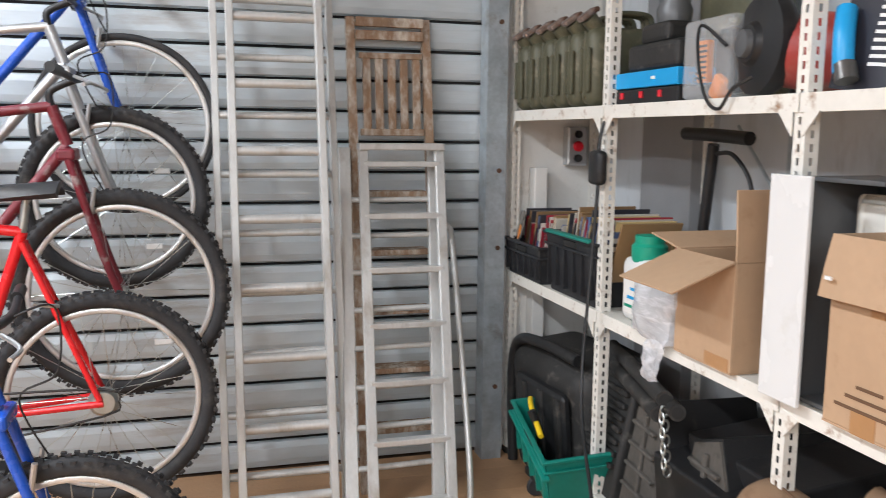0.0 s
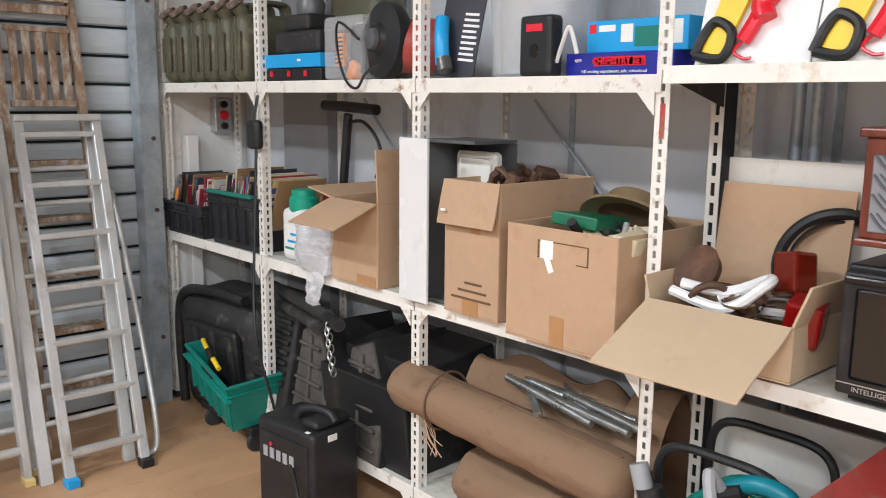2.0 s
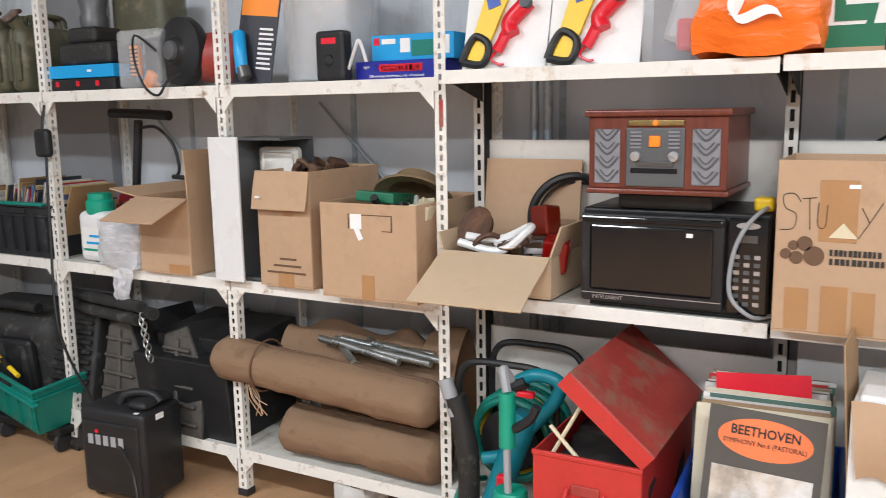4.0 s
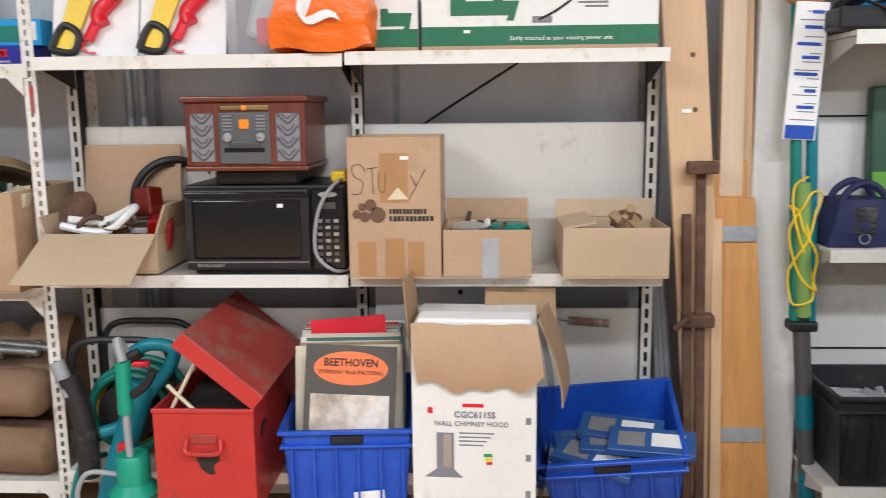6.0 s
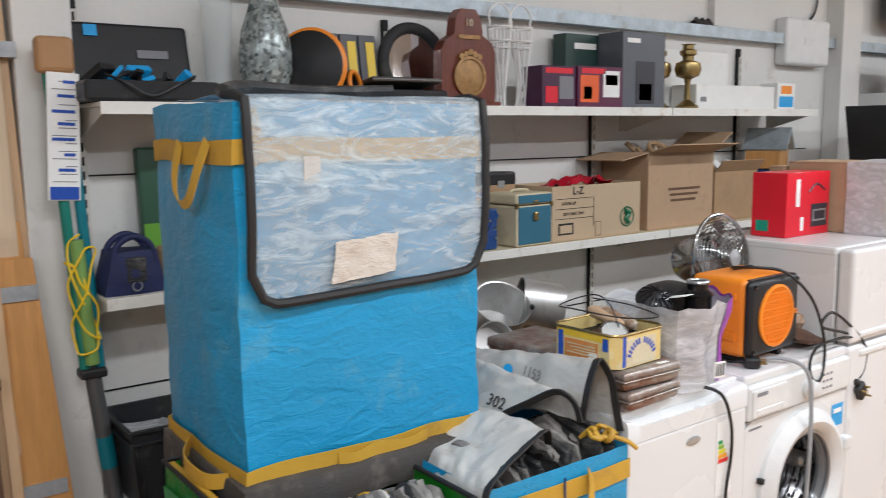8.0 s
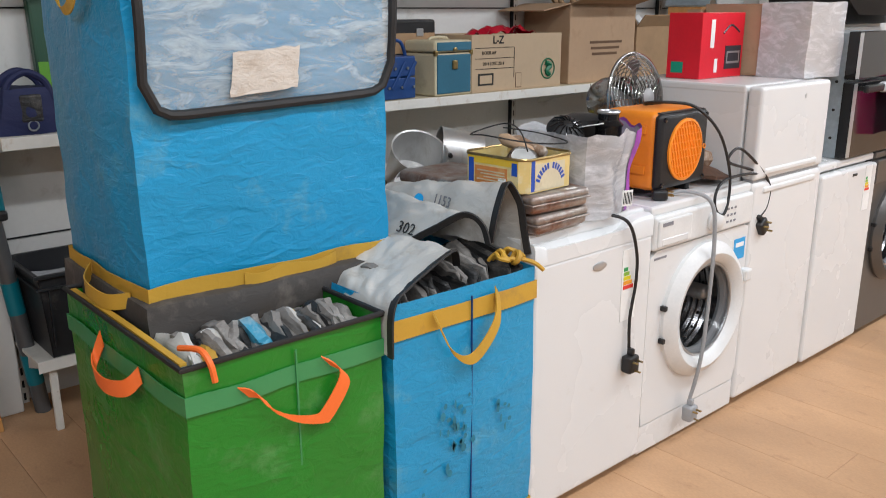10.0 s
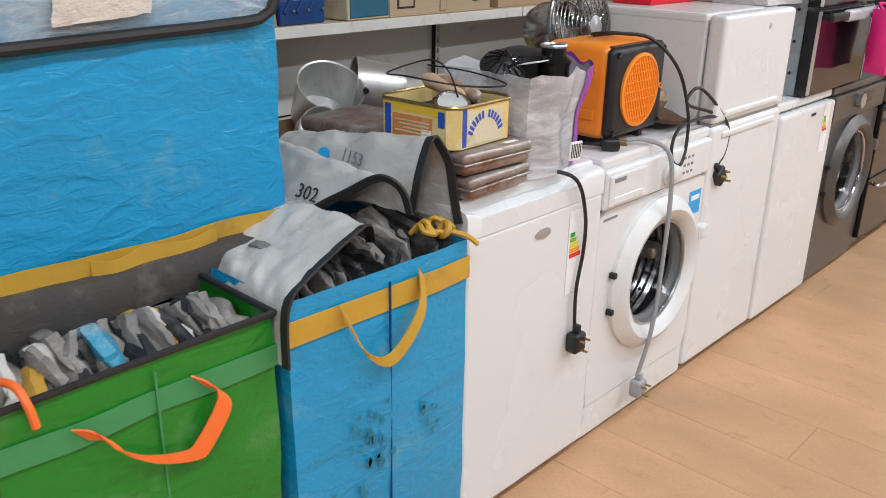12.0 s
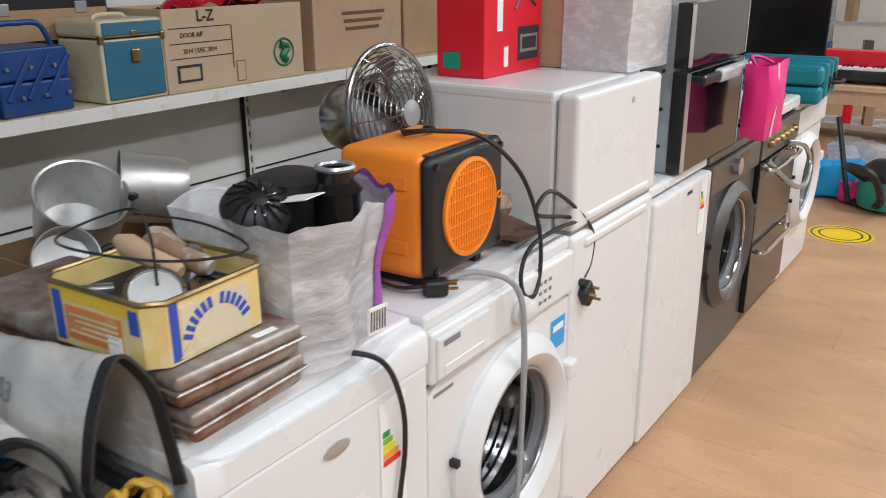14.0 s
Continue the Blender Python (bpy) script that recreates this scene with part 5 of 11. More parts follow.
tube(bm, [(0.06, -2.79, 0.848), (0.02, -2.83, 0.858), (-0.045, -2.87, 0.83), (-0.06, -2.885, 0.72), (-0.062, -2.88, 0.5), (-0.06, -2.865, 0.3), (-0.04, -2.85, 0.15)], 0.0065, 8)
gc = tagged(part("power_cord", bm, "cablegrey", None, smooth=True), "grey power cord with a plug hanging over the washing machine", "power cord")
plug(gc, pose(-0.045, -2.85, 0.135), "cablegrey")

ff = thing("fridge_freezer", "small white fridge freezer with two doors", "fridge freezer")
y1, y0, H = -3.196, -3.694, 1.165
appliance_body(ff, 0.02, 0.55, y0, y1, H - 0.02)
part("top_cover", mbox(0.05, 0.555, y0 - 0.002, y1 + 0.002, H - 0.03, H, 0.008, 2), "white", ff)
du = part("freezer_door", mbox(-0.012, 0.045, y0, y1, 0.845, H - 0.002, 0.014, 4), "white", ff)
dl = part("fridge_door", mbox(-0.012, 0.045, y0, y1, 0.03, 0.835, 0.014, 4), "white", ff)
for dz, dd in ((0.86, du), (0.795, dl)):
    part("grip_recess", mbox(-0.018, 0.0, y0 + 0.06, y1 - 0.06, dz, dz + 0.022, 0.007, 3), "whiteplastic", dd)
bm = nb()
cyl(bm, (-0.013, -3.50, 1.115), (-0.011, -3.50, 1.115), 0.008, 14)
part("badge", bm, "silver", du)
part("gasket", mbox(0.0, 0.04, y0 + 0.01, y1 - 0.01, 0.834, 0.847), "cablegrey", ff)

f2t = thing("fridge", "white under-counter fridge with an energy label", "fridge")
y1, y0, H = -3.70, -4.195, 0.838
appliance_body(f2t, 0.0, 0.55, y0, y1, H - 0.03)
part("worktop", mbox(0.0, 0.56, y0 - 0.001, y1 + 0.001, H - 0.032, H, 0.01, 3), "white", f2t)
part("door", mbox(-0.02, 0.025, y0 + 0.001, y1 - 0.001, 0.03, H - 0.04, 0.012, 3), "white", f2t)
energy_label(f2t, -0.0205, -4.11, 0.70, 0.85)
part("badge", mbox(-0.022, -0.02, -4.0, -3.96, 0.765, 0.775), "ink", f2t)

dw = thing("washing_machine", "graphite grey front-loading washing machine", "washing machine")
y1, y0, H = -4.20, -4.785, 0.835
hollow_body(dw, -0.02, 0.5, y0, y1, H - 0.03, "darkgrey")
holed_panel(dw, -0.004, 0.01, y0 + 0.001, y1 - 0.001, 0.03, 0.70, -4.49, 0.46, 0.18, "darkgrey")
part("worktop", mbox(-0.005, 0.51, y0, y1, H - 0.03, H, 0.006), "darkgrey", dw)
cp = part("control_panel", mbox(-0.018, 0.02, y0 + 0.001, y1 - 0.001, 0.70, H - 0.032, 0.006), "darkgrey", dw)
part("display", mbox(-0.02, -0.017, -4.62, -4.52, 0.74, 0.785), "blackgloss", cp)
bm = nb()
lathe(bm, [(0.03, 0), (0.03, 0.02), (0, 0.022)], (-0.018, -4.46, 0.76), 24, (-1, 0, 0))
part("dial", bm, "silver", cp, smooth=True)
porthole(dw, -4.49, 0.46, 0.235, 0.17, "chrome", -0.004, "darkgrey")

ck = thing("cooker", "dark glass-fronted freestanding cooker with steel handle", "cooker")
y1, y0, H = -4.79, -5.365, 0.84
appliance_body(ck, -0.01, 0.52, y0, y1, H - 0.01, "darkgrey")
for za, zb, nm in ((0.08, 0.36, "lower_door"), (0.365, 0.70, "upper_door")):
    od = part(nm, mbox(-0.024, 0.018, y0 + 0.004, y1 - 0.004, za, zb, 0.004), "blackgloss", ck)
    bm = nb()
    tube(bm, [(-0.026, y0 + 0.06, zb - 0.03), (-0.06, y0 + 0.08, zb - 0.03), (-0.062, (y0 + y1) / 2, zb - 0.03), (-0.06, y1 - 0.08, zb - 0.03), (-0.026, y1 - 0.06, zb - 0.03)], 0.009, 8)
    part("handle", bm, "chrome", od, smooth=True)
fp = part("control_fascia", mbox(-0.024, 0.02, y0 + 0.002, y1 - 0.002, 0.71, H - 0.012, 0.004), "darkgrey", ck)
for k in range(6):
    bm = nb()
    lathe(bm, [(0.018, 0), (0.018, 0.01), (0.012, 0.022), (0, 0.023)], (-0.024, y1 - 0.09 - 0.075 * k, 0.768), 18, (-1, 0, 0))
    part("control_knob", bm, "brass", fp, smooth=True)
part("glass_lid", mbox(0.0, 0.5, y0 + 0.01, y1 - 0.01, H - 0.008, H + 0.004, 0.002), "blackgloss", ck)
bm = nb()
tube(bm, [(-0.03, -4.86, 0.70), (-0.11, -4.95, 0.60), (-0.12, -5.15, 0.56), (-0.10, -5.3, 0.62), (-0.08, -5.25, 0.70), (-0.03, -5.18, 0.72)], 0.011, 8)
solo("gas_hose", bm, "steel", "braided silver gas hose looped on the cooker front", "hose", smooth=True)

w3 = thing("washing_machine", "white front-loading washing machine at the end of the row", "washing machine")
y1, y0, H = -5.37, -5.95, 0.845
hollow_body(w3, -0.02, 0.52, y0, y1, H - 0.03)
holed_panel(w3, -0.002, 0.01, y0 + 0.001, y1 - 0.001, 0.03, 0.71, -5.66, 0.46, 0.17, "white")
part("worktop", mbox(-0.005, 0.53, y0, y1, H - 0.03, H, 0.006), "white", w3)
part("control_panel", mbox(-0.018, 0.02, y0 + 0.001, y1 - 0.001, 0.71, H - 0.032, 0.006), "whiteplastic", w3)
porthole(w3, -5.66, 0.46, 0.225, 0.16, "silver", -0.002)

# built-in oven standing on the fridge
ov = thing("built_in_oven", "built-in double oven with black glass doors standing on the fridge", "oven", (0, 0, 0.839))
y1, y0 = -3.88, -4.44
part("carcass", mbox(0.03, 0.50, y0 + 0.015, y1 - 0.015, 0, 0.485, 0.003), "galv", ov, "bare galvanised steel casing")
for za, zb, nm in ((0.005, 0.30, "lower_door"), (0.31, 0.49, "control_panel")):
    od = part(nm, mbox(-0.015, 0.028, y0, y1, za, zb, 0.003), "blackgloss", ov)
    part("steel_trim", mbox(-0.0165, -0.01, y0 + 0.001, y0 + 0.012, za + 0.004, zb - 0.004), "silver", od)
    part("steel_trim", mbox(-0.0165, -0.01, y1 - 0.03, y1 - 0.001, za + 0.004, zb - 0.004), "silver", od)
hd = part("handle", mbox(-0.06, -0.04, y0 + 0.03, y1 - 0.02, 0.262, 0.292, 0.008, 3), "blackplastic", ov)
part("bubble_wrap", mbox(-0.066, -0.034, y0 + 0.04, y1 - 0.17, 0.256, 0.298, 0.012, 3), "clearbag", hd, "white bubble wrap round the handle")
for yy in (y0 + 0.05, y1 - 0.05):
    part("handle_post", mbox(-0.045, -0.01, yy - 0.01, yy + 0.01, 0.268, 0.286), "blackplastic", ov)
bm = nb()
for k in range(4):
    cyl(bm, (0.06, y1 - 0.016, 0.08 + 0.11 * k), (0.06, y1 - 0.012, 0.08 + 0.11 * k), 0.006, 8)
part("screw_holes", bm, "slot", ov)

# ---- things on the appliances ----
def rot_thing(name, label, cat, at, rz=0):
    return thing(name, label, cat, at, rz)


for k, z in enumerate((0.843, 0.897)):
    t = rot_thing("biscuit_tin", "flat rusty rectangular tin stacked on the freezer", "tin", (0.12, -2.205, z), 3 - 5 * k)
    part("base", mbox(-0.125, 0.125, -0.108, 0.108, 0, 0.034, 0.014, 3), "rusttin", t, smooth=True)
    part("lid", mbox(-0.128, 0.128, -0.111, 0.111, 0.026, 0.052, 0.012, 3), "rusttin", t, smooth=True)
    part("rolled_rim", mbox(-0.130, 0.130, -0.113, 0.113, 0.024, 0.029, 0.002, 1), "rusttin", t)
    if k:
        part("price_label", mbox(-0.118, -0.105, -0.07, -0.03, 0.0521, 0.0528), "paper", t)
t2 = rot_thing("biscuit_tin", "brown flat tin standing behind the yellow tin", "tin", (0.40, -2.20, 0.843), 4)
part("base", mbox(-0.14, 0.14, -0.11, 0.11, 0, 0.10, 0.014, 3), "rusttin", t2, smooth=True)
part("lid", mbox(-0.143, 0.143, -0.113, 0.113, 0.07, 0.106, 0.012, 3), "rusttin", t2, smooth=True)

fc = rot_thing("family_biscuit_tin", "open yellow printed biscuit tin full of old tools", "tin", (0.137, -2.18, 0.952), 3)
W, D, Hh, ch = 0.112, 0.104, 0.088, 0.022
oct_ = [(-W, -D + ch), (-W, D - ch), (-W + ch, D), (W - ch, D), (W, D - ch), (W, -D + ch), (W - ch, -D), (-W + ch, -D)]
bm = nb()
for i in range(8):
    (xa, ya), (xb, yb) = oct_[i], oct_[(i + 1) % 8]
    for s0, s1 in ((1.0, 1.0), (0.975, 0.975)):
        bm.faces.new([bm.verts.new(q) for q in ((xa * s0, ya * s0, 0), (xb * s0, yb * s0, 0), (xb * s1, yb * s1, Hh), (xa * s1, ya * s1, Hh))])
bm.faces.new([bm.verts.new((x, y, 0.002)) for x, y in oct_])
part("wall", bm, "tinyellow", fc)
bm = nb()
tube(bm, [(x, y, Hh) for x, y in oct_] + [(*oct_[0], Hh)], 0.004, 6, 1)
part("rim", bm, "brass", fc, smooth=True)
bm = nb()
flat_poly(bm, [(x * 0.96, y * 0.96, 0.05) for x, y in oct_], (0, 0, 1), 0.004)
part("inner_floor", bm, "dusty", fc)
for k in range(13):
    a = radians(158 - 11.3 * k)
    if k != 6:
        tm = pose(0, 0.056 * math.cos(a), 0.010 + 0.056 * math.sin(a), math.degrees(a) - 90, 0, 0)
        part("print_stroke", mbox(-W - 0.0016, -W - 0.0002, -0.0034, 0.0034, -0.008, 0.008, turn=tm), "boxblue", fc)
part("cream_panel", mbox(-W - 0.0008, -W + 0.002, -0.06, 0.06, 0.003, 0.074, 0.0), "cream", fc)
bm = nb()
sheet(bm, lambda u, v: (-W - 0.0012, 0.02 - 0.08 * (u - 0.5) * 1.2, 0.006 + 0.03 * v * math.sin(u * math.pi)), 12, 2, 0.0008)
part("printed_arc", bm, "cream", fc)
part("print_bar", mbox(-W - 0.001, -W + 0.002, 0.064, 0.078, 0.004, 0.085), "boxblue", fc)
tin_orange = mat("tin_orange_print", (0.62, 0.22, 0.05), 0.35, 0, 0.12, 14, 0, 60, (0.70, 0.42, 0.16), 0.3, 18)
part("print_patch", mbox(-0.052, 0.062, D - 0.001, D + 0.001, 0.012, 0.060), tin_orange, fc)
for k in range(4):
    part("print_line", mbox(-0.044, 0.054 - 0.012 * (k % 3), D + 0.001, D + 0.0018, 0.046 - 0.008 * k, 0.049 - 0.008 * k), "cream", fc)
part("print_bar", mbox(0.067, 0.085, D - 0.001, D + 0.0012, 0.006, 0.078), "boxblue", fc)
part("print_bar", mbox(-0.086, -0.068, D - 0.001, D + 0.0012, 0.045, 0.078), "boxblue", fc)
part("yellow_band", mbox(-0.089, 0.089, D - 0.001, D + 0.0008, 0.066, 0.084), plain("tin_gold_print", (0.78, 0.50, 0.03), 0.3), fc)
part("barcode_patch", mbox(-0.05, -0.022, D - 0.001, D + 0.0015, 0.005, 0.034), "paper", fc)
bm = nb()
lathe(bm, [(0.036, 0), (0.038, 0.02), (0.04, 0.024), (0.034, 0.026), (0.034, 0.022), (0, 0.022)], (-0.06, 0.055, 0.07), 28, (-0.5, 0.3, 0.8))
part("dial_gauge", bm, "chrome", fc, smooth=True)
bm = nb()
lathe(bm, [(0.033, 0.0232), (0, 0.0232)], (-0.06, 0.055, 0.07), 28, (-0.5, 0.3, 0.8))
part("gauge_face", bm, "paper", fc)
for k, (a, b) in enumerate((((-0.05, 0.0, 0.09), (0.06, 0.02, 0.13)), ((-0.06, -0.045, 0.085), (0.05, -0.02, 0.12)), ((-0.02, -0.07, 0.07), (0.05, -0.065, 0.10)))):
    bm = nb()
    lathe(bm, [(0.010, 0), (0.016, 0.01), (0.014, 0.05), (0.018, 0.09), (0.008, 0.11)], a, 14, Vector(b) - Vector(a))
    part("tool_handle", bm, "oldwood" if k else "card", fc, smooth=True)
clutter(fc, -0.095, 0.095, -0.085, 0.085, 0.045, 0.078, 20, ["rust", "steel", "inkbrown", "blackplastic"], 40, "loose_tool", (0.015, 0.035))
bm = nb()
tube(bm, [(-0.1, 0.08, 0.11), (-0.02, 0.02, 0.15), (0.08, -0.03, 0.155), (0.13, 0.05, 0.13), (0.03, 0.1, 0.14), (-0.08, 0.04, 0.125), (-0.12, -0.06, 0.12), (0.0, -0.09, 0.13), (0.1, -0.05, 0.14)], 0.002, 6)
part("wire_loop", bm, "cable", fc, smooth=True)

pb = rot_thing("plastic_carrier", "translucent plastic bag stuffed with black kitchen gadgets", "plastic bag", (0.135, -2.435, 0.843), 0)


def sack(u, v):
    a = 2 * math.pi * u
    w = 0.142 + 0.012 * math.sin(3 * a) + 0.012 * noise.noise((math.cos(a) * 2, math.sin(a) * 2, v * 3))
    taper = 0.92 + 0.16 * v - 0.06 * math.sin(v * math.pi)
    sq = 1 / max(abs(math.cos(a)), abs(math.sin(a))) ** 0.45
    return (w * taper * sq * math.cos(a), w * taper * sq * math.sin(a) * 0.98, 0.24 * v + (0.022 * noise.noise((math.cos(a) * 3, math.sin(a) * 3, 4)) if v > 0.8 else 0))


bm = nb()
sheet(bm, sack, 48, 20)
bmesh.ops.remove_doubles(bm, verts=bm.verts[:], dist=0.0005)
part("film", bm, "clearbag", pb, smooth=True)
bm = nb()
sheet(bm, lambda u, v: Vector(sack(0.60 + 0.17 * u, v)) * 1.03, 14, 16)
part("purple_print", bm, "purple", pb, "purple printed side panel", True)
bm = nb()
lathe(bm, [(0.105, 0.005), (0.115, 0.05), (0.11, 0.17), (0.0, 0.18)], (0, 0, 0), 24)
part("dark_contents", bm, "blackplastic", pb, smooth=True)
part("barcode_label", mbox(-0.15, -0.146, -0.06, -0.015, 0.03, 0.075, turn=pose(0, 0, 0, 4, 0, 0)), "paper", pb)
for k in range(6):
    part("barcode_line", mbox(-0.1515, -0.1495, -0.055 + 0.007 * k, -0.053 + 0.007 * k, 0.036, 0.07, turn=pose(0, 0, 0, 4, 0, 0)), "ink", pb)
bm = nb()
lathe(bm, [(0.0, 0.03), (0.03, 0.027), (0.052, 0.012), (0.056, 0.0), (0.035, -0.012)], (0.0, 0.065, 0.235), 28, (-0.55, 0.25, 0.8))
sp = part("grater_bowl", bm, "blackplastic", pb, smooth=True)
for k in range(14):
    a = 2 * math.pi * k / 14
    q = Vector((-0.55, 0.25, 0.8)).to_track_quat("Z", "Y")
    bm = nb()
    tube(bm, [Vector((0, 0.065, 0.235)) + q @ Vector((r * math.cos(a + r * 6), r * math.sin(a + r * 6), h)) for r, h in ((0.015, 0.031), (0.03, 0.029), (0.05, 0.015))], 0.002, 5)
    part("rib", bm, "blackgloss", sp)
bm = nb()
lathe(bm, [(0.06, 0.14), (0.066, 0.25), (0.07, 0.262), (0.03, 0.275), (0, 0.275)], (0.03, -0.045, 0), 28)
part("lidded_jar", bm, "blackplastic", pb, smooth=True)
bm = nb()
lathe(bm, [(0.04, 0.12), (0.04, 0.24), (0.044, 0.248), (0.03, 0.262), (0.03, 0.285), (0.027, 0.285), (0.027, 0.26)], (-0.05, -0.065, 0), 28)
jr = part("black_beaker", bm, "blackgloss", pb, smooth=True)
bm = nb()
ring(bm, (-0.05, -0.065, 0.285), (0, 0, 1), 0.029, 0.005, 28, 6)
part("clear_collar", bm, "silver", jr, smooth=True)
part("paper_slip", mbox(-0.13, -0.05, 0.0, 0.05, 0.236, 0.238, turn=pose(0, 0, 0, 0, 12, 6)), "paper", pb)

ht = rot_thing("fan_heater", "orange and black portable fan heater on the washing machine", "heater", (0.155, -2.835, 0.866), 2)
w2_, d2_, h2_ = 0.138, 0.085, 0.245
part("casing", mbox(-d2_ - 0.005, d2_ + 0.02, -w2_, w2_, 0, h2_, 0.022, 4), "orange", ht, smooth=True)
fr_ = part("front_frame", mbox(-d2_ - 0.026, -d2_ + 0.004, -w2_ - 0.002, w2_ + 0.002, 0.004, h2_ - 0.004, 0.018, 3), "blackplastic", ht, smooth=True)
part("top_highlight_strip", mbox(-d2_ - 0.012, -d2_ + 0.004, -w2_ + 0.03, w2_ - 0.02, h2_ - 0.006, h2_ - 0.002), "darkgrey", fr_)
bm = nb()
lathe(bm, [(0.098, 0), (0.098, 0.006), (0.090, 0.008), (0.088, 0.002), (0, 0.002)], (-d2_ - 0.026, 0.0, 0.122), 48, (-1, 0, 0))
gr = part("grille", bm, "orange", fr_, smooth=True)
for k in range(-9, 10):
    off = k * 0.0092
    hl = math.sqrt(max(0.0001, 0.088 ** 2 - off ** 2))
    part("grille_bar", mbox(-d2_ - 0.033, -d2_ - 0.028, off - 0.0017, off + 0.0017, 0.122 - hl, 0.122 + hl), "orange", gr)
for k in range(-3, 4):
    off = k * 0.024
    hl = math.sqrt(max(0.0001, 0.088 ** 2 - off ** 2))
    part("grille_bar", mbox(-d2_ - 0.032, -d2_ - 0.029, -hl, hl, 0.122 + off - 0.0015, 0.122 + off + 0.0015), "orange", gr)
for yy in (-w2_ + 0.018, w2_ - 0.018):
    for zz in (0.022, h2_ - 0.022):
        bm = nb()
        lathe(bm, [(0.008, 0), (0.007, 0.004), (0, 0.005)], (-d2_ - 0.026, yy, zz), 12, (-1, 0, 0))
        part("screw", bm, "blackgloss", fr_, smooth=True)
bm = nb()
ring(bm, (-d2_ - 0.027, -w2_ + 0.02, 0.12), (-1, 0, 0), 0.007, 0.002, 18, 6)
part("indicator_ring", bm, "orange", fr_)
for zz in (0.05, 0.175):
    part("side_rib", mbox(-0.06, 0.07, w2_ - 0.001, w2_ + 0.004, zz, zz + 0.028, 0.003, 2), "orange", ht)
part("rating_label", mbox(0.0, 0.028, w2_, w2_ + 0.0012, 0.095, 0.145), "paper", ht)
part("label_print", mbox(0.004, 0.012, w2_ + 0.001, w2_ + 0.0018, 0.10, 0.14), "boxcyan", ht)
for yy in (-0.09, 0.09):
    part("foot", mbox(-0.08, 0.08, yy - 0.012, yy + 0.012, -0.024, 0.003, 0.004), "blackplastic", ht)
bm = nb()
tube(bm, [(0.06, -0.02, h2_ + 0.005), (0.02, 0.02, h2_ + 0.014), (-0.04, 0.0, h2_ + 0.018), (-0.11, -0.05, h2_ + 0.005), (-0.165, -0.11, 0.17), (-0.175, -0.177, 0.048), (-0.18, -0.183, -0.042), (-0.185, -0.15, -0.10), (-0.185, -0.095, -0.078), (-0.18, -0.095, -0.025), (-0.175, -0.155, 0.01), (-0.175, -0.295, 0.012), (-0.175, -0.405, 0.0), (-0.165, -0.33, 0.025), (-0.165, -0.20, 0.06), (-0.165, -0.19, 0.085), (-0.168, -0.25, 0.103), (-0.175, -0.365, 0.04), (-0.18, -0.465, -0.045), (-0.18, -0.462, -0.12), (-0.18, -0.425, -0.15)], 0.0048, 8)
tube(bm, [(0.03, 0.02, h2_ + 0.008), (0.0, -0.04, h2_ + 0.012), (0.04, -0.07, h2_ + 0.006)], 0.0048, 8)
cd = part("cord", bm, "cable", ht, smooth=True)
plug(cd, Matrix.Translation((-0.185, -0.408, -0.165)) @ Matrix.Rotation(radians(-35), 4, "X"))
bk = rot_thing("loose_plug", "black three-pin plug lying on the washing machine", "plug", (0.04, -2.715, 0.862), 40)
bm = nb()
box(bm, -0.024, 0.024, -0.018, 0.018, -0.018, 0.014, 0.008, 3)
tube(bm, [(0.02, 0, 0), (0.07, -0.02, -0.008), (0.12, -0.10, -0.012), (0.11, -0.18, -0.013)], 0.004, 6)
part("body", bm, "cable", bk, smooth=True)
for a in (-0.011, 0.011, 0):
    part("pin", mbox(-0.042, -0.022, a - 0.003, a + 0.003, -0.004 if a else 0.006, 0.0 if a else 0.010), "brass", bk)
cob = rot_thing("cobblers_last", "rusty iron shoe last with a wooden knob", "shoe last", (0.12, -3.07, 0.843), 10)
bm = nb()
sheet(bm, lambda u, v: (-0.08 + 0.14 * v, 0.07 - 0.15 * u, 0.005 + 0.03 * math.sin(math.pi * u) * math.sin(math.pi * v) + 0.02 * (1 - u)), 14, 10, 0.012)
part("sole", bm, "rust", cob, smooth=True)
bm = nb()
lathe(bm, [(0.012, 0.02), (0.018, 0.05), (0.03, 0.075), (0.022, 0.10), (0.0, 0.108)], (0.0, -0.02, 0), 18)
part("knob", bm, "oldwood", cob, smooth=True)
wr = rot_thing("film_wrapped_parcel", "black parts wrapped in clear plastic film", "parcel", (0.22, -3.06, 0.843), 0)
bm = nb()
soft_box(bm, -0.06, 0.08, -0.07, 0.07, 0.0, 0.15, 8, 0.02, 31, 0.01)
part("film", bm, "clearbag", wr, smooth=True)
part("contents", mbox(-0.03, 0.05, -0.04, 0.04, 0.005, 0.11, 0.02), "blackplastic", wr)

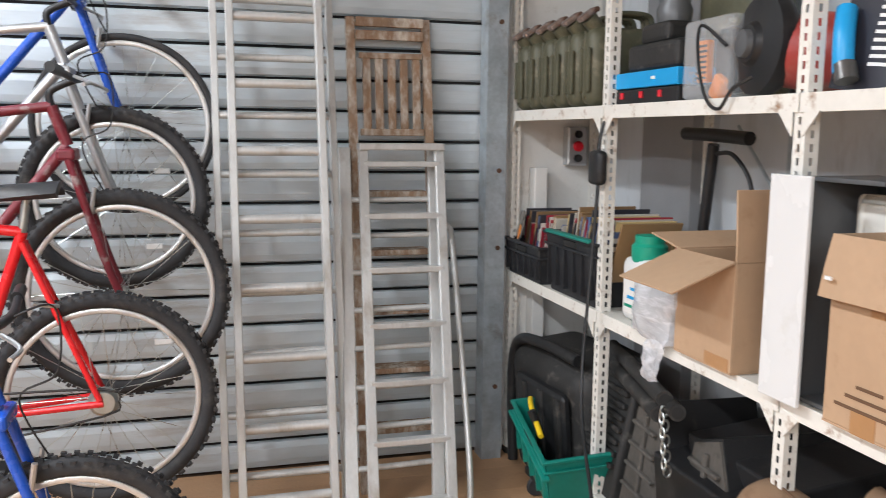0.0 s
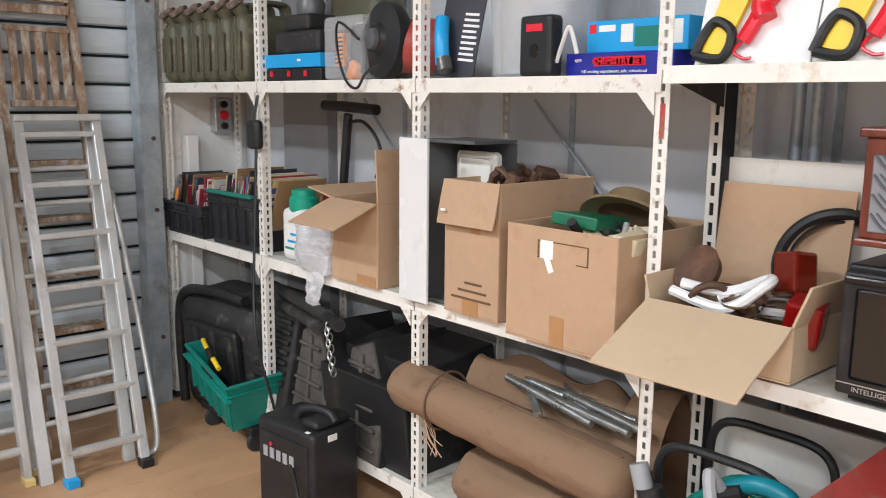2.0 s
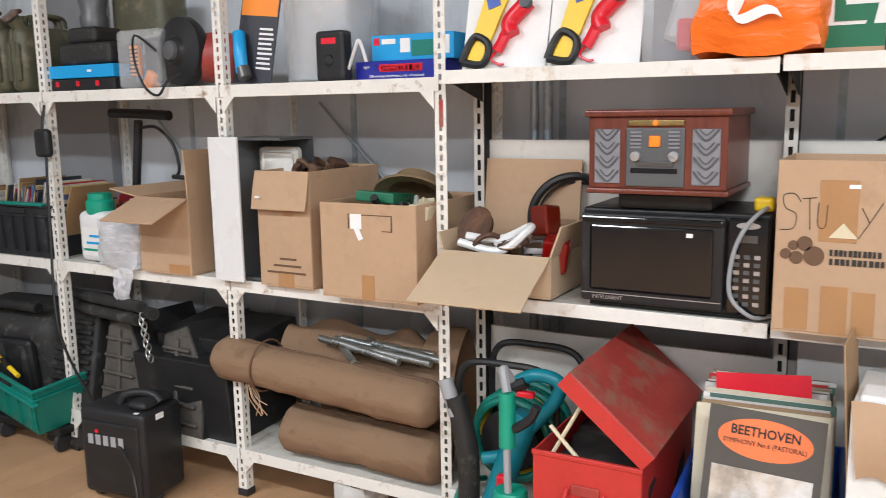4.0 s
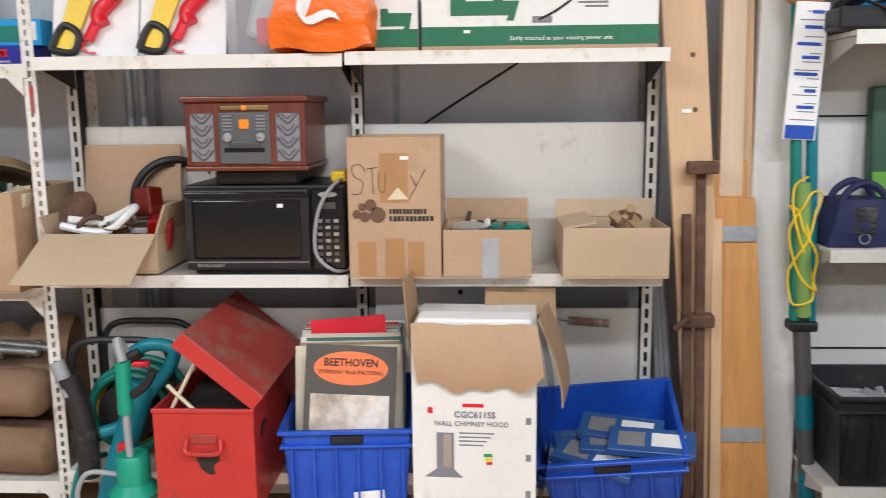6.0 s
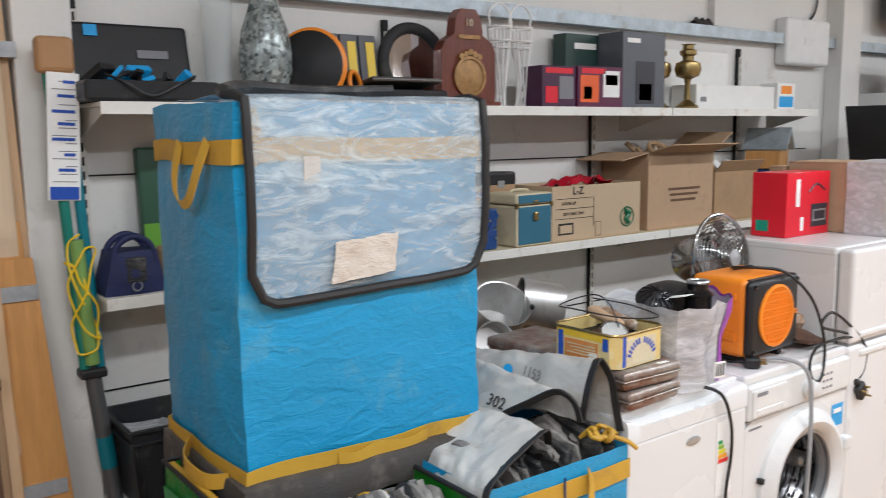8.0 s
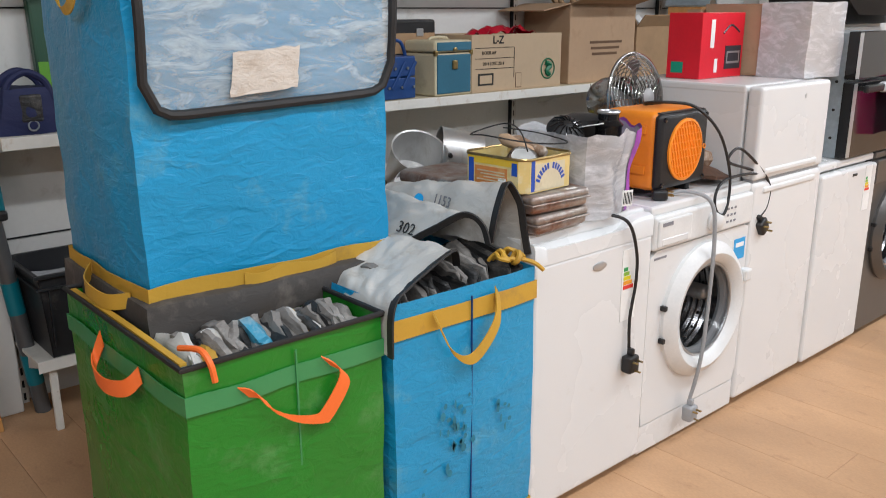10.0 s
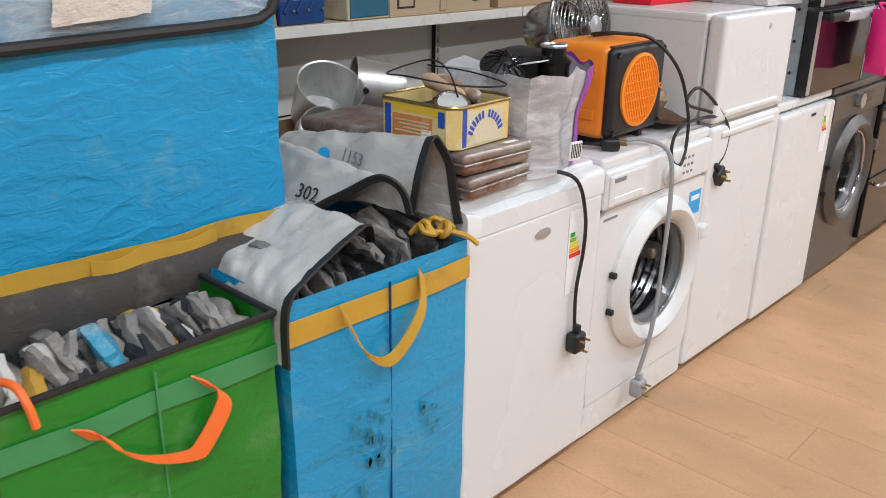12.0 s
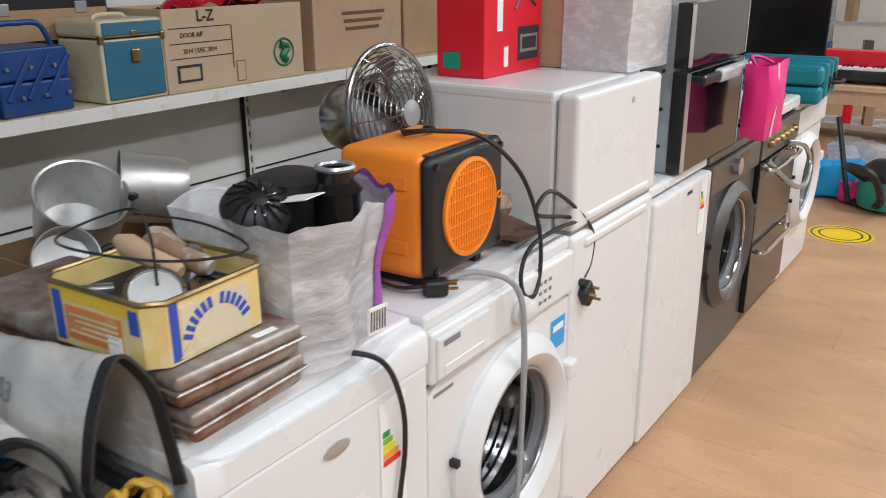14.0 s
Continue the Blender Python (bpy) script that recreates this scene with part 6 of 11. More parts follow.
M["fansteel"] = plain("smoked_chrome", (0.42, 0.42, 0.41), 0.2, 1.0)
fan = rot_thing("desk_fan", "chrome wire-cage desk fan standing behind the heater", "fan", (0.37, -3.02, 0.849), 0)
fcx = Vector((0, 0, 0.262))
ax = Vector((-0.93, 0.0, 0.14)).normalized()
q = ax.to_track_quat("Z", "Y")
cage = part("cage", ring(nb(), fcx, ax, 0.155, 0.006, 56, 8), "fansteel", fan, smooth=True)
for r, dz in ((0.03, 0.052), (0.05, 0.050), (0.065, 0.047), (0.08, 0.043), (0.095, 0.038), (0.108, 0.033), (0.12, 0.027), (0.131, 0.021), (0.141, 0.015), (0.149, 0.008)):
    part("cage_wire", ring(nb(), fcx + ax * dz, ax, r, 0.0016, 44, 5), "fansteel", cage, smooth=True)
    if r > 0.06:
        part("cage_wire", ring(nb(), fcx - ax * dz * 0.9, ax, r, 0.0016, 44, 5), "fansteel", cage, smooth=True)
for k in range(12):
    a = 2 * math.pi * k / 12
    for s in (1, -0.9):
        bm = nb()
        tube(bm, [fcx + q @ Vector((r * math.cos(a), r * math.sin(a), dz * s)) for r, dz in ((0.03, 0.052), (0.08, 0.043), (0.12, 0.027), (0.155, 0.0))], 0.0014, 5, 3)
        part("cage_rib", bm, "fansteel", cage, smooth=True)
bm = nb()
lathe(bm, [(0.032, 0.048), (0.03, 0.056), (0.0, 0.06)], fcx, 24, ax)
part("hub_badge", bm, "silver", cage, smooth=True)
for k in range(4):
    a = 2 * math.pi * k / 4
    bm = nb()
    sheet(bm, lambda u, v: fcx + q @ Vector(((0.02 + 0.115 * u) * math.cos(a + (v - 0.5) * 0.9), (0.02 + 0.115 * u) * math.sin(a + (v - 0.5) * 0.9), (v - 0.5) * 0.035)), 6, 6, 0.002)
    part("blade", bm, "darkgrey", fan, smooth=True)
bm = nb()
lathe(bm, [(0.03, -0.03), (0.078, -0.045), (0.085, -0.07), (0.084, -0.13), (0.07, -0.165), (0.035, -0.18), (0, -0.183)], fcx, 28, ax)
part("motor_housing", bm, "fansteel", fan, smooth=True)
bm = nb()
tube(bm, [fcx - ax * 0.1, fcx - ax * 0.1 + Vector((0, 0, -0.1)), Vector((0.06, 0.06, 0.03))], 0.016, 10)
part("neck", bm, "blackplastic", fan, smooth=True)
bm = nb()
lathe(bm, [(0.11, 0), (0.11, 0.015), (0.08, 0.03), (0.02, 0.045), (0, 0.045)], (0.06, 0.06, 0), 32)
part("base", bm, "fansteel", fan, smooth=True)

bench = thing("low_bench", "pale low bench behind the appliances", "bench")
part("bench_top", mbox(1.02, 1.76, -4.0, -2.25, 0.52, 0.55, 0.004), "shelfin", bench)
for xx in (1.05, 1.73):
    for yy in (-3.96, -2.29):
        part("leg", mbox(xx - 0.02, xx + 0.02, yy - 0.02, yy + 0.02, 0, 0.52, 0.003), "rack", bench)


def fruit_tray(label, at, d, w, h, front):
    """A printed cardboard tray with four thin walls."""
    t = thing("fruit_carton", label, "cardboard tray", at, 0)
    for nm, a in (("front_panel", (-d, -d + 0.005, -w, w)), ("back_panel", (d - 0.005, d, -w, w)), ("side_panel", (-d + 0.005, d - 0.005, -w, -w + 0.005)), ("side_panel", (-d + 0.005, d - 0.005, w - 0.005, w))):
        part(nm, mbox(*a, 0.004, h), "cardin", t)
    part("bottom", mbox(-d, d, -w, w, 0, 0.004), "cardin", t)
    if front:
        part("print_panel", mbox(-d - 0.002, -d, -w * 0.68, w * 0.62, 0.01, h - 0.004), plain("carton_yellow_print", (0.66, 0.56, 0.03), 0.4), t)
        part("print_panel", mbox(-d - 0.002, -d, w * 0.63, w, 0.01, h - 0.004), "darkgreenbox", t)
        part("print_panel", mbox(-d - 0.002, -d, -w, -w * 0.69, 0.01, h - 0.004), "darkgreenbox", t)
        part("printed_oval", lathe(nb(), [(0.045, 0), (0.045, 0.002), (0, 0.002)], (-d - 0.0015, -0.06, h * 0.45), 24, (-1, 0, 0)), "ink", t)
    else:
        for k in range(2):
            part("print_bar", mbox(-d - 0.001, -d, -w * 0.5, w * 0.3 - 0.05 * k, h * 0.45 + 0.03 * k, h * 0.45 + 0.03 * k + 0.012), "inkbrown", t)
    return t


fruit_tray("green and yellow printed cardboard fruit tray", (1.30, -2.86, 0.551), 0.19, 0.27, 0.14, True)
fruit_tray("brown cardboard tray on the low bench", (1.16, -2.55, 0.551), 0.12, 0.24, 0.10, False)
for (px, py, pz), axd, r, ln in (((1.33, -2.80, 0.765), (-0.45, 0.12, 0.6), 0.123, 0.19), ((1.30, -3.03, 0.80), (0.5, 0.8, 0.16), 0.108, 0.19), ((1.20, -2.66, 0.70), (-0.7, 0.25, 0.3), 0.083, 0.105)):
    pn = rot_thing("saucepan", "dull aluminium saucepan lying tilted in a tray", "saucepan", (px, py, pz))
    bm = nb()
    lathe(bm, [(0.0, -ln * 0.5), (r * 0.85, -ln * 0.5), (r * 0.93, -ln * 0.4), (r, ln * 0.5), (r * 1.03, ln * 0.515), (r * 0.975, ln * 0.5), (r * 0.88, -ln * 0.38), (0, -ln * 0.42)], (0, 0, 0), 40, axd)
    part("bowl", bm, "alu", pn, smooth=True)
    qq = Vector(axd).to_track_quat("Z", "Y")
    bm = nb()
    tube(bm, [qq @ Vector((r * 1.0, 0, ln * 0.3)), qq @ Vector((r * 1.3, 0.01, ln * 0.36)), qq @ Vector((r * 1.6, 0.01, ln * 0.38))], 0.01, 8)
    part("handle", bm, "blackplastic", pn, smooth=True)

rb = rot_thing("printed_product_box", "glossy red printed product box standing on the fridge freezer", "product box", (0.365, -3.435, 1.166), 0)
part("carton", mbox(-0.07, 0.07, -0.145, 0.145, 0, 0.235, 0.002), "boxred", rb)
part("picture_panel", mbox(-0.0715, -0.07, -0.13, -0.02, 0.03, 0.115), "boxdark", rb)
part("picture_frame", mbox(-0.0722, -0.0712, -0.12, -0.03, 0.05, 0.095), "silver", rb)
part("picture_inset", mbox(-0.0730, -0.0718, -0.112, -0.038, 0.058, 0.088), "boxdark", rb)
part("white_mark", mbox(-0.0715, -0.07, 0.06, 0.085, 0.11, 0.21), "paper", rb)
part("white_mark", mbox(-0.0715, -0.07, 0.03, 0.05, 0.02, 0.07), "paper", rb)
bm = nb()
tube(bm, [(-0.0705, 0.0, 0.16), (-0.0705, -0.05, 0.19), (-0.0705, -0.11, 0.165)], 0.004, 5)
part("car_outline", bm, "boxdark", rb)
part("print_patch", mbox(0.0, 0.05, 0.145, 0.1465, 0.02, 0.06), "mint", rb)
lb = carton("brown cardboard carton partly wrapped in clear film", 0.06, -3.60, -3.87, 1.166, 0.42, 0.26, top=True)
bm = nb()
soft_box(bm, -0.225, -0.04, -0.142, 0.15, 0.0, 0.272, 8, 0.008, 44, 0.004)
part("clear_wrap", bm, "clearbag", lb, "clear plastic wrapping", True)
lb2 = carton("brown cardboard carton lying on the fridge freezer", 0.49, -3.58, -3.875, 1.166, 0.06, 0.24, top=True)

pk = rot_thing("pink_bag", "bright pink fabric bag hanging on the oven handle", "bag", (-0.105, -4.36, 0.90))
bm = nb()
soft_box(bm, -0.045, 0.035, -0.12, 0.12, 0.0, 0.235, 10, 0.01, 51, 0.015, open_top=True)
for v in bm.verts:
    v.co.y *= 0.8 + 0.25 * v.co.z / 0.235
part("body", bm, "pink", pk, smooth=True)
part("dark_lining", mbox(-0.03, 0.022, -0.10, 0.10, 0.17, 0.212), "gloveblack", pk)
bm = nb()
tube(bm, [(-0.048, 0.04, 0.0), (-0.058, 0.045, 0.12), (-0.05, 0.04, 0.235)], 0.003, 6)
part("white_zip", bm, "paper", pk, smooth=True)
part("strap", tube(nb(), [(0.0, 0.09, 0.22), (0.03, 0.05, 0.24), (0.045, 0.0, 0.245), (0.03, -0.05, 0.24), (0.0, -0.09, 0.22)], 0.006, 6), "pink", pk, smooth=True)
tc = rot_thing("tool_case", "teal plastic power tool case lying on the end machine", "tool case", (0.13, -5.62, 0.848), 4)
part("shell", mbox(-0.2, 0.2, -0.27, 0.25, 0, 0.075, 0.02, 3), "teal", tc)
part("lid", mbox(-0.2, 0.2, -0.27, 0.25, 0.08, 0.16, 0.02, 3), "teal", tc)
for yy in (-0.15, 0.0, 0.13):
    part("rib", mbox(-0.212, 0.205, yy - 0.03, yy + 0.03, 0.02, 0.168, 0.012, 2), "teal", tc)
for yy in (-0.1, 0.08):
    part("latch", mbox(-0.218, -0.2, yy - 0.022, yy + 0.022, 0.05, 0.11, 0.005), "blackplastic", tc)
bm = nb()
tube(bm, [(-0.2, -0.06, 0.08), (-0.25, -0.05, 0.08), (-0.255, 0.0, 0.08), (-0.25, 0.04, 0.08), (-0.2, 0.05, 0.08)], 0.01, 8)
part("handle", bm, "blackplastic", tc, smooth=True)
hb = rot_thing("gas_hob", "white hob with brass taps lying on the cooker", "hob", (0.1, -5.08, 0.846), 0)
part("plate", mbox(-0.12, 0.3, -0.27, 0.2, 0, 0.05, 0.01), "white", hb)
for k in range(5):
    bm = nb()
    lathe(bm, [(0.014, 0), (0.016, 0.02), (0.007, 0.035), (0.012, 0.05), (0, 0.052)], (-0.08, 0.14 - 0.06 * k, 0.05), 14)
    part("tap", bm, "brass", hb, smooth=True)
ch_ = rot_thing("work_charger", "yellow and black site radio on the cooker", "radio", (0.30, -5.05, 0.9), 0)
part("body", mbox(-0.08, 0.08, -0.1, 0.1, 0, 0.2, 0.03, 3), "blackplastic", ch_)
part("yellow_top", mbox(-0.07, 0.07, -0.09, 0.09, 0.20, 0.25, 0.02, 3), "yellow", ch_)
bm = nb()
tube(bm, [(0, -0.1, 0.15), (0, -0.12, 0.3), (0, 0, 0.33), (0, 0.12, 0.3), (0, 0.1, 0.15)], 0.012, 8)
part("roll_bar", bm, "blackplastic", ch_, smooth=True)

# ---- things on the white wall shelves ----
TZ, LZ = 1.673, 1.041
dc = thing("drill_case", "open black plastic drill case with tools inside", "tool case", (1.60, -1.43, TZ + 0.001))
part("tray", mbox(-0.14, 0.14, -0.225, 0.225, 0, 0.07, 0.012, 2), "blackplastic", dc)
part("lid", mbox(0.11, 0.15, -0.225, 0.225, 0.075, 0.29, 0.014, 2, hinge((0.13, 0, 0.07), "Y", 14)), "blackplastic", dc)
part("lid_label", mbox(0.103, 0.112, -0.14, -0.03, 0.16, 0.19, turn=hinge((0.13, 0, 0.07), "Y", 14)), "inkgrey", dc)
part("blue_sticker", mbox(0.102, 0.112, 0.10, 0.145, 0.235, 0.275, turn=hinge((0.13, 0, 0.07), "Y", 14)), "boxcyan", dc)
clutter(dc, -0.12, 0.1, -0.2, 0.2, 0.07, 0.095, 12, ["blackplastic", "blackplastic", "steel", "boxcyan"], 60, "tool_part", (0.02, 0.045))
bm = nb()
tube(bm, [(-0.1, 0.15, 0.09), (-0.15, 0.1, 0.06), (-0.16, 0.02, 0.02), (-0.15, -0.08, 0.06), (-0.1, -0.15, 0.09)], 0.005, 6)
part("lead", bm, "cable", dc, smooth=True)
vs = thing("mosaic_vase", "tall grey mosaic glass floor vase", "vase", (1.60, -1.895, TZ + 0.001))
bm = nb()
prof = [(0.05, 0), (0.075, 0.04), (0.098, 0.12), (0.10, 0.19), (0.088, 0.27), (0.06, 0.35), (0.042, 0.42), (0.05, 0.47), (0.045, 0.47)]
lathe(bm, prof, (0, 0, 0), 40)
mz = mat("mosaic_glass", (0.17, 0.21, 0.20), 0.25, 0.2, 0.25, 20, 0, 100)
nt = mz.node_tree
vo, tcn, rmp = nt.nodes.new("ShaderNodeTexVoronoi"), nt.nodes.new("ShaderNodeTexCoord"), nt.nodes.new("ShaderNodeValToRGB")
vo.inputs["Scale"].default_value = 75
rmp.color_ramp.elements[0].color, rmp.color_ramp.elements[1].color = (0.02, 0.03, 0.03, 1), (0.50, 0.56, 0.54, 1)
nt.links.new(tcn.outputs["Object"], vo.inputs["Vector"])
nt.links.new(vo.outputs["Color"], rmp.inputs["Fac"])
nt.links.new(rmp.outputs["Color"], nt.nodes["Principled BSDF"].inputs["Base Color"])
part("body", bm, mz, vs, smooth=True)
gv = thing("glass_vase", "tall clear glass vase", "vase", (1.68, -1.74, TZ + 0.001))
part("body", lathe(nb(), [(0.045, 0), (0.05, 0.1), (0.06, 0.4), (0.056, 0.4), (0.045, 0.02)], (0, 0, 0), 28), "glass", gv, smooth=True)
bl = thing("leaf_blower", "orange and black garden blower lying on the shelf", "leaf blower", (1.60, -2.10, TZ + 0.001), 20)
bm = nb()
lathe(bm, [(0.05, -0.02), (0.13, -0.015), (0.135, 0.03), (0.06, 0.05), (0, 0.05)], (-0.04, 0.06, 0.14), 32, (-0.4, 1, 0.1))
part("housing", bm, "blackplastic", bl, smooth=True)
part("housing_ring", ring(nb(), (-0.045, 0.075, 0.142), (-0.4, 1, 0.1), 0.135, 0.014, 40, 8), "orange", bl, smooth=True)
bm = nb()
lathe(bm, [(0.10, 0), (0.11, 0.1), (0.08, 0.2), (0.05, 0.24)], (-0.02, 0.04, 0.15), 28, (0.5, -1, 0.1))
part("motor_cover", bm, "blackplastic", bl, smooth=True)
bm = nb()
lathe(bm, [(0.06, -0.04), (0.06, 0.04), (0.052, 0.042), (0.05, 0.0), (0, 0.0)], (-0.1, -0.07, 0.066), 28, (-1, -0.3, 0.2))
part("nozzle", bm, "blackplastic", bl, smooth=True)
part("nozzle_ring", ring(nb(), (-0.138, -0.082, 0.073), (-1, -0.3, 0.2), 0.055, 0.009, 32, 8), "orange", bl, smooth=True)
for k, (m1, yy) in enumerate((("boxdark", -2.25), ("boxdark", -2.34), ("yellow", -2.43))):
    bk_ = thing("wall_plaque", "dark printed panel with yellow stripes leaning at the back", "book", (1.72, yy, TZ + 0.001), 0, "leaning books")
    part("cover", mbox(-0.02, 0.02, -0.042, 0.042, 0, 0.30, 0.003, turn=hinge((0, 0, 0), "Y", 8)), "boxdark", bk_)
    part("stripe", mbox(-0.023, -0.02, -0.03, 0.01, 0.02, 0.27, turn=hinge((0, 0, 0), "Y", 8)), "yellow" if k else "cream", bk_)
tr = thing("charger_tray", "black plastic charger unit with a sloped lid", "charger", (1.52, -2.42, TZ + 0.001), 0)
part("base", mbox(-0.09, 0.12, -0.21, 0.21, 0, 0.06, 0.012), "blackplastic", tr)
part("lid", mbox(-0.08, 0.12, -0.19, 0.15, 0.065, 0.085, 0.008, turn=hinge((0.1, 0, 0.06), "Y", 8)), "darkgrey", tr)
mr = thing("tyre_mirror", "round mirror framed in a small bicycle tyre", "mirror", (1.72, -2.66, TZ + 0.001), 0)
part("frame", ring(nb(), (0, 0, 0.185), (-1, 0, 0.12), 0.16, 0.026, 48, 10), "rubber", mr, smooth=True)
part("glass", lathe(nb(), [(0.15, 0), (0.15, 0.004), (0, 0.004)], (0.005, 0, 0.185), 40, (-1, 0, 0.12)), plain("mirror_silver", (0.85, 0.85, 0.85), 0.03, 1.0, bump=0, var=0.01), mr)
ck2 = thing("wooden_clock", "dark wooden letter rack with a carved gilt crest", "wall plaque", (1.60, -2.85, TZ + 0.001), 0)
bm = nb()
flat_poly(bm, [(-0.03, y, z) for y, z in ((0.15, 0.02), (0.15, 0.24), (0.13, 0.28), (0.08, 0.31), (0.07, 0.38), (0.04, 0.42), (-0.04, 0.42), (-0.07, 0.38), (-0.08, 0.31), (-0.13, 0.28), (-0.15, 0.24), (-0.15, 0.02))], (1, 0, 0), 0.06)
part("body", bm, "walnut", ck2)
part("plinth", mbox(-0.05, 0.05, -0.17, 0.17, 0, 0.022, 0.004), "walnut", ck2)
gilt = mat("gilt_carving", (0.34, 0.19, 0.07), 0.45, 0.2, 0.3, 25, 0.3, 90)
part("crest", lathe(nb(), [(0.085, 0), (0.088, 0.012), (0.075, 0.014), (0.07, 0.008), (0.03, 0.016), (0, 0.016)], (-0.03, 0, 0.13), 36, (-1, 0, 0)), gilt, ck2, smooth=True)
bm = nb()
for a in range(5):
    cyl(bm, (-0.03, -0.05 + 0.025 * a, 0.235 - 0.02 * abs(a - 2) / 2), (-0.045, -0.05 + 0.025 * a, 0.235 - 0.02 * abs(a - 2) / 2), 0.014, 10)
part("crown", bm, gilt, ck2, smooth=True)
part("arch_carving", mbox(-0.036, -0.03, -0.06, 0.06, 0.29, 0.31, 0.003), gilt, ck2)
letters("10", 0.045, (-0.034, 0, 0.36), ck2, "cream")
wv_ = plain("white_wire", (0.80, 0.79, 0.77), 0.5)
for k in range(2):
    bs = thing("wire_basket", "white wire hanging basket with trailing stems", "basket", (1.62, -3.07 - 0.13 * k, TZ + 0.001), 0, "white baskets")
    for r, z in ((0.055, 0.36), (0.05, 0.30), (0.04, 0.27)):
        part("hoop", ring(nb(), (0, 0, z), (0, 0, 1), r, 0.005, 24, 6), wv_, bs, smooth=True)
    for j in range(9):
        a = 2 * math.pi * j / 9
        bm = nb()
        tube(bm, [(0.055 * math.cos(a), 0.055 * math.sin(a), 0.37), (0.05 * math.cos(a), 0.05 * math.sin(a), 0.30), (0.02 * math.cos(a), 0.03 * math.sin(a) - 0.01, 0.16), (0.015 * math.cos(a + 1), 0.03 * math.sin(a + 1), 0.0)], 0.0045, 5)
        part("wire", bm, wv_, bs, smooth=True)
    bm = nb()
    tube(bm, [(0, 0.055, 0.37), (0, 0.06, 0.43), (0, 0, 0.47), (0, -0.06, 0.43), (0, -0.055, 0.37)], 0.005, 6)
    part("handle", bm, wv_, bs, smooth=True)


def product(name, label, x, y1, y0, z, d, h, m1, decor=(), rz=0, category="product box", group=""):
    t = thing(name, label, category, (x + d / 2, (y1 + y0) / 2, z + 0.001), rz, group)
    w = (y1 - y0) / 2
    part("carton", mbox(-d / 2, d / 2, -w, w, 0, h, 0.0015, 1), m1, t)
    for nm, a, b, c, e, mm in decor:
        part(nm, mbox(-d / 2 - 0.0016, -d / 2, w - 2 * w * b, w - 2 * w * a, h * c, h * e), mm, t)
    return t


product("small_appliance_box", "dark purple printed gadget box", 1.50, -3.225, -3.445, TZ, 0.14, 0.19, plain("box_plum_print", (0.06, 0.015, 0.05), 0.35), (("title", 0.1, 0.9, 0.82, 0.95, "boxred"), ("picture", 0.5, 0.92, 0.2, 0.75, "inkgrey"), ("picture", 0.1, 0.45, 0.1, 0.5, "boxred")))
product("small_appliance_box", "red and orange printed gadget box", 1.49, -3.45, -3.765, TZ, 0.14, 0.195, plain("box_flame_print", (0.10, 0.012, 0.05), 0.35), (("title", 0.08, 0.6, 0.82, 0.95, "boxred"), ("picture", 0.05, 0.45, 0.12, 0.78, plain("print_orange", (0.8, 0.12, 0.02), 0.4)), ("picture", 0.12, 0.3, 0.2, 0.5, "yellow"), ("picture", 0.55, 0.92, 0.25, 0.9, "paper"), ("screen", 0.6, 0.88, 0.55, 0.8, "inkgrey")))
product("speaker_box", "grey printed loudspeaker box", 1.50, -3.775, -4.10, TZ, 0.17, 0.375, plain("box_slate_print", (0.10, 0.11, 0.13), 0.35), (("picture", 0.3, 0.75, 0.05, 0.62, "boxdark"), ("cone", 0.38, 0.68, 0.1, 0.32, "silver"), ("title", 0.1, 0.4, 0.86, 0.92, "paper")))
product("printed_box", "dark green printed box behind the loudspeaker box", 1.675, -3.55, -3.86, TZ, 0.09, 0.37, plain("box_moss_print", (0.025, 0.06, 0.05), 0.4), (("title", 0.2, 0.7, 0.8, 0.88, "paper"),))
for k, (yy, xx) in enumerate(((-4.37, 1.56), (-4.27, 1.68))):
    ol = thing("oil_lamp", "aged brass oil lamp", "oil lamp", (xx, yy, TZ + 0.001), 0, "oil lamps")
    part("base", lathe(nb(), [(0.06, 0), (0.062, 0.012), (0.04, 0.03), (0.018, 0.05), (0.014, 0.13), (0.02, 0.16)], (0, 0, 0), 28), "brass", ol, smooth=True)
    part("font", lathe(nb(), [(0.02, 0.16), (0.06, 0.175), (0.072, 0.21), (0.065, 0.245), (0.03, 0.26), (0.03, 0.28)], (0, 0, 0), 28), "brass", ol, smooth=True)
    part("burner", lathe(nb(), [(0.03, 0.28), (0.045, 0.29), (0.045, 0.31), (0.03, 0.32), (0.03, 0.34), (0.04, 0.345), (0, 0.345)], (0, 0, 0), 24), "brass", ol, smooth=True)
product("white_box", "long plain white cardboard box", 1.56, -4.45, -5.21, TZ, 0.17, 0.135, "boxwhite", (("print_mark", 0.05, 0.12, 0.3, 0.5, "inkgrey"),))
product("white_board", "white foam board leaning against the wall", 1.745, -4.2, -5.0, TZ, 0.015, 0.34, "boxwhite", category="board")
product("printed_box", "small blue and orange printed box", 1.55, -5.23, -5.42, TZ, 0.12, 0.16, "paper", (("picture", 0.1, 0.9, 0.1, 0.5, "boxcyan"), ("picture", 0.2, 0.8, 0.6, 0.9, "orange")))
rt_ = thing("consumer_unit", "white plastic electrical box fixed on the wall", "electrical box", (WALL2_X, -5.83, 2.12))
part("case", mbox(-0.09, 0, -0.26, 0.26, -0.15, 0.15, 0.02, 3), "whiteplastic", rt_)
part("cover_line", mbox(-0.093, -0.089, -0.05, 0.05, -0.02, 0.03, 0.002), "white", rt_)
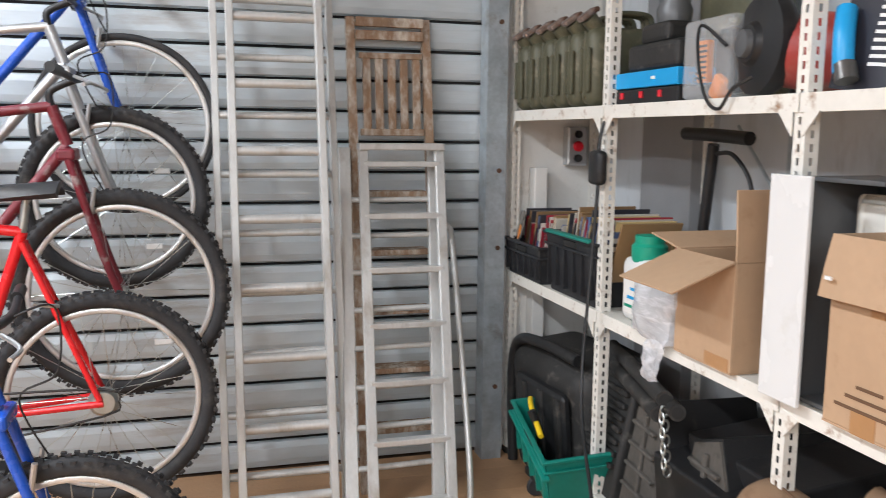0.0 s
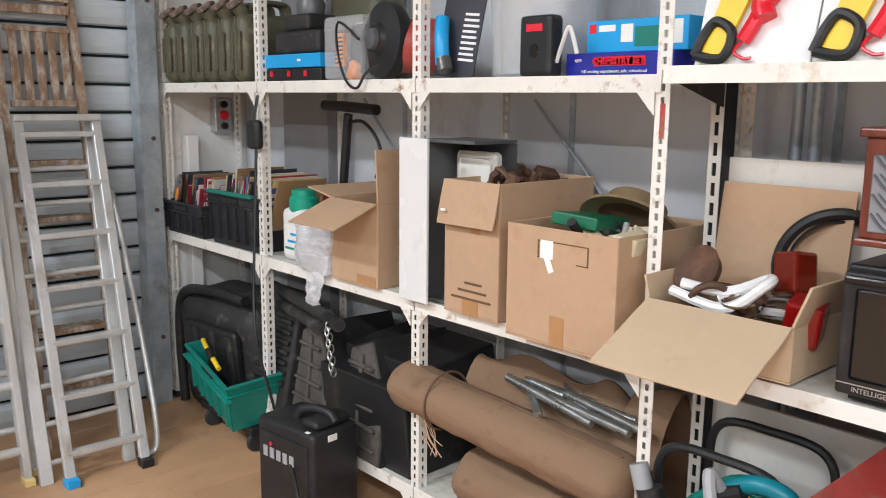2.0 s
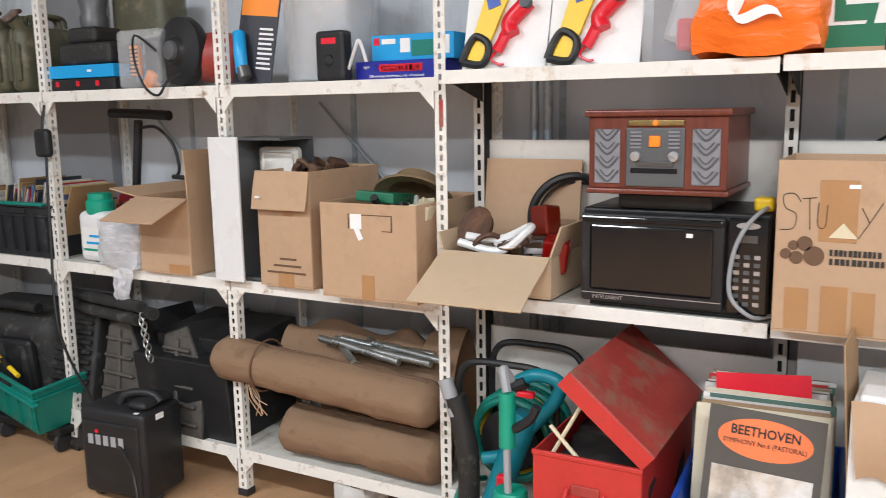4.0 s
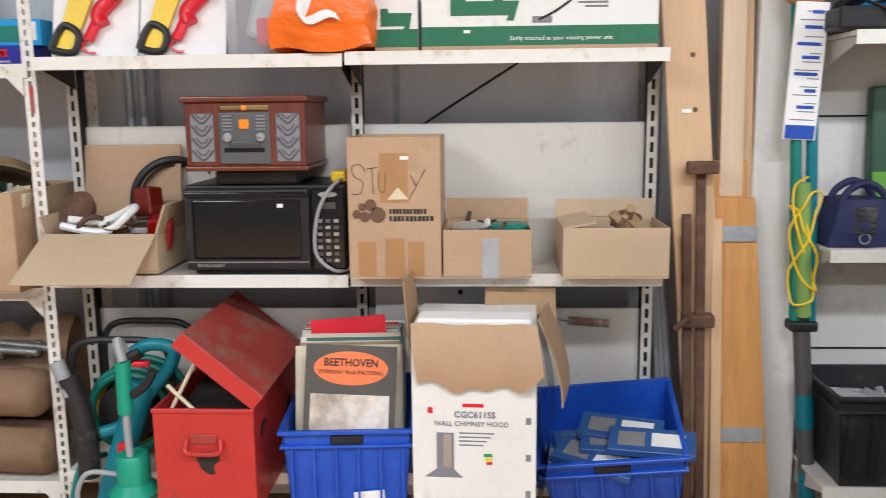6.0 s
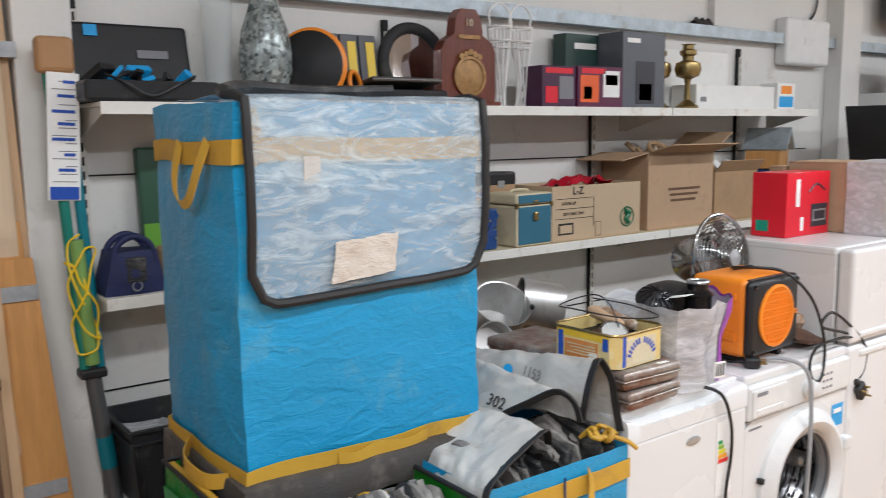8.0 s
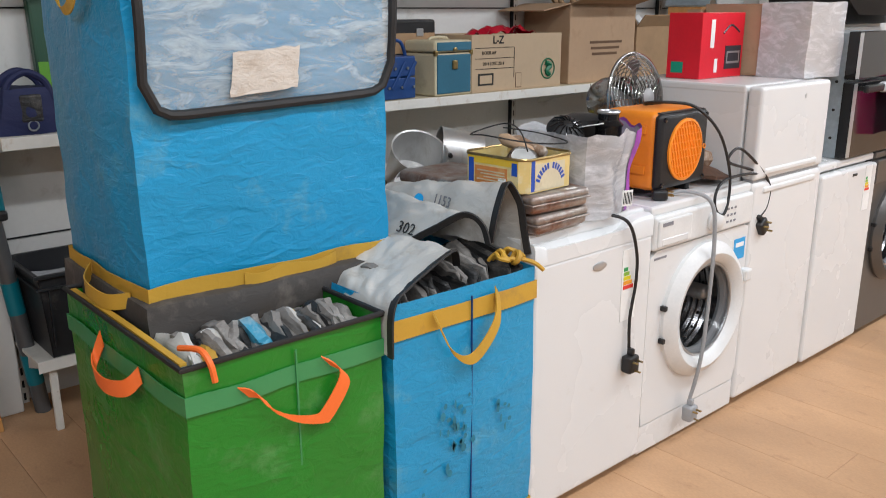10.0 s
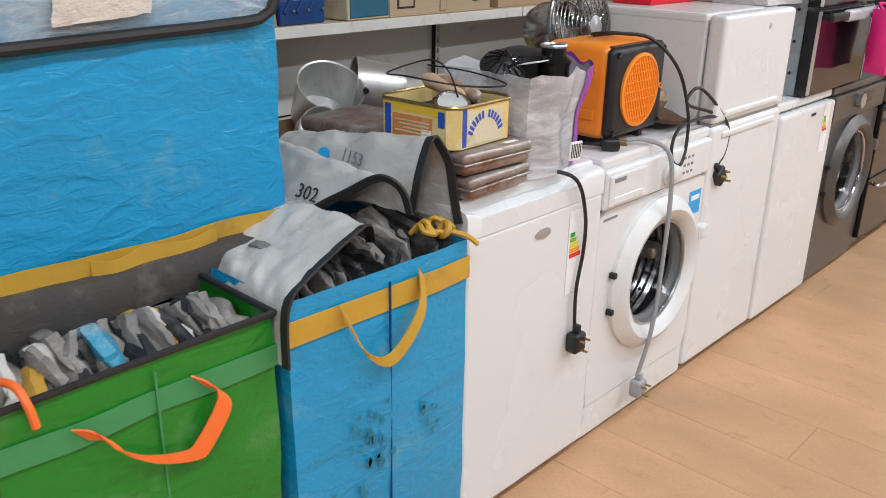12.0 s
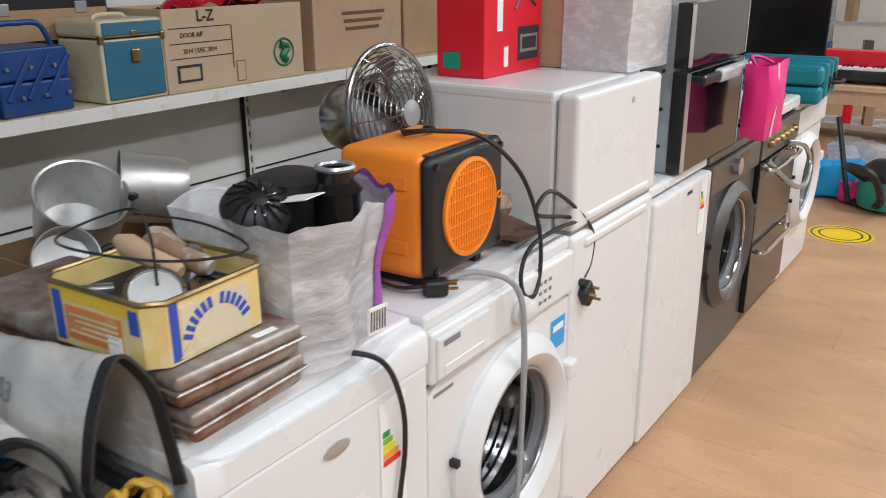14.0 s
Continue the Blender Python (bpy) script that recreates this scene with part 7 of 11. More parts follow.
part("supply_cable", tube(nb(), [(-0.02, -0.1, 0.14), (-0.02, -0.2, 0.3), (-0.02, -0.12, 0.8), (-0.02, -0.1, 1.5)], 0.008, 6), "cable", rt_, smooth=True)
gl = thing("work_gloves", "black work gloves lying on the wall rail", "gloves", (WALL2_X - 0.04, -4.75, 2.166))
part("glove", sheet(nb(), lambda u, v: (0.03 * (v - 0.5) * 2, 0.16 * (0.5 - u), 0.045 * math.sin(math.pi * v) * (0.5 + 0.5 * abs(math.sin(u * 9)))), 16, 8), "gloveblack", gl, smooth=True)

# lower shelf
ct = thing("cantilever_toolbox", "blue metal cantilever toolbox with folded handles", "toolbox", (1.55, -2.752, LZ + 0.001), 4)
part("lower_tray", mbox(-0.1, 0.1, -0.16, 0.06, 0, 0.09, 0.006), "toolblue", ct)
part("upper_tray", mbox(-0.1, 0.1, -0.16, 0.06, 0.094, 0.18, 0.006), "toolblue", ct)
for yy in (-0.12, -0.06, 0.0):
    part("link_arm", mbox(-0.106, -0.1, yy - 0.008, yy + 0.008, 0.03, 0.17, 0.003, turn=hinge((0, yy, 0.1), "X", 35)), "toolblue", ct)
for k in range(6):
    bm = nb()
    cyl(bm, (-0.108, -0.145 + 0.036 * k, 0.05 + 0.08 * (k % 2)), (-0.104, -0.145 + 0.036 * k, 0.05 + 0.08 * (k % 2)), 0.006, 10)
    part("rivet", bm, "steel", ct)
part("handle", tube(nb(), [(-0.05, -0.155, 0.15), (-0.05, -0.12, 0.235), (-0.05, -0.05, 0.245), (-0.05, 0.02, 0.235), (-0.05, 0.055, 0.15)], 0.008, 8), "toolblue", ct, smooth=True)
bc = thing("briefcase", "black case with worn metal catches standing at the back", "case", (1.70, -2.95, LZ + 0.001), 0)
part("shell", mbox(-0.05, 0.06, -0.25, 0.2, 0, 0.33, 0.012), "blackplastic", bc)
part("tan_band", mbox(-0.053, -0.049, -0.24, 0.19, 0.18, 0.27), "cardin", bc)
for yy in (-0.15, 0.1):
    part("catch", mbox(-0.058, -0.05, yy - 0.02, yy + 0.02, 0.255, 0.29, 0.003), "silver", bc)
vb = thing("record_case", "cream and blue leatherette record carrying case", "record case", (1.535, -3.115, LZ + 0.001), 3)
part("body", mbox(-0.10, 0.10, -0.116, 0.116, 0, 0.185, 0.008, 3), "cream", vb)
part("front_panel", mbox(-0.104, -0.099, -0.106, 0.106, 0.01, 0.18, 0.004), "slateblue", vb)
part("lid", mbox(-0.103, 0.103, -0.119, 0.119, 0.19, 0.242, 0.014, 3), "cream", vb)
part("lid_front", mbox(-0.107, -0.102, -0.108, 0.108, 0.197, 0.234, 0.003), "slateblue", vb)
part("clasp", mbox(-0.114, -0.104, -0.014, 0.016, 0.115, 0.155, 0.004), "brass", vb)
part("top_clasp", mbox(-0.113, -0.105, -0.012, 0.012, 0.195, 0.21, 0.003), "brass", vb)
part("handle", tube(nb(), [(0, -0.06, 0.24), (0, -0.04, 0.252), (0, 0.04, 0.252), (0, 0.06, 0.24)], 0.006, 6), "cream", vb, smooth=True)
for yy in (-0.112, 0.112):
    part("corner_cap", mbox(-0.106, -0.09, yy - 0.008, yy + 0.008, 0.175, 0.2, 0.003), "brass", vb)
l2c = carton("open brown archive box with printed form and red foil inside", 1.445, -3.24, -3.86, LZ, 0.30, 0.262, ("cardpale", "cardin"))
ZX = -0.1518
letters("L-Z", 0.05, (ZX, 0.14, 0.235), l2c, "ink", bold=0.001)
letters("DOOR A/P", 0.022, (ZX, 0.2, 0.178), l2c, "ink", sx=0.9)
letters("2014 | DEC 2014", 0.022, (ZX, 0.17, 0.128), l2c, "ink", sx=0.9)
for z in (0.2, 0.152, 0.105):
    part("form_line", mbox(ZX, ZX + 0.0015, 0.034, 0.29, z, z + 0.0025), "ink", l2c)
part("form_line", mbox(ZX, ZX + 0.0015, 0.03, 0.033, 0.06, 0.2), "ink", l2c)
part("form_block", mbox(ZX, ZX + 0.0015, 0.17, 0.27, 0.03, 0.085), "ink", l2c)
part("form_inset", mbox(ZX - 0.0006, ZX + 0.001, 0.18, 0.26, 0.038, 0.076, 0), "cardpale", l2c)
bm = nb()
ring(bm, (ZX, -0.21, 0.09), (-1, 0, 0), 0.048, 0.004, 32, 4)
part("recycle_mark", bm, "darkgreenbox", l2c)
bm = nb()
tube(bm, [(ZX, -0.19, 0.12), (ZX, -0.225, 0.105), (ZX, -0.20, 0.08), (ZX, -0.22, 0.06)], 0.014, 6)
part("recycle_leaf", bm, "darkgreenbox", l2c)
part("print_frame", mbox(ZX, ZX + 0.001, -0.02, 0.02, 0.01, 0.08), "inkbrown", l2c)
part("print_frame_inset", mbox(ZX - 0.0006, ZX + 0.001, -0.017, 0.017, 0.013, 0.077), "cardpale", l2c)
part("foil", sheet(nb(), lambda u, v: (-0.1 + 0.18 * v, 0.18 - 0.36 * u, 0.25 + 0.045 * noise.noise((u * 6, v * 5, 2)) + 0.03 * math.sin(u * 3)), 20, 12, 0.002), plain("red_foil", (0.6, 0.015, 0.04), 0.2, 0.4, bump=0.4), l2c, smooth=True)
part("white_packet", mbox(-0.06, 0.0, -0.2, -0.1, 0.2, 0.29, 0.004, turn=pose(0, 0, 0, 15, 0, 10)), "paper", l2c)
bgc = carton("large brown moving carton with open flaps", 1.47, -3.95, -4.50, LZ, 0.32, 0.40, ("card", "cardin"), flaps=(("front", 75, 0.16), ("left", 100, 0.20), ("right", 60, 0.2)))
for k in range(3):
    part("print_bar", mbox(-0.1618, -0.16, -0.16 + 0.02 * k, 0.11 - 0.01 * k, 0.20 - 0.03 * k, 0.213 - 0.03 * k), "inkbrown", bgc)
clutter(bgc, -0.12, 0.12, -0.22, 0.22, 0.40, 0.43, 8, ["cardin", "oldwood"], 70, "packing_scrap", (0.03, 0.06))
mbx = carton("worn brown cardboard box with crumpled paper", 1.50, -4.56, -4.97, LZ, 0.26, 0.28, ("cardin", "cardin"), flaps=(("front", 40, 0.08), ("left", 30, 0.08)))
clutter(mbx, -0.1, 0.1, -0.15, 0.15, 0.27, 0.31, 7, ["paper", "cream"], 71, "crumpled_paper", (0.025, 0.045))
bd = thing("bird_house", "wooden bird house with a grey sloping roof", "bird house", (1.60, -5.22, LZ + 0.001), 20)
part("stand_box", mbox(-0.09, 0.09, -0.11, 0.11, 0, 0.27, 0.004), "toolblue", bd)
bm = nb()
flat_poly(bm, [(-0.1, 0.12, 0.28), (-0.1, -0.12, 0.28), (-0.1, -0.12, 0.38), (-0.1, 0.0, 0.50), (-0.1, 0.12, 0.38)], (1, 0, 0), 0.2)
part("house", bm, "pineorange", bd)
for s in (-1, 1):
    part("roof_board", mbox(-0.14, 0.12, -0.17, 0.012, 0.505, 0.52, 0.002, turn=Matrix.Translation((0, 0, 0.0)) @ hinge((0, 0, 0.51), "X", 45) if s < 0 else hinge((0, 0, 0.51), "X", -45) @ Matrix.Scale(-1, 4, (0, 1, 0))), "galv", bd)
# left low bay
hg = thing("handbag", "navy fabric handbag with two handles", "handbag", (1.60, -1.35, 1.021), 0)
bm = nb()
soft_box(bm, -0.06, 0.08, -0.10, 0.10, 0, 0.15, 8, 0.008, 80, 0.02)
for v in bm.verts:
    v.co.y *= 1.05 - 0.3 * v.co.z / 0.15
part("body", bm, "navy", hg, smooth=True)
for xx in (-0.05, 0.04):
    part("handle", tube(nb(), [(xx, 0.075, 0.11), (xx, 0.055, 0.17), (xx, 0.0, 0.20), (xx, -0.055, 0.17), (xx, -0.075, 0.11)], 0.012, 8), "navy", hg, smooth=True)
part("pocket", mbox(-0.076, -0.06, -0.035, 0.035, 0.04, 0.13, 0.008), "gloveblack", hg)
part("buckle", ring(nb(), (-0.072, 0, 0.03), (-1, 0, 0), 0.016, 0.003, 20, 6), "silver", hg, smooth=True)
sh_ = thing("wheel_toy", "orange disc-wheeled toy beside the handbag", "toy", (1.60, -1.54, 1.021), 0)
part("wheel", lathe(nb(), [(0.07, -0.02), (0.078, 0.0), (0.07, 0.02), (0.05, 0.024), (0, 0.02)], (-0.04, -0.01, 0.079), 32, (-1, -0.2, 0)), plain("toy_orange", (0.55, 0.12, 0.02), 0.45), sh_, smooth=True)
for k in range(5):
    a = 2 * math.pi * k / 5
    part("wheel_hole", lathe(nb(), [(0.012, 0), (0.012, 0.004), (0, 0.004)], (-0.062, -0.014 + 0.035 * math.cos(a), 0.079 + 0.035 * math.sin(a)), 14, (-1, -0.2, 0)), "boxdark", sh_)
part("body", mbox(-0.02, 0.08, -0.06, 0.09, 0.01, 0.15, 0.03, 3), "cardin", sh_, smooth=True)
gp3 = thing("compost_sack", "green printed garden product packet leaning on the wall", "packet", (1.73, -1.575, 1.021), 0)
part("packet", mbox(-0.025, 0.025, -0.135, 0.135, 0, 0.50, 0.01, turn=hinge((0, 0, 0), "Y", 5)), plain("packet_green", (0.015, 0.07, 0.035), 0.35), gp3)
part("picture", mbox(-0.029, -0.025, -0.12, 0.03, 0.03, 0.33, turn=hinge((0, 0, 0), "Y", 5)), plain("packet_terracotta", (0.48, 0.16, 0.08), 0.4), gp3)
part("title", mbox(-0.0295, -0.026, -0.11, 0.02, 0.28, 0.32, turn=hinge((0, 0, 0), "Y", 5)), "paper", gp3)
part("leaf_print", mbox(-0.029, -0.025, 0.06, 0.13, 0.03, 0.22, turn=hinge((0, 0, 0), "Y", 5)), plain("packet_lime", (0.12, 0.35, 0.03), 0.4), gp3)
part("title_bar", mbox(-0.0305, -0.029, -0.10, 0.01, 0.292, 0.308, turn=hinge((0, 0, 0), "Y", 5)), "ink", gp3)


def crate(name, label, at, d, w, h, m1, rz=0, tiltm=None, ribs=6, rim=0.012, inner=None):
    """A moulded stacking crate with rim, ribs and hand holes; open top."""
    t = thing(name, label, "crate", at, rz)
    if tiltm is not None:
        t.matrix_world = t.matrix_world @ tiltm
    bm = nb()
    a, b = d / 2, w / 2
    k = 0.9
    for sx, sy in ((1, 0), (-1, 0), (0, 1), (0, -1)):
        if sx:
            q0 = [(sx * a * k, -b * k, 0), (sx * a * k, b * k, 0), (sx * a, b, h), (sx * a, -b, h)]
            ax_ = (-sx, 0, 0)
        else:
            q0 = [(-a * k, sy * b * k, 0), (a * k, sy * b * k, 0), (a, sy * b, h), (-a, sy * b, h)]
            ax_ = (0, -sy, 0)
        flat_poly(bm, q0, ax_, 0.004)
    flat_poly(bm, [(-a * k, -b * k, 0), (a * k, -b * k, 0), (a * k, b * k, 0), (-a * k, b * k, 0)], (0, 0, 1), 0.005)
    part("shell", bm, m1, t)
    bm = nb()
    for z0, z1, o in ((h - 0.012, h, rim), (h - 0.055, h - 0.046, rim * 0.6)):
        for x0, x1, y0_, y1_ in ((-a - o, -a + 0.004, -b - o, b + o), (a - 0.004, a + o, -b - o, b + o), (-a + 0.004, a - 0.004, -b - o, -b + 0.004), (-a + 0.004, a - 0.004, b - 0.004, b + o)):
            box(bm, x0, x1, y0_, y1_, z0, z1, 0.002, 1)
    part("rim", bm, m1, t)
    for i in range(ribs):
        yy = -b * 0.86 + 2 * b * 0.86 * i / (ribs - 1)
        part("rib", mbox(-a - 0.004, -a * k - 0.0, yy - 0.003, yy + 0.003, h * 0.12, h - 0.05), m1, t)
    part("hand_hole", mbox(-a - 0.003, -a + 0.003, -b * 0.25, b * 0.25, h - 0.044, h - 0.016, 0.006), "slot", t)
    return t


bcr = crate("black_crate", "black plastic crate holding parts in clear bags on the low shelf", (1.60, -1.50, 0.271), 0.33, 0.46, 0.30, "crateblack")
part("bagged_filling", soft_box(nb(), -0.13, 0.13, -0.18, 0.18, 0.02, 0.22, 8, 0.03, 90, 0), "clearbag", bcr, smooth=True)
clutter(bcr, -0.12, 0.12, -0.17, 0.17, 0.17, 0.23, 10, ["greymetal", "clearbag", "alu", "cablegrey"], 91, "spare_part", (0.03, 0.05))
part("yellow_note", mbox(-0.1, 0.02, -0.06, 0.02, 0.235, 0.238, turn=pose(0, 0, 0, 10, 12, 30)), plain("yellow_note", (0.85, 0.75, 0.25), 0.6), bcr)
wt = thing("wooden_box", "small wooden box on the low shelf", "box", (1.66, -1.86, 0.271), 0)
part("box", mbox(-0.1, 0.1, -0.1, 0.1, 0, 0.30, 0.004), "card", wt)

M["tanhide"] = cloth_mat("worn_tan_hide", (0.36, 0.26, 0.17), 0.7, 0.3, 14, (0.24, 0.16, 0.10), 0.4, 8)
lc = thing("leather_case", "worn tan leather case with a carrying strap", "case", (1.54, -2.545, LZ + 0.001), 2)
part("body", soft_box(nb(), -0.09, 0.09, -0.14, 0.14, 0, 0.16, 8, 0.004, 51, 0.006), "tanhide", lc, smooth=True)
part("lid", mbox(-0.096, 0.096, -0.146, 0.146, 0.158, 0.195, 0.012, 3), "tanhide", lc, smooth=True)
ribbon(lc, [(-0.097, 0.06, 0.15), (-0.10, -0.02, 0.11), (-0.102, -0.09, 0.075), (-0.098, -0.13, 0.055)], 0.016, "tanhide", "strap")

# ---- timber and tubes leaning at the column ----
pl = thing("pine_plank", "long pine plank leaning against the end of the shelving", "plank", (0, 0, 0))
def lean_board(th, p0, p1, wy, tx, m, name="board"):
    """A board from foot p0 to head p1 (middle of its face), wy wide along y, tx thick."""
    bm = nb()
    (x0, y0, z0), (x1, y1, z1) = p0, p1
    q = [(x0, y0 - wy / 2, z0), (x0, y0 + wy / 2, z0), (x1, y1 + wy / 2, z1), (x1, y1 - wy / 2, z1)]
    flat_poly(bm, q, (1, 0, 0), tx)
    bmesh.ops.bevel(bm, geom=bm.edges[:], offset=0.002, segments=1, affect="EDGES")
    return part(name, bm, m, th)


lean_board(pl, (1.60, -0.94, 0.0), (1.66, -0.742, 2.45), 0.135, 0.022, "pine")
for z in (1.22, 1.45, 1.62):
    part("knot", lathe(nb(), [(0.008, 0), (0.008, 0.002), (0, 0.002)], (1.60 + 0.06 * z / 2.45, -0.935 + 0.19 * z / 2.45 - 0.02, z), 12, (-1, 0, 0)), "inkbrown", pl)
part("price_label", mbox(1.632, 1.636, -0.83, -0.80, 1.44, 1.452), "paper", pl)
pp = thing("pale_timber", "two pale timber lengths standing beside the column", "timber", (0, 0, 0))
lean_board(pp, (1.64, -0.99, 0.0), (1.72, -0.965, 2.5), 0.075, 0.045, "pinepale")
lean_board(pp, (1.66, -1.06, 0.0), (1.74, -1.00, 2.5), 0.04, 0.06, "pine")
part("tape_band", mbox(1.68, 1.735, -1.055, -0.94, 1.82, 1.87), "duct", pp)
sl = thing("laminate_boards", "bundle of orange laminate boards bound with silver tape", "board bundle", (0, 0, 0))
lean_board(sl, (1.575, -1.055, 0.0), (1.66, -0.972, 1.165), 0.16, 0.018, "pineorange")
lean_board(sl, (1.60, -1.02, 0.0), (1.685, -0.962, 1.285), 0.13, 0.018, "pineorange")
lean_board(sl, (1.56, -0.945, 0.0), (1.63, -0.925, 1.10), 0.035, 0.018, "pine")
for z in (0.38, 1.05):
    f = z / 1.27
    part("tape_band", mbox(1.571 + 0.085 * f, 1.625 + 0.085 * f, -1.116 + 0.07 * f, -0.955 + 0.07 * f, z - 0.025, z + 0.025), "duct", sl)
sc = thing("sash_clamp", "rusty iron sash clamp standing against the plank", "clamp", (0, 0, 0))
lean_board(sc, (1.53, -0.885, 0.0), (1.60, -0.86, 1.29), 0.03, 0.012, "rust", "bar")
lean_board(sc, (1.52, -0.84, 0.12), (1.59, -0.82, 1.12), 0.028, 0.02, "rust", "bar")
for z in (1.27, 0.78, 0.14):
    part("jaw", mbox(1.51 + 0.055 * z / 1.27, 1.60, -0.91, -0.81, z - 0.02, z + 0.02, 0.006), "rust", sc)
bm = nb()
tube(bm, [(1.56, -0.84, 0.80), (1.53, -0.80, 0.78), (1.53, -0.78, 0.76)], 0.01, 8)
part("screw_handle", bm, "rust", sc, smooth=True)
tb = thing("packed_tree_tool", "long garden pole in printed card packaging with yellow cord", "garden tool", (0, 0, 0))
bm = nb()
tube(bm, [(1.66, -1.29, 0.0), (1.60, -1.20, 0.76)], 0.028, 10, 1)
part("lower_pole", bm, "greymetal", tb, smooth=True)
for z, m2 in ((0.12, "crategreen"), (0.40, "crategreen")):
    f = z / 0.76
    part("pole_band", tube(nb(), [(1.66 - 0.06 * f, -1.29 + 0.09 * f, z), (1.66 - 0.06 * (f + 0.15), -1.29 + 0.09 * (f + 0.15), z + 0.12)], 0.0295, 10, 1), "teal", tb, smooth=True)
part("collar", mbox(1.565, 1.635, -1.245, -1.155, 0.74, 0.775, 0.01), "blackplastic", tb)
for yo, m2 in ((-0.028, "teal"), (0.022, "crategreen")):
    part("upper_pole", tube(nb(), [(1.60, -1.20 + yo, 0.76), (1.605, -1.15 + yo, 1.80)], 0.018, 10, 1), m2, tb, smooth=True)
part("green_sleeve", tube(nb(), [(1.585, -1.20, 0.79), (1.59, -1.175, 1.22)], 0.024, 10, 1), plain("lime_sleeve", (0.20, 0.36, 0.10), 0.4), tb, smooth=True)
part("card_header", mbox(1.575, 1.585, -1.205, -1.105, 1.355, 1.77, 0.002, turn=hinge((1.58, -1.14, 1.5), "X", 3)), "paper", tb, "white and blue printed card")
for z in (1.45, 1.50, 1.55, 1.60, 1.64, 1.69, 1.735):
    part("card_print", mbox(1.5735, 1.5755, -1.19, -1.137 + 0.018 * (round(z * 100) % 3 - 1), z, z + (0.024 if z == 1.74 else 0.010), turn=hinge((1.58, -1.14, 1.5), "X", 3)), "boxblue", tb)
for k in range(14):
    part("fine_print", mbox(1.574, 1.5755, -1.195, -1.12 - 0.02 * (k * 7 % 3), 1.415 + 0.025 * k, 1.418 + 0.025 * k, turn=hinge((1.58, -1.14, 1.5), "X", 3)), "inkgrey", tb)
part("card_mark", mbox(1.5735, 1.5755, -1.20, -1.11, 1.358, 1.40, turn=hinge((1.58, -1.14, 1.5), "X", 3)), "boxblue", tb)
part("tape_cap", mbox(1.57, 1.625, -1.21, -1.09, 1.765, 1.885, 0.02, 3), "tape", tb)
bm = nb()
pts = []
for k in range(26):
    pts.append((1.572 + 0.012 * math.sin(k * 1.7), -1.185 + (0.045 * math.sin(k * 0.9) + 0.012 * math.sin(k * 3.1)), 1.24 - 0.17 * (1 - math.cos(k * 0.55)) - 0.004 * k))
tube(bm, pts, 0.004, 6, 3)
part("yellow_cord", bm, "yellow", tb, smooth=True)
for y, yt in ((-0.80, -0.78), (-0.83, -0.79), (-0.86, -0.80)):
    t = thing("grey_pipe", "thin grey plastic pipe standing behind the shelving", "pipe", (0, 0, 0), 0, "grey pipes")
    part("pipe", tube(nb(), [(1.72, y, 0.0), (1.90, yt, 0.95)], 0.011, 8, 1), "cablegrey", t, smooth=True)

# ---- far end of the room ----
tbl = thing("wooden_table", "pale wooden folding table carrying a keyboard", "table", (0.12, -7.75, 0))
part("tabletop", mbox(-0.75, 0.55, -0.35, 0.3, 0.64, 0.675, 0.004), "pine", tbl)
part("apron", mbox(-0.72, 0.52, 0.25, 0.27, 0.55, 0.64), "pine", tbl)
for xx in (-0.7, 0.5):
    for yy in (-0.3, 0.24):
        part("leg", mbox(xx - 0.025, xx + 0.025, yy - 0.025, yy + 0.025, 0, 0.64, 0.004), "whiteplastic", tbl)
kb = thing("electronic_keyboard", "red electronic keyboard with white keys on the table", "keyboard", (0.05, -7.66, 0.676), 0)
part("case", mbox(-0.55, 0.40, -0.14, 0.14, 0.02, 0.09, 0.012), "blackplastic", kb)
part("red_panel", mbox(-0.54, 0.39, -0.13, 0.02, 0.09, 0.20, 0.008), "boxred", kb)
for k in range(36):
    part("white_key", mbox(-0.53 + 0.0255 * k, -0.53 + 0.0255 * k + 0.0235, 0.02, 0.13, 0.09, 0.105), "paper", kb)
for k in range(36):
    if k % 7 not in (2, 6):
        part("black_key", mbox(-0.513 + 0.0255 * k, -0.513 + 0.0255 * k + 0.013, 0.02, 0.085, 0.105, 0.115), "blackgloss", kb)
hv = thing("vacuum_cleaner", "green and black canister vacuum cleaner with its hose on the floor", "vacuum cleaner", (-0.22, -7.05, 0), 0)
part("tub", lathe(nb(), [(0.15, 0.03), (0.16, 0.08), (0.16, 0.2), (0.13, 0.24)], (0, 0, 0), 28), "crategreen", hv, smooth=True)
part("lid", lathe(nb(), [(0.165, 0.2), (0.165, 0.24), (0.1, 0.30), (0, 0.31)], (0, 0, 0), 28), "blackplastic", hv, smooth=True)
part("hose", tube(nb(), [(0.1, 0.1, 0.2), (0.2, 0.25, 0.3), (0.05, 0.32, 0.28), (0.0, 0.2, 0.1), (0.1, 0.05, 0.03), (0.22, -0.05, 0.03)], 0.022, 8), "cable", hv, smooth=True)
part("wand", tube(nb(), [(0.20, 0.02, 0.03), (0.34, -0.12, 0.52)], 0.016, 8, 1), "blackplastic", hv, smooth=True)
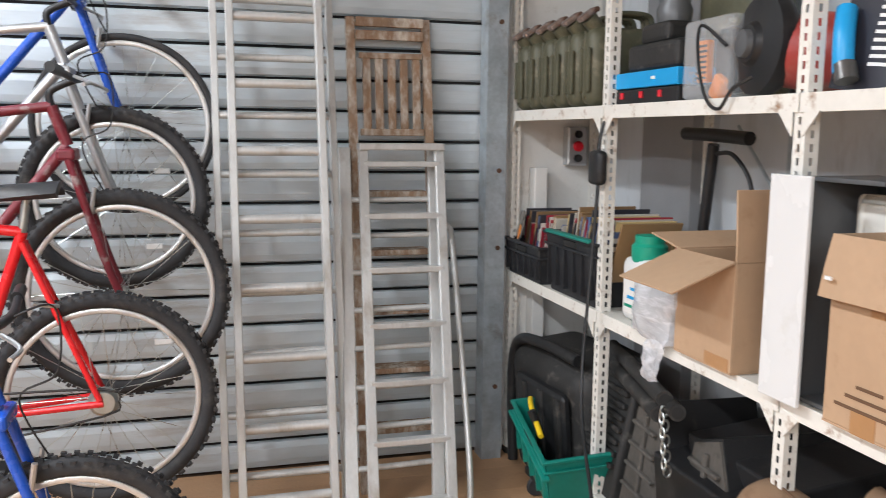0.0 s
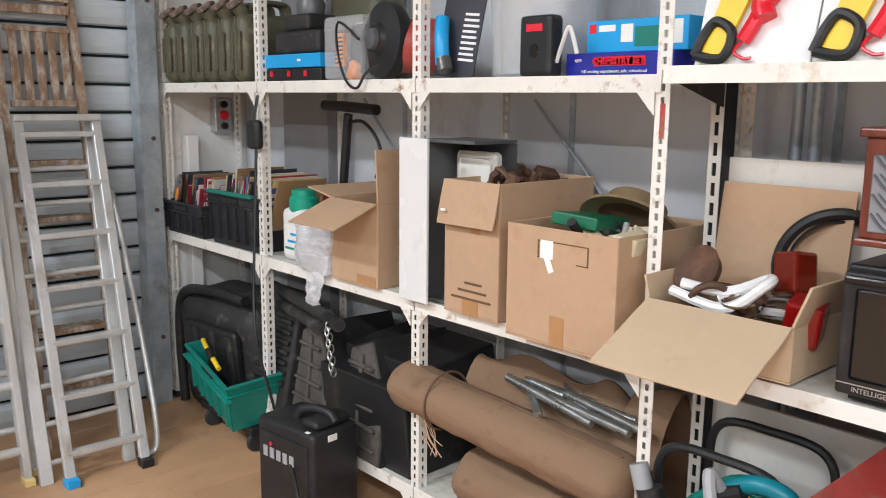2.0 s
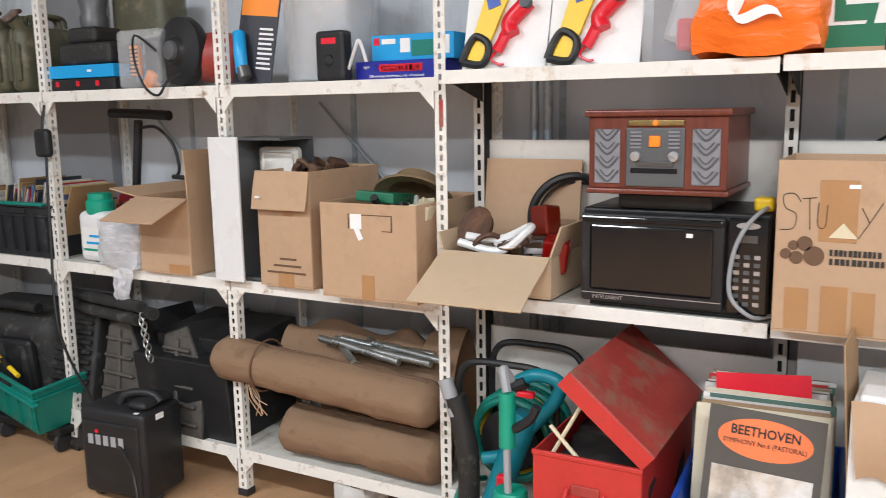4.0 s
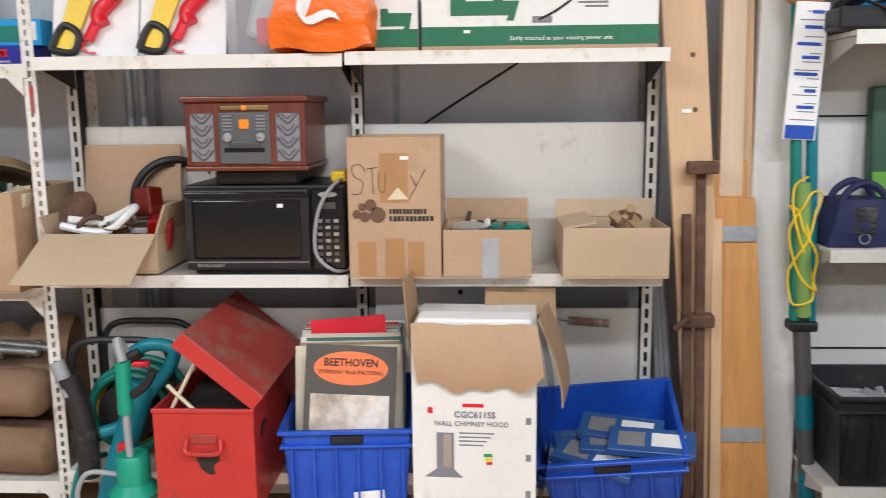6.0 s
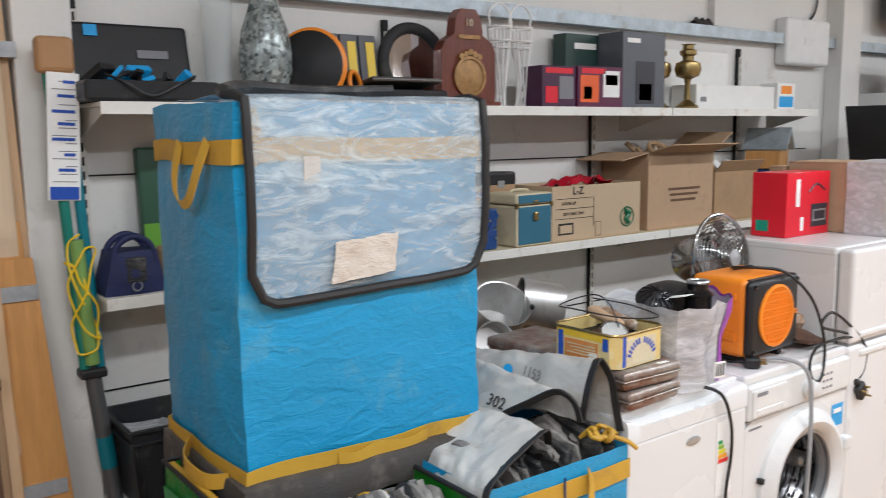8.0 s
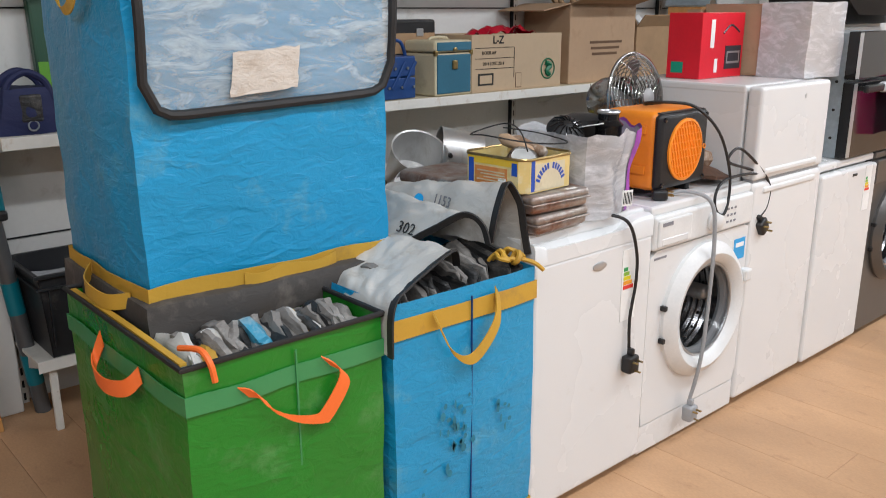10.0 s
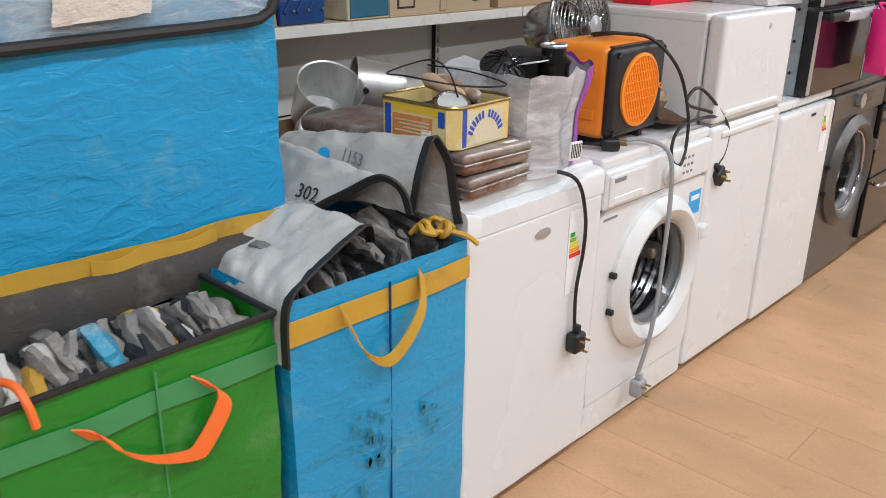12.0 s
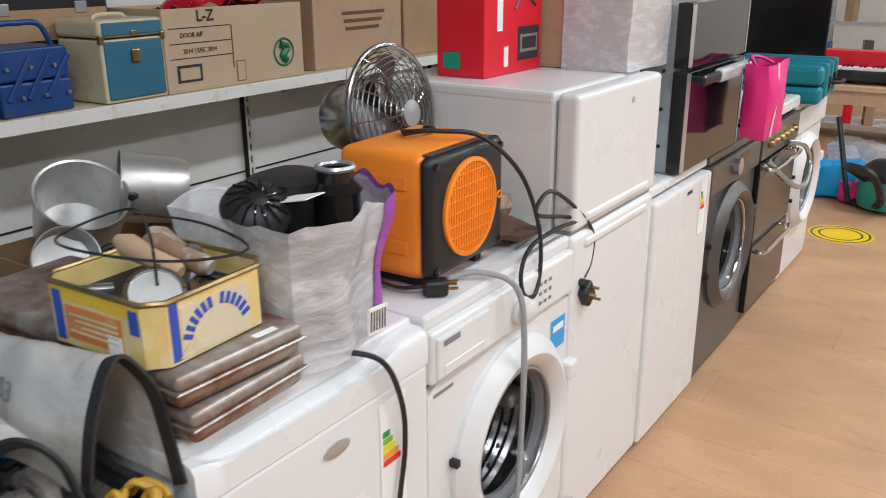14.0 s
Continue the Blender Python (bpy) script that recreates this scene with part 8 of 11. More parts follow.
for (x, y, r, m2, nm, lab) in ((0.12, -7.25, 0.14, "boxcyan", "shopping_bag", "turquoise plastic shopping bag on the floor"), (0.0, -7.55, 0.2, "clearbag", "dust_sheet", "crumpled translucent plastic sheet under the table"), (-0.05, -7.15, 0.09, "pink", "cloth_bundle", "pink cloth bundle on the floor")):
    t = thing(nm, lab, "bag", (x, y, 0))
    bm = nb()
    soft_box(bm, -r, r, -r * 0.8, r * 0.8, 0.0, r * 1.5, 8, 0.05, x * 10, 0.02)
    for v in bm.verts:
        v.co.z = max(v.co.z, 0.0)
    part("body", bm, m2, t, smooth=True)
stk = solo("floor_sticker", lathe(nb(), [(0.17, 0), (0.17, 0.001), (0, 0.001)], (-0.10, -6.41, 0.0005), 40), "yellow", "worn round yellow sticker on the floor", "floor sticker")
for rr in (0.15, 0.11):
    part("print_ring", ring(nb(), (-0.10, -6.41, 0.002), (0, 0, 1), rr, 0.006, 40, 4, 0.2), "brass", stk)
tl = thing("trellis_counter", "metal and glass display counter with shelves", "display counter", (0.3, -9.2, 0))
for xx in (-1.2, -0.4, 0.4, 1.1):
    part("post", mbox(xx - 0.02, xx + 0.02, -0.02, 0.02, 0, 2.2), "alu", tl)
    part("post", mbox(xx - 0.02, xx + 0.02, -0.52, -0.48, 0, 2.2), "alu", tl)
for z in (0.12, 0.55, 0.95, 1.35, 1.75, 2.18):
    part("shelf", mbox(-1.2, 1.1, -0.5, 0.0, z - 0.012, z), "white", tl)
    part("front_rail", mbox(-1.2, 1.1, 0.0, 0.02, z - 0.02, z + 0.015), "alu", tl)
rnd = random.Random(3)
for k in range(26):
    z = rnd.choice((0.12, 0.55, 0.95, 1.35))
    x = -1.0 + 0.08 * k
    m2 = rnd.choice(["boxblue", "blackplastic", "paper", "boxred", "cardin", "darkgrey", "silver", "tinyellow"])
    t = thing("shelf_goods", "small boxed item on the display counter", "boxed item", (0.3 + x, -9.35, z + 0.001), rnd.uniform(-20, 20), "counter goods")
    part("box", mbox(-0.035, 0.035, -0.05, 0.05, 0, rnd.uniform(0.08, 0.28), 0.004), m2, t)
tv_ = thing("monitor", "black flat monitor standing on the row of machines", "monitor", (0.47, -6.6, 0.0))
part("cabinet", mbox(-0.3, 0.25, -0.25, 0.25, 0, 0.85, 0.006), "white", tv_)
part("stand", mbox(-0.12, 0.12, -0.08, 0.08, 0.85, 0.88, 0.004), "blackplastic", tv_)
part("screen", mbox(-0.33, 0.33, -0.02, 0.02, 0.9, 1.33, 0.008), "blackgloss", tv_)
cb = thing("tall_cabinet", "tall white storage cabinet behind the appliances", "cabinet", (1.15, -5.95, 0))
part("carcass", mbox(-0.28, 0.28, -0.3, 0.3, 0, 1.33, 0.006), "white", cb)
part("door", mbox(-0.29, -0.278, -0.295, 0.295, 0.02, 1.31, 0.004), "white", cb)
hd_ = thing("cooker_hood", "black glass sloping cooker hood standing on the cabinet", "cooker hood", (1.10, -5.95, 1.331))
bm = nb()
flat_poly(bm, [(-0.28, 0.3, 0.0), (0.2, 0.3, 0.0), (0.25, 0.3, 0.36), (-0.1, 0.3, 0.36)], (0, -1, 0), 0.62)
part("body", bm, "blackplastic", hd_)
bm = nb()
flat_poly(bm, [(-0.36, 0.34, 0.05), (-0.36, -0.36, 0.05), (-0.08, -0.36, 0.41), (-0.08, 0.34, 0.41)], (0.02, 0, 0.015), 0.4)
part("glass_front", bm, "blackgloss", hd_)
sp2 = thing("wall_monitor", "black flat television fixed high on the white wall", "television", (WALL2_X - 0.12, -7.3, 2.3))
part("screen", mbox(-0.03, 0.0, -0.5, 0.5, -0.02, 0.6, 0.008), "blackgloss", sp2)
part("wall_arm", mbox(0.0, 0.12, -0.05, 0.05, 0.2, 0.3), "blackplastic", sp2)
cs2 = thing("far_cabinet", "white cabinet with black and wooden goods on top", "cabinet", (1.5, -7.2, 0))
part("carcass", mbox(-0.3, 0.28, -0.6, 0.6, 0, 1.80, 0.006), "white", cs2)
gs = thing("wooden_case", "brown wooden case standing on the cabinet", "case", (1.45, -7.3, 1.801))
part("box", mbox(-0.15, 0.15, -0.3, 0.1, 0, 0.22, 0.006), "walnut", gs)
gs2 = thing("rounded_case", "black rounded plastic case standing on the cabinet", "case", (1.45, -6.85, 1.801))
part("box", mbox(-0.15, 0.15, -0.2, 0.2, 0, 0.26, 0.06, 4), "blackplastic", gs2)

# ---- things on the cream shelving ----
mw = thing("microwave_oven", "black microwave oven with dark door glass", "microwave oven", (1.505, 0.518, 0.946))
w, d, h = 0.257, 0.33, 0.285
part("body", mbox(0.012, d, -w, w, 0.01, h, 0.008, 3), "blackplastic", mw)
part("foot", mbox(0.02, d - 0.03, -w + 0.02, w - 0.02, 0, 0.011), "slot", mw)
dr = part("door", mbox(-0.012, 0.013, -0.145, w - 0.002, 0.016, h - 0.012, 0.008, 3), "blackplastic", mw)
part("door_glass", mbox(-0.0145, -0.010, -0.115, w - 0.03, 0.052, h - 0.045, 0.006, 2), "blackgloss", dr)
part("price_label", mbox(-0.0152, -0.0142, -0.062, -0.044, 0.215, 0.227), "paper", dr)
part("chrome_line", mbox(-0.0135, -0.011, -0.14, w - 0.006, 0.040, 0.0425), "silver", dr)
part("handle_bar", mbox(-0.022, -0.010, -0.142, w - 0.006, h - 0.036, h - 0.02, 0.005, 2), "blackgloss", dr)
letters("INTELLIGENT", 0.015, (-0.0128, 0.175, 0.030), dr, "silver")
cpn = part("control_panel", mbox(-0.010, 0.013, -w, -0.150, 0.016, h - 0.012, 0.006, 2), "blackgloss", mw)
part("display", mbox(-0.0112, -0.009, -w + 0.03, -w + 0.08, h - 0.075, h - 0.055), "darkgrey", cpn)
bm = nb()
lathe(bm, [(0.03, 0), (0.03, 0.002), (0, 0.002)], (0, 0, 0), 24)
bmesh.ops.transform(bm, matrix=Matrix.Translation((-0.010, -0.203, h - 0.03)) @ Matrix.Rotation(radians(-90), 4, "Y") @ Matrix.Diagonal((0.3, 1, 1, 1)), verts=bm.verts[:])
part("maker_badge", bm, "silver", cpn)
for r in range(7):
    for c in range(3):
        part("key", mbox(-0.0125, -0.0095, -0.168 - 0.026 * c - 0.016, -0.168 - 0.026 * c, 0.04 + 0.021 * r, 0.052 + 0.021 * r, 0.001, 1), "greymetal" if (r + c) % 2 else "silver", cpn)
bm = nb()
tube(bm, [(0.10, -0.25, h + 0.012), (0.02, -0.235, h + 0.01), (-0.022, -0.20, h - 0.03), (-0.028, -0.17, 0.18), (-0.026, -0.165, 0.07), (-0.02, -0.22, 0.015), (0.03, -0.262, 0.012)], 0.006, 8)
cdm = part("cord", bm, "cablegrey", mw, smooth=True)
part("plug", mbox(0.04, 0.09, -0.255, -0.205, h + 0.001, h + 0.04, 0.01, 3), "yellow", mw, "yellow plug")
ra = thing("retro_music_centre", "mahogany retro music centre with two grilles on the microwave", "music centre", (1.45, 0.552, 1.232))
part("turntable_base", mbox(0.06, 0.26, -0.14, 0.12, 0, 0.047, 0.01), "blackplastic", ra)
part("plinth", mbox(-0.008, 0.33, -0.192, 0.192, 0.047, 0.062, 0.005, 2), "walnut", ra)
part("cabinet", mbox(0.0, 0.325, -0.185, 0.185, 0.062, 0.255, 0.003), "walnut", ra)
part("lid", mbox(-0.012, 0.335, -0.196, 0.196, 0.255, 0.274, 0.006, 3), "walnut", ra)
fp2 = part("control_fascia", mbox(-0.006, 0.001, -0.078, 0.08, 0.068, 0.225, 0.004), "greymetal", ra)
part("tuner_window", mbox(-0.0078, -0.0055, -0.014, 0.016, 0.175, 0.205, 0.004), "orange", fp2)
part("cassette_slot", mbox(-0.0078, -0.0055, -0.06, 0.065, 0.105, 0.118), "blackgloss", fp2)
part("cd_drawer", mbox(-0.0082, -0.0055, -0.05, 0.05, 0.122, 0.136, 0.002), "darkgrey", fp2)
for yy in (-0.05, 0.052):
    part("volume_knob", lathe(nb(), [(0.014, 0), (0.013, 0.01), (0, 0.011)], (-0.006, yy, 0.15), 20, (-1, 0, 0)), "silver", fp2, smooth=True)
    for k in range(5):
        part("button", mbox(-0.009, -0.0055, yy - 0.015, yy + 0.015, 0.170 + 0.010 * k, 0.176 + 0.010 * k, 0.001, 1), "inkgrey", fp2)
part("gilt_trim", mbox(-0.006, 0.0, -0.075, 0.075, 0.230, 0.246, 0.004), "brass", ra)
part("gilt_trim_glow", lathe(nb(), [(0.009, 0), (0.007, 0.004), (0, 0.005)], (-0.006, 0, 0.238), 14, (-1, 0, 0)), "orange", ra)
for s in (1, -1):
    g = part("speaker_grille", mbox(-0.004, 0.001, s * 0.132 - 0.036, s * 0.132 + 0.036, 0.075, 0.222, 0.003), "inkgrey", ra)
    for k in range(4):
        bm = nb()
        zc = 0.093 + 0.037 * k
        tube(bm, [(-0.0055, s * 0.132 - 0.032, zc + 0.018), (-0.0055, s * 0.132, zc - 0.012), (-0.0055, s * 0.132 + 0.032, zc + 0.018)], 0.003, 5)
        tube(bm, [(-0.0055, s * 0.132 - 0.02, zc + 0.02), (-0.0055, s * 0.132, zc + 0.002), (-0.0055, s * 0.132 + 0.02, zc + 0.02)], 0.002, 5)
        part("grille_scroll", bm, "greymetal", g)
bm = nb()
tube(bm, [(0.28, 0.19, 0.16), (0.24, 0.23, 0.17), (0.2, 0.25, 0.12), (0.24, 0.22, 0.06), (0.26, 0.2, 0.02)], 0.004, 6)
part("lead", bm, "cable", ra, smooth=True)

# ---- lower cream shelf ----
tx = thing("metal_toolbox", "scuffed red metal tool chest with its lid propped open", "tool chest", (1.21, 0.652, 0.276))
W2, D2, H2 = 0.15, 0.56, 0.325
part("front_panel", mbox(0, 0.006, -W2, W2, 0, H2, 0.002, 1), "red", tx)
part("back_panel", mbox(D2 - 0.006, D2, -W2, W2, 0.005, H2), "red", tx)
part("side_panel", mbox(0.006, D2 - 0.006, -W2, -W2 + 0.005, 0.005, H2), "red", tx)
part("side_panel", mbox(0.006, D2 - 0.006, W2 - 0.005, W2, 0.005, H2), "red", tx)
part("bottom", mbox(0.006, D2, -W2, W2, 0, 0.005), "red", tx)
part("top_edge", mbox(-0.004, 0.008, -W2 - 0.003, W2 + 0.003, H2 - 0.012, H2 + 0.002, 0.003), "red", tx)
M4 = hinge((0, -W2, H2), "X", 40)
ld_ = part("lid", mbox(0.0, D2, -W2, W2, H2 + 0.045, H2 + 0.052, 0.002, 1, M4), "redold", tx, "scuffed faded red lid")
part("lid_side", mbox(0.0, 0.006, -W2, W2, H2, H2 + 0.046, 0.0, 1, M4), "red", ld_)
part("lid_side", mbox(D2 - 0.006, D2, -W2, W2, H2, H2 + 0.046, 0.0, 1, M4), "red", ld_)
part("lid_side", mbox(0.006, D2 - 0.006, W2 - 0.006, W2, H2, H2 + 0.046, 0.0, 1, M4), "red", ld_)
part("lid_edge", mbox(-0.004, 0.0, -W2, W2, H2, H2 + 0.05, 0.001, 1, M4), "red", ld_)
for a, b in (((0.03, 0.13, H2 - 0.06), (0.05, 0.03, H2 + 0.13)), ((0.02, 0.02, H2 - 0.02), (0.04, 0.115, H2 + 0.06))):
    part("prop_rod", tube(nb(), [a, b], 0.006, 6, 1), "cream", tx)
hn = part("drop_handle", tube(nb(), [(-0.006, 0.05, H2 - 0.09), (-0.02, 0.05, H2 - 0.125), (-0.022, 0.0, H2 - 0.13), (-0.02, -0.05, H2 - 0.125), (-0.006, -0.05, H2 - 0.09)], 0.007, 8), "red", tx, smooth=True)
part("handle_plate", mbox(-0.006, 0, -0.04, 0.04, H2 - 0.105, H2 - 0.075, 0.003), "redold", tx)
part("inner_clutter", soft_box(nb(), 0.02, 0.5, -0.13, 0.13, 0.05, H2 - 0.05, 8, 0.03, 5), "dusty", tx, smooth=True)

ca = crate("record_crate", "blue plastic crate full of vinyl records", (1.46, 0.245, 0.276), 0.52, 0.375, 0.27, "crateblue", 4)
part("paper_tag", mbox(-0.252, -0.248, -0.11, -0.02, 0.03, 0.07, turn=pose(0, 0, 0, -4, 0, 0)), "paper", ca)
rnd = random.Random(17)
cols = [plain("sleeve_%d" % i, c, 0.45) for i, c in enumerate(((0.7, 0.68, 0.62), (0.08, 0.07, 0.06), (0.45, 0.03, 0.03), (0.30, 0.20, 0.11), (0.62, 0.56, 0.42), (0.06, 0.13, 0.10), (0.55, 0.53, 0.5), (0.35, 0.28, 0.2)))]
for k in range(42):
    xx = -0.155 + 0.0088 * k
    lean = 14 - 0.23 * k + rnd.uniform(-2, 2)
    hh = 0.31 + rnd.uniform(-0.015, 0.012)
    yo = rnd.uniform(-0.012, 0.012)
    part("record_sleeve", mbox(xx, xx + 0.005, -0.155 + yo, 0.155 + yo, 0.165, 0.165 + hh, turn=hinge((xx, 0, 0.165), "Y", lean)), cols[rnd.randrange(8)], ca)
TL = hinge((-0.235, 0, 0.215), "Y", 14) @ Matrix.Translation((-0.235, 0.0, 0.215)) @ Matrix.Diagonal((1, 0.93, 1, 1))
bm = nb()
box(bm, 0, 0.005, -0.145, 0.145, 0, 0.29, turn=TL @ pose(0, 0, 0, 3, 0, 0))
rc = part("front_record", bm, cols[1], ca, "record sleeve with an orange oval title")
bm = nb()
lathe(bm, [(1, 0), (1, 0.001), (0, 0.001)], (0, 0, 0), 36)
bmesh.ops.transform(bm, matrix=TL @ pose(0, 0, 0, 3, 0, 0) @ Matrix.Translation((-0.0005, 0.0, 0.222)) @ Matrix.Rotation(radians(-90), 4, "Y") @ Matrix.Diagonal((0.05, 0.118, 1, 1)), verts=bm.verts[:])
part("orange_oval", bm, plain("sleeve_orange", (0.85, 0.19, 0.06), 0.5), rc)
part("photo_panel", mbox(-0.0012, 0.001, -0.125, 0.125, 0.02, 0.145, turn=TL @ pose(0, 0, 0, 3, 0, 0)), mat("sleeve_photo", (0.5, 0.42, 0.34), 0.4, 0, 0.5, 9, 0, 30, (0.75, 0.74, 0.72), 0.5, 8), rc)
letters("BEETHOVEN", 0.032, TL @ pose(0, 0, 0, 3, 0, 0) @ Vector((-0.0026, 0, 0.238)), rc, "ink", rot=pose(0, 0, 0, 3, 14, 0), sx=0.9, bold=0.0006)
letters("SYMPHONY No.6 (PASTORAL)", 0.017, TL @ pose(0, 0, 0, 3, 0, 0) @ Vector((-0.0026, 0, 0.210)), rc, "ink", rot=pose(0, 0, 0, 3, 14, 0), sx=0.85)
part("red_record", mbox(0.0, 0.006, -0.14, 0.10, 0.21, 0.53, turn=hinge((0, 0, 0.21), "Y", 10) @ pose(0, 0, 0, -4, 0, 0)), "boxred", ca)

hb2 = thing("cooker_hood_box", "white printed appliance box with a torn brown flap", "product box", (1.18, -0.14, 0.277), -3)
part("carton", mbox(0.0, 0.30, -0.18, 0.175, 0, 0.578, 0.003), "boxwhite", hb2)
part("foam_edge", mbox(0.012, 0.11, -0.165, 0.16, 0.578, 0.602, 0.008), "paper", hb2)


def torn(u, v):
    y = 0.175 - 0.355 * u - 0.02 * v
    drop = 0.175 - 0.03 * noise.noise((u * 5, 0, 0)) + 0.02 * u
    if u > 0.8:
        drop *= 1 - 0.35 * (u - 0.8) / 0.2
    return (-0.006 - 0.02 * math.sin(v * 2.6) + (-0.05 * (u - 0.75) / 0.25 * v if u > 0.75 else 0), y, 0.592 - drop * v + 0.006 * noise.noise((u * 4, v * 4, 0)))


part("torn_flap", sheet(nb(), torn, 24, 14, 0.004), "card", hb2, "torn brown cardboard flap", True)
part("side_flap", sheet(nb(), lambda u, v: (0.03 + 0.22 * u, -0.185 - 0.07 * math.sin(v * 1.6) - 0.03 * u, 0.60 - 0.26 * v), 8, 10, 0.004), "card", hb2, smooth=True)
part("back_flap", sheet(nb(), lambda u, v: (0.28 + 0.12 * v, -0.02 - 0.22 * u, 0.57 + 0.12 * v - 0.03 * u), 8, 8, 0.004), "cardin", hb2, smooth=True)
part("left_flap", mbox(0.05, 0.28, 0.185, 0.189, 0.35, 0.70, 0.001, turn=hinge((0, 0.187, 0.5), "X", -4)), "cardin", hb2)
part("film_side", sheet(nb(), lambda u, v: (0.02 + 0.26 * u, -0.19 - 0.05 * math.sin(v * 3) * (0.6 + 0.4 * u), 0.5 * v + 0.02), 10, 16), plain("dark_blue_film", (0.03, 0.035, 0.06), 0.2), hb2, smooth=True)
letters("CGC611SS", 0.026, (-0.0022, -0.005, 0.325), hb2, "inkgrey", bold=0.0006)
letters("WALL CHIMNEY HOOD", 0.021, (-0.0022, 0.005, 0.298), hb2, "inkgrey", sx=0.95)
part("red_mark", mbox(-0.0015, 0, 0.115, 0.13, 0.328, 0.345), "boxred", hb2)
part("maker_mark", mbox(-0.0015, 0, -0.03, 0.03, 0.348, 0.358), "boxred", hb2)
part("hood_picture", mbox(-0.0015, 0, 0.055, 0.105, 0.16, 0.27), "inkgrey", hb2)
part("hood_picture_face", mbox(-0.0022, 0, 0.062, 0.086, 0.165, 0.265), "silver", hb2)
bm = nb()
flat_poly(bm, [(-0.0015, 0.14, 0.135), (-0.0015, 0.03, 0.135), (-0.0015, 0.055, 0.16), (-0.0015, 0.105, 0.16)], (1, 0, 0), 0.002)
part("hood_picture_base", bm, "inkgrey", hb2)
for k in range(4):
    part("print_line", mbox(-0.0012, 0, -0.06 + 0.01 * k, 0.04, 0.268 - 0.012 * k, 0.272 - 0.012 * k), "inkgrey", hb2)
energy = ((0.02, 0.30, 0.08), (0.75, 0.65, 0.02), (0.75, 0.04, 0.03))
for k in range(3):
    part("rating_bar", mbox(-0.0016, 0, -0.055, -0.03 - 0.004 * k, 0.20 - 0.012 * k, 0.209 - 0.012 * k), plain("small_rating_%d" % k, energy[k], 0.5), hb2)
for k in range(4):
    part("corner_mark", mbox(-0.0014, 0, -0.165, -0.15, 0.08 + 0.11 * k, 0.10 + 0.11 * k), "inkgrey", hb2)

cbx = crate("blue_crate", "tilted blue plastic crate holding boxed blades", (1.53, -0.59, 0.30), 0.42, 0.43, 0.18, "crateblue", -4, pose(0, 0, 0, -7, -14, 0))
rnd = random.Random(23)
sawblue = plain("card_blue_print", (0.03, 0.10, 0.30), 0.35)
for k in range(7):
    px, py = -0.12 + 0.05 * (k % 3), 0.13 - 0.085 * (k // 2)
    m5 = pose(px, py, 0.07 + 0.014 * k, 0, -4, rnd.uniform(60, 100))
    o = part("boxed_item", mbox(-0.13, 0.13, -0.06, 0.06, 0, 0.024, 0.002, 1, m5), sawblue, cbx)
    part("print_patch", mbox(-0.1, 0.0, -0.035, 0.03, 0.024, 0.0255, 0, 1, m5), "paper", o)
    part("print_patch", mbox(0.02, 0.1, -0.035, 0.035, 0.024, 0.0255, 0, 1, m5), "inkgrey", o)
wp = thing("laminate_board", "grey-white laminate panel leaning behind the boxes", "panel", (1.74, -0.03, 0.277))
part("panel", mbox(0, 0.016, -0.24, 0.24, 0, 0.62, 0.003, turn=hinge((0, 0, 0), "Y", 4)), "boxwhite", wp)
for yy, zz in ((0.1, 0.56), (-0.06, 0.55)):
    part("hole", lathe(nb(), [(0.009, 0), (0.009, 0.002), (0, 0.002)], (zz * 0.07 - 0.002, yy, zz), 14, (-1, 0, 0)), "slot", wp)
rs = thing("paint_scraper", "thin steel skewer with wooden handle hooked on the back panel", "hand tool", (1.80, -0.45, 0.72))
part("rod", tube(nb(), [(0, 0.25, 0.03), (0, -0.02, 0.0)], 0.004, 6, 1), "steel", rs)
part("grip", tube(nb(), [(0, -0.02, 0.0), (0, -0.16, -0.012)], 0.014, 8, 1), "oldwood", rs, smooth=True)
part("hook", mbox(-0.004, 0.012, 0.02, 0.03, -0.002, 0.02), "steel", rs)

# garden tools left of the chest
hr = thing("hose_reel", "garden hose wound on a dark reel stand", "hose reel", (1.64, 1.02, 0.276))
for k in range(7):
    part("hose_turn", ring(nb(), (-0.09 + 0.03 * k, 0, 0.19), (1, 0, 0), 0.13 + 0.012 * (k % 2), 0.013, 40, 8), "yellow" if k == 2 else "crategreen", hr, smooth=True)
part("drum", lathe(nb(), [(0.1, -0.11), (0.1, 0.11)], (0, 0, 0.19), 28, (1, 0, 0)), "blackplastic", hr)
for xx in (-0.13, 0.12):
    part("stand_tube", tube(nb(), [(xx, -0.15, 0.0), (xx, -0.17, 0.30), (xx, -0.14, 0.43), (xx, 0.0, 0.45), (xx, 0.14, 0.43), (xx, 0.17, 0.30), (xx, 0.15, 0.0)], 0.012, 8), "blackplastic", hr, smooth=True)
ht2 = thing("leaf_vacuum", "teal garden trimmer with red trigger leaning on the shelf", "garden tool", (0, 0, 0))
bm = nb()
tube(bm, [(1.36, 1.08, 0.02), (1.40, 1.03, 0.25), (1.43, 0.98, 0.43), (1.45, 0.92, 0.60)], 0.042, 12)
part("body", bm, "teal", ht2, smooth=True)
part("loop_handle", tube(nb(), [(1.45, 0.95, 0.55), (1.43, 0.98, 0.66), (1.43, 0.90, 0.73), (1.44, 0.82, 0.72), (1.45, 0.83, 0.66), (1.45, 0.91, 0.56), (1.44, 0.98, 0.47), (1.43, 1.06, 0.44)], 0.021, 10), "teal", ht2, smooth=True)
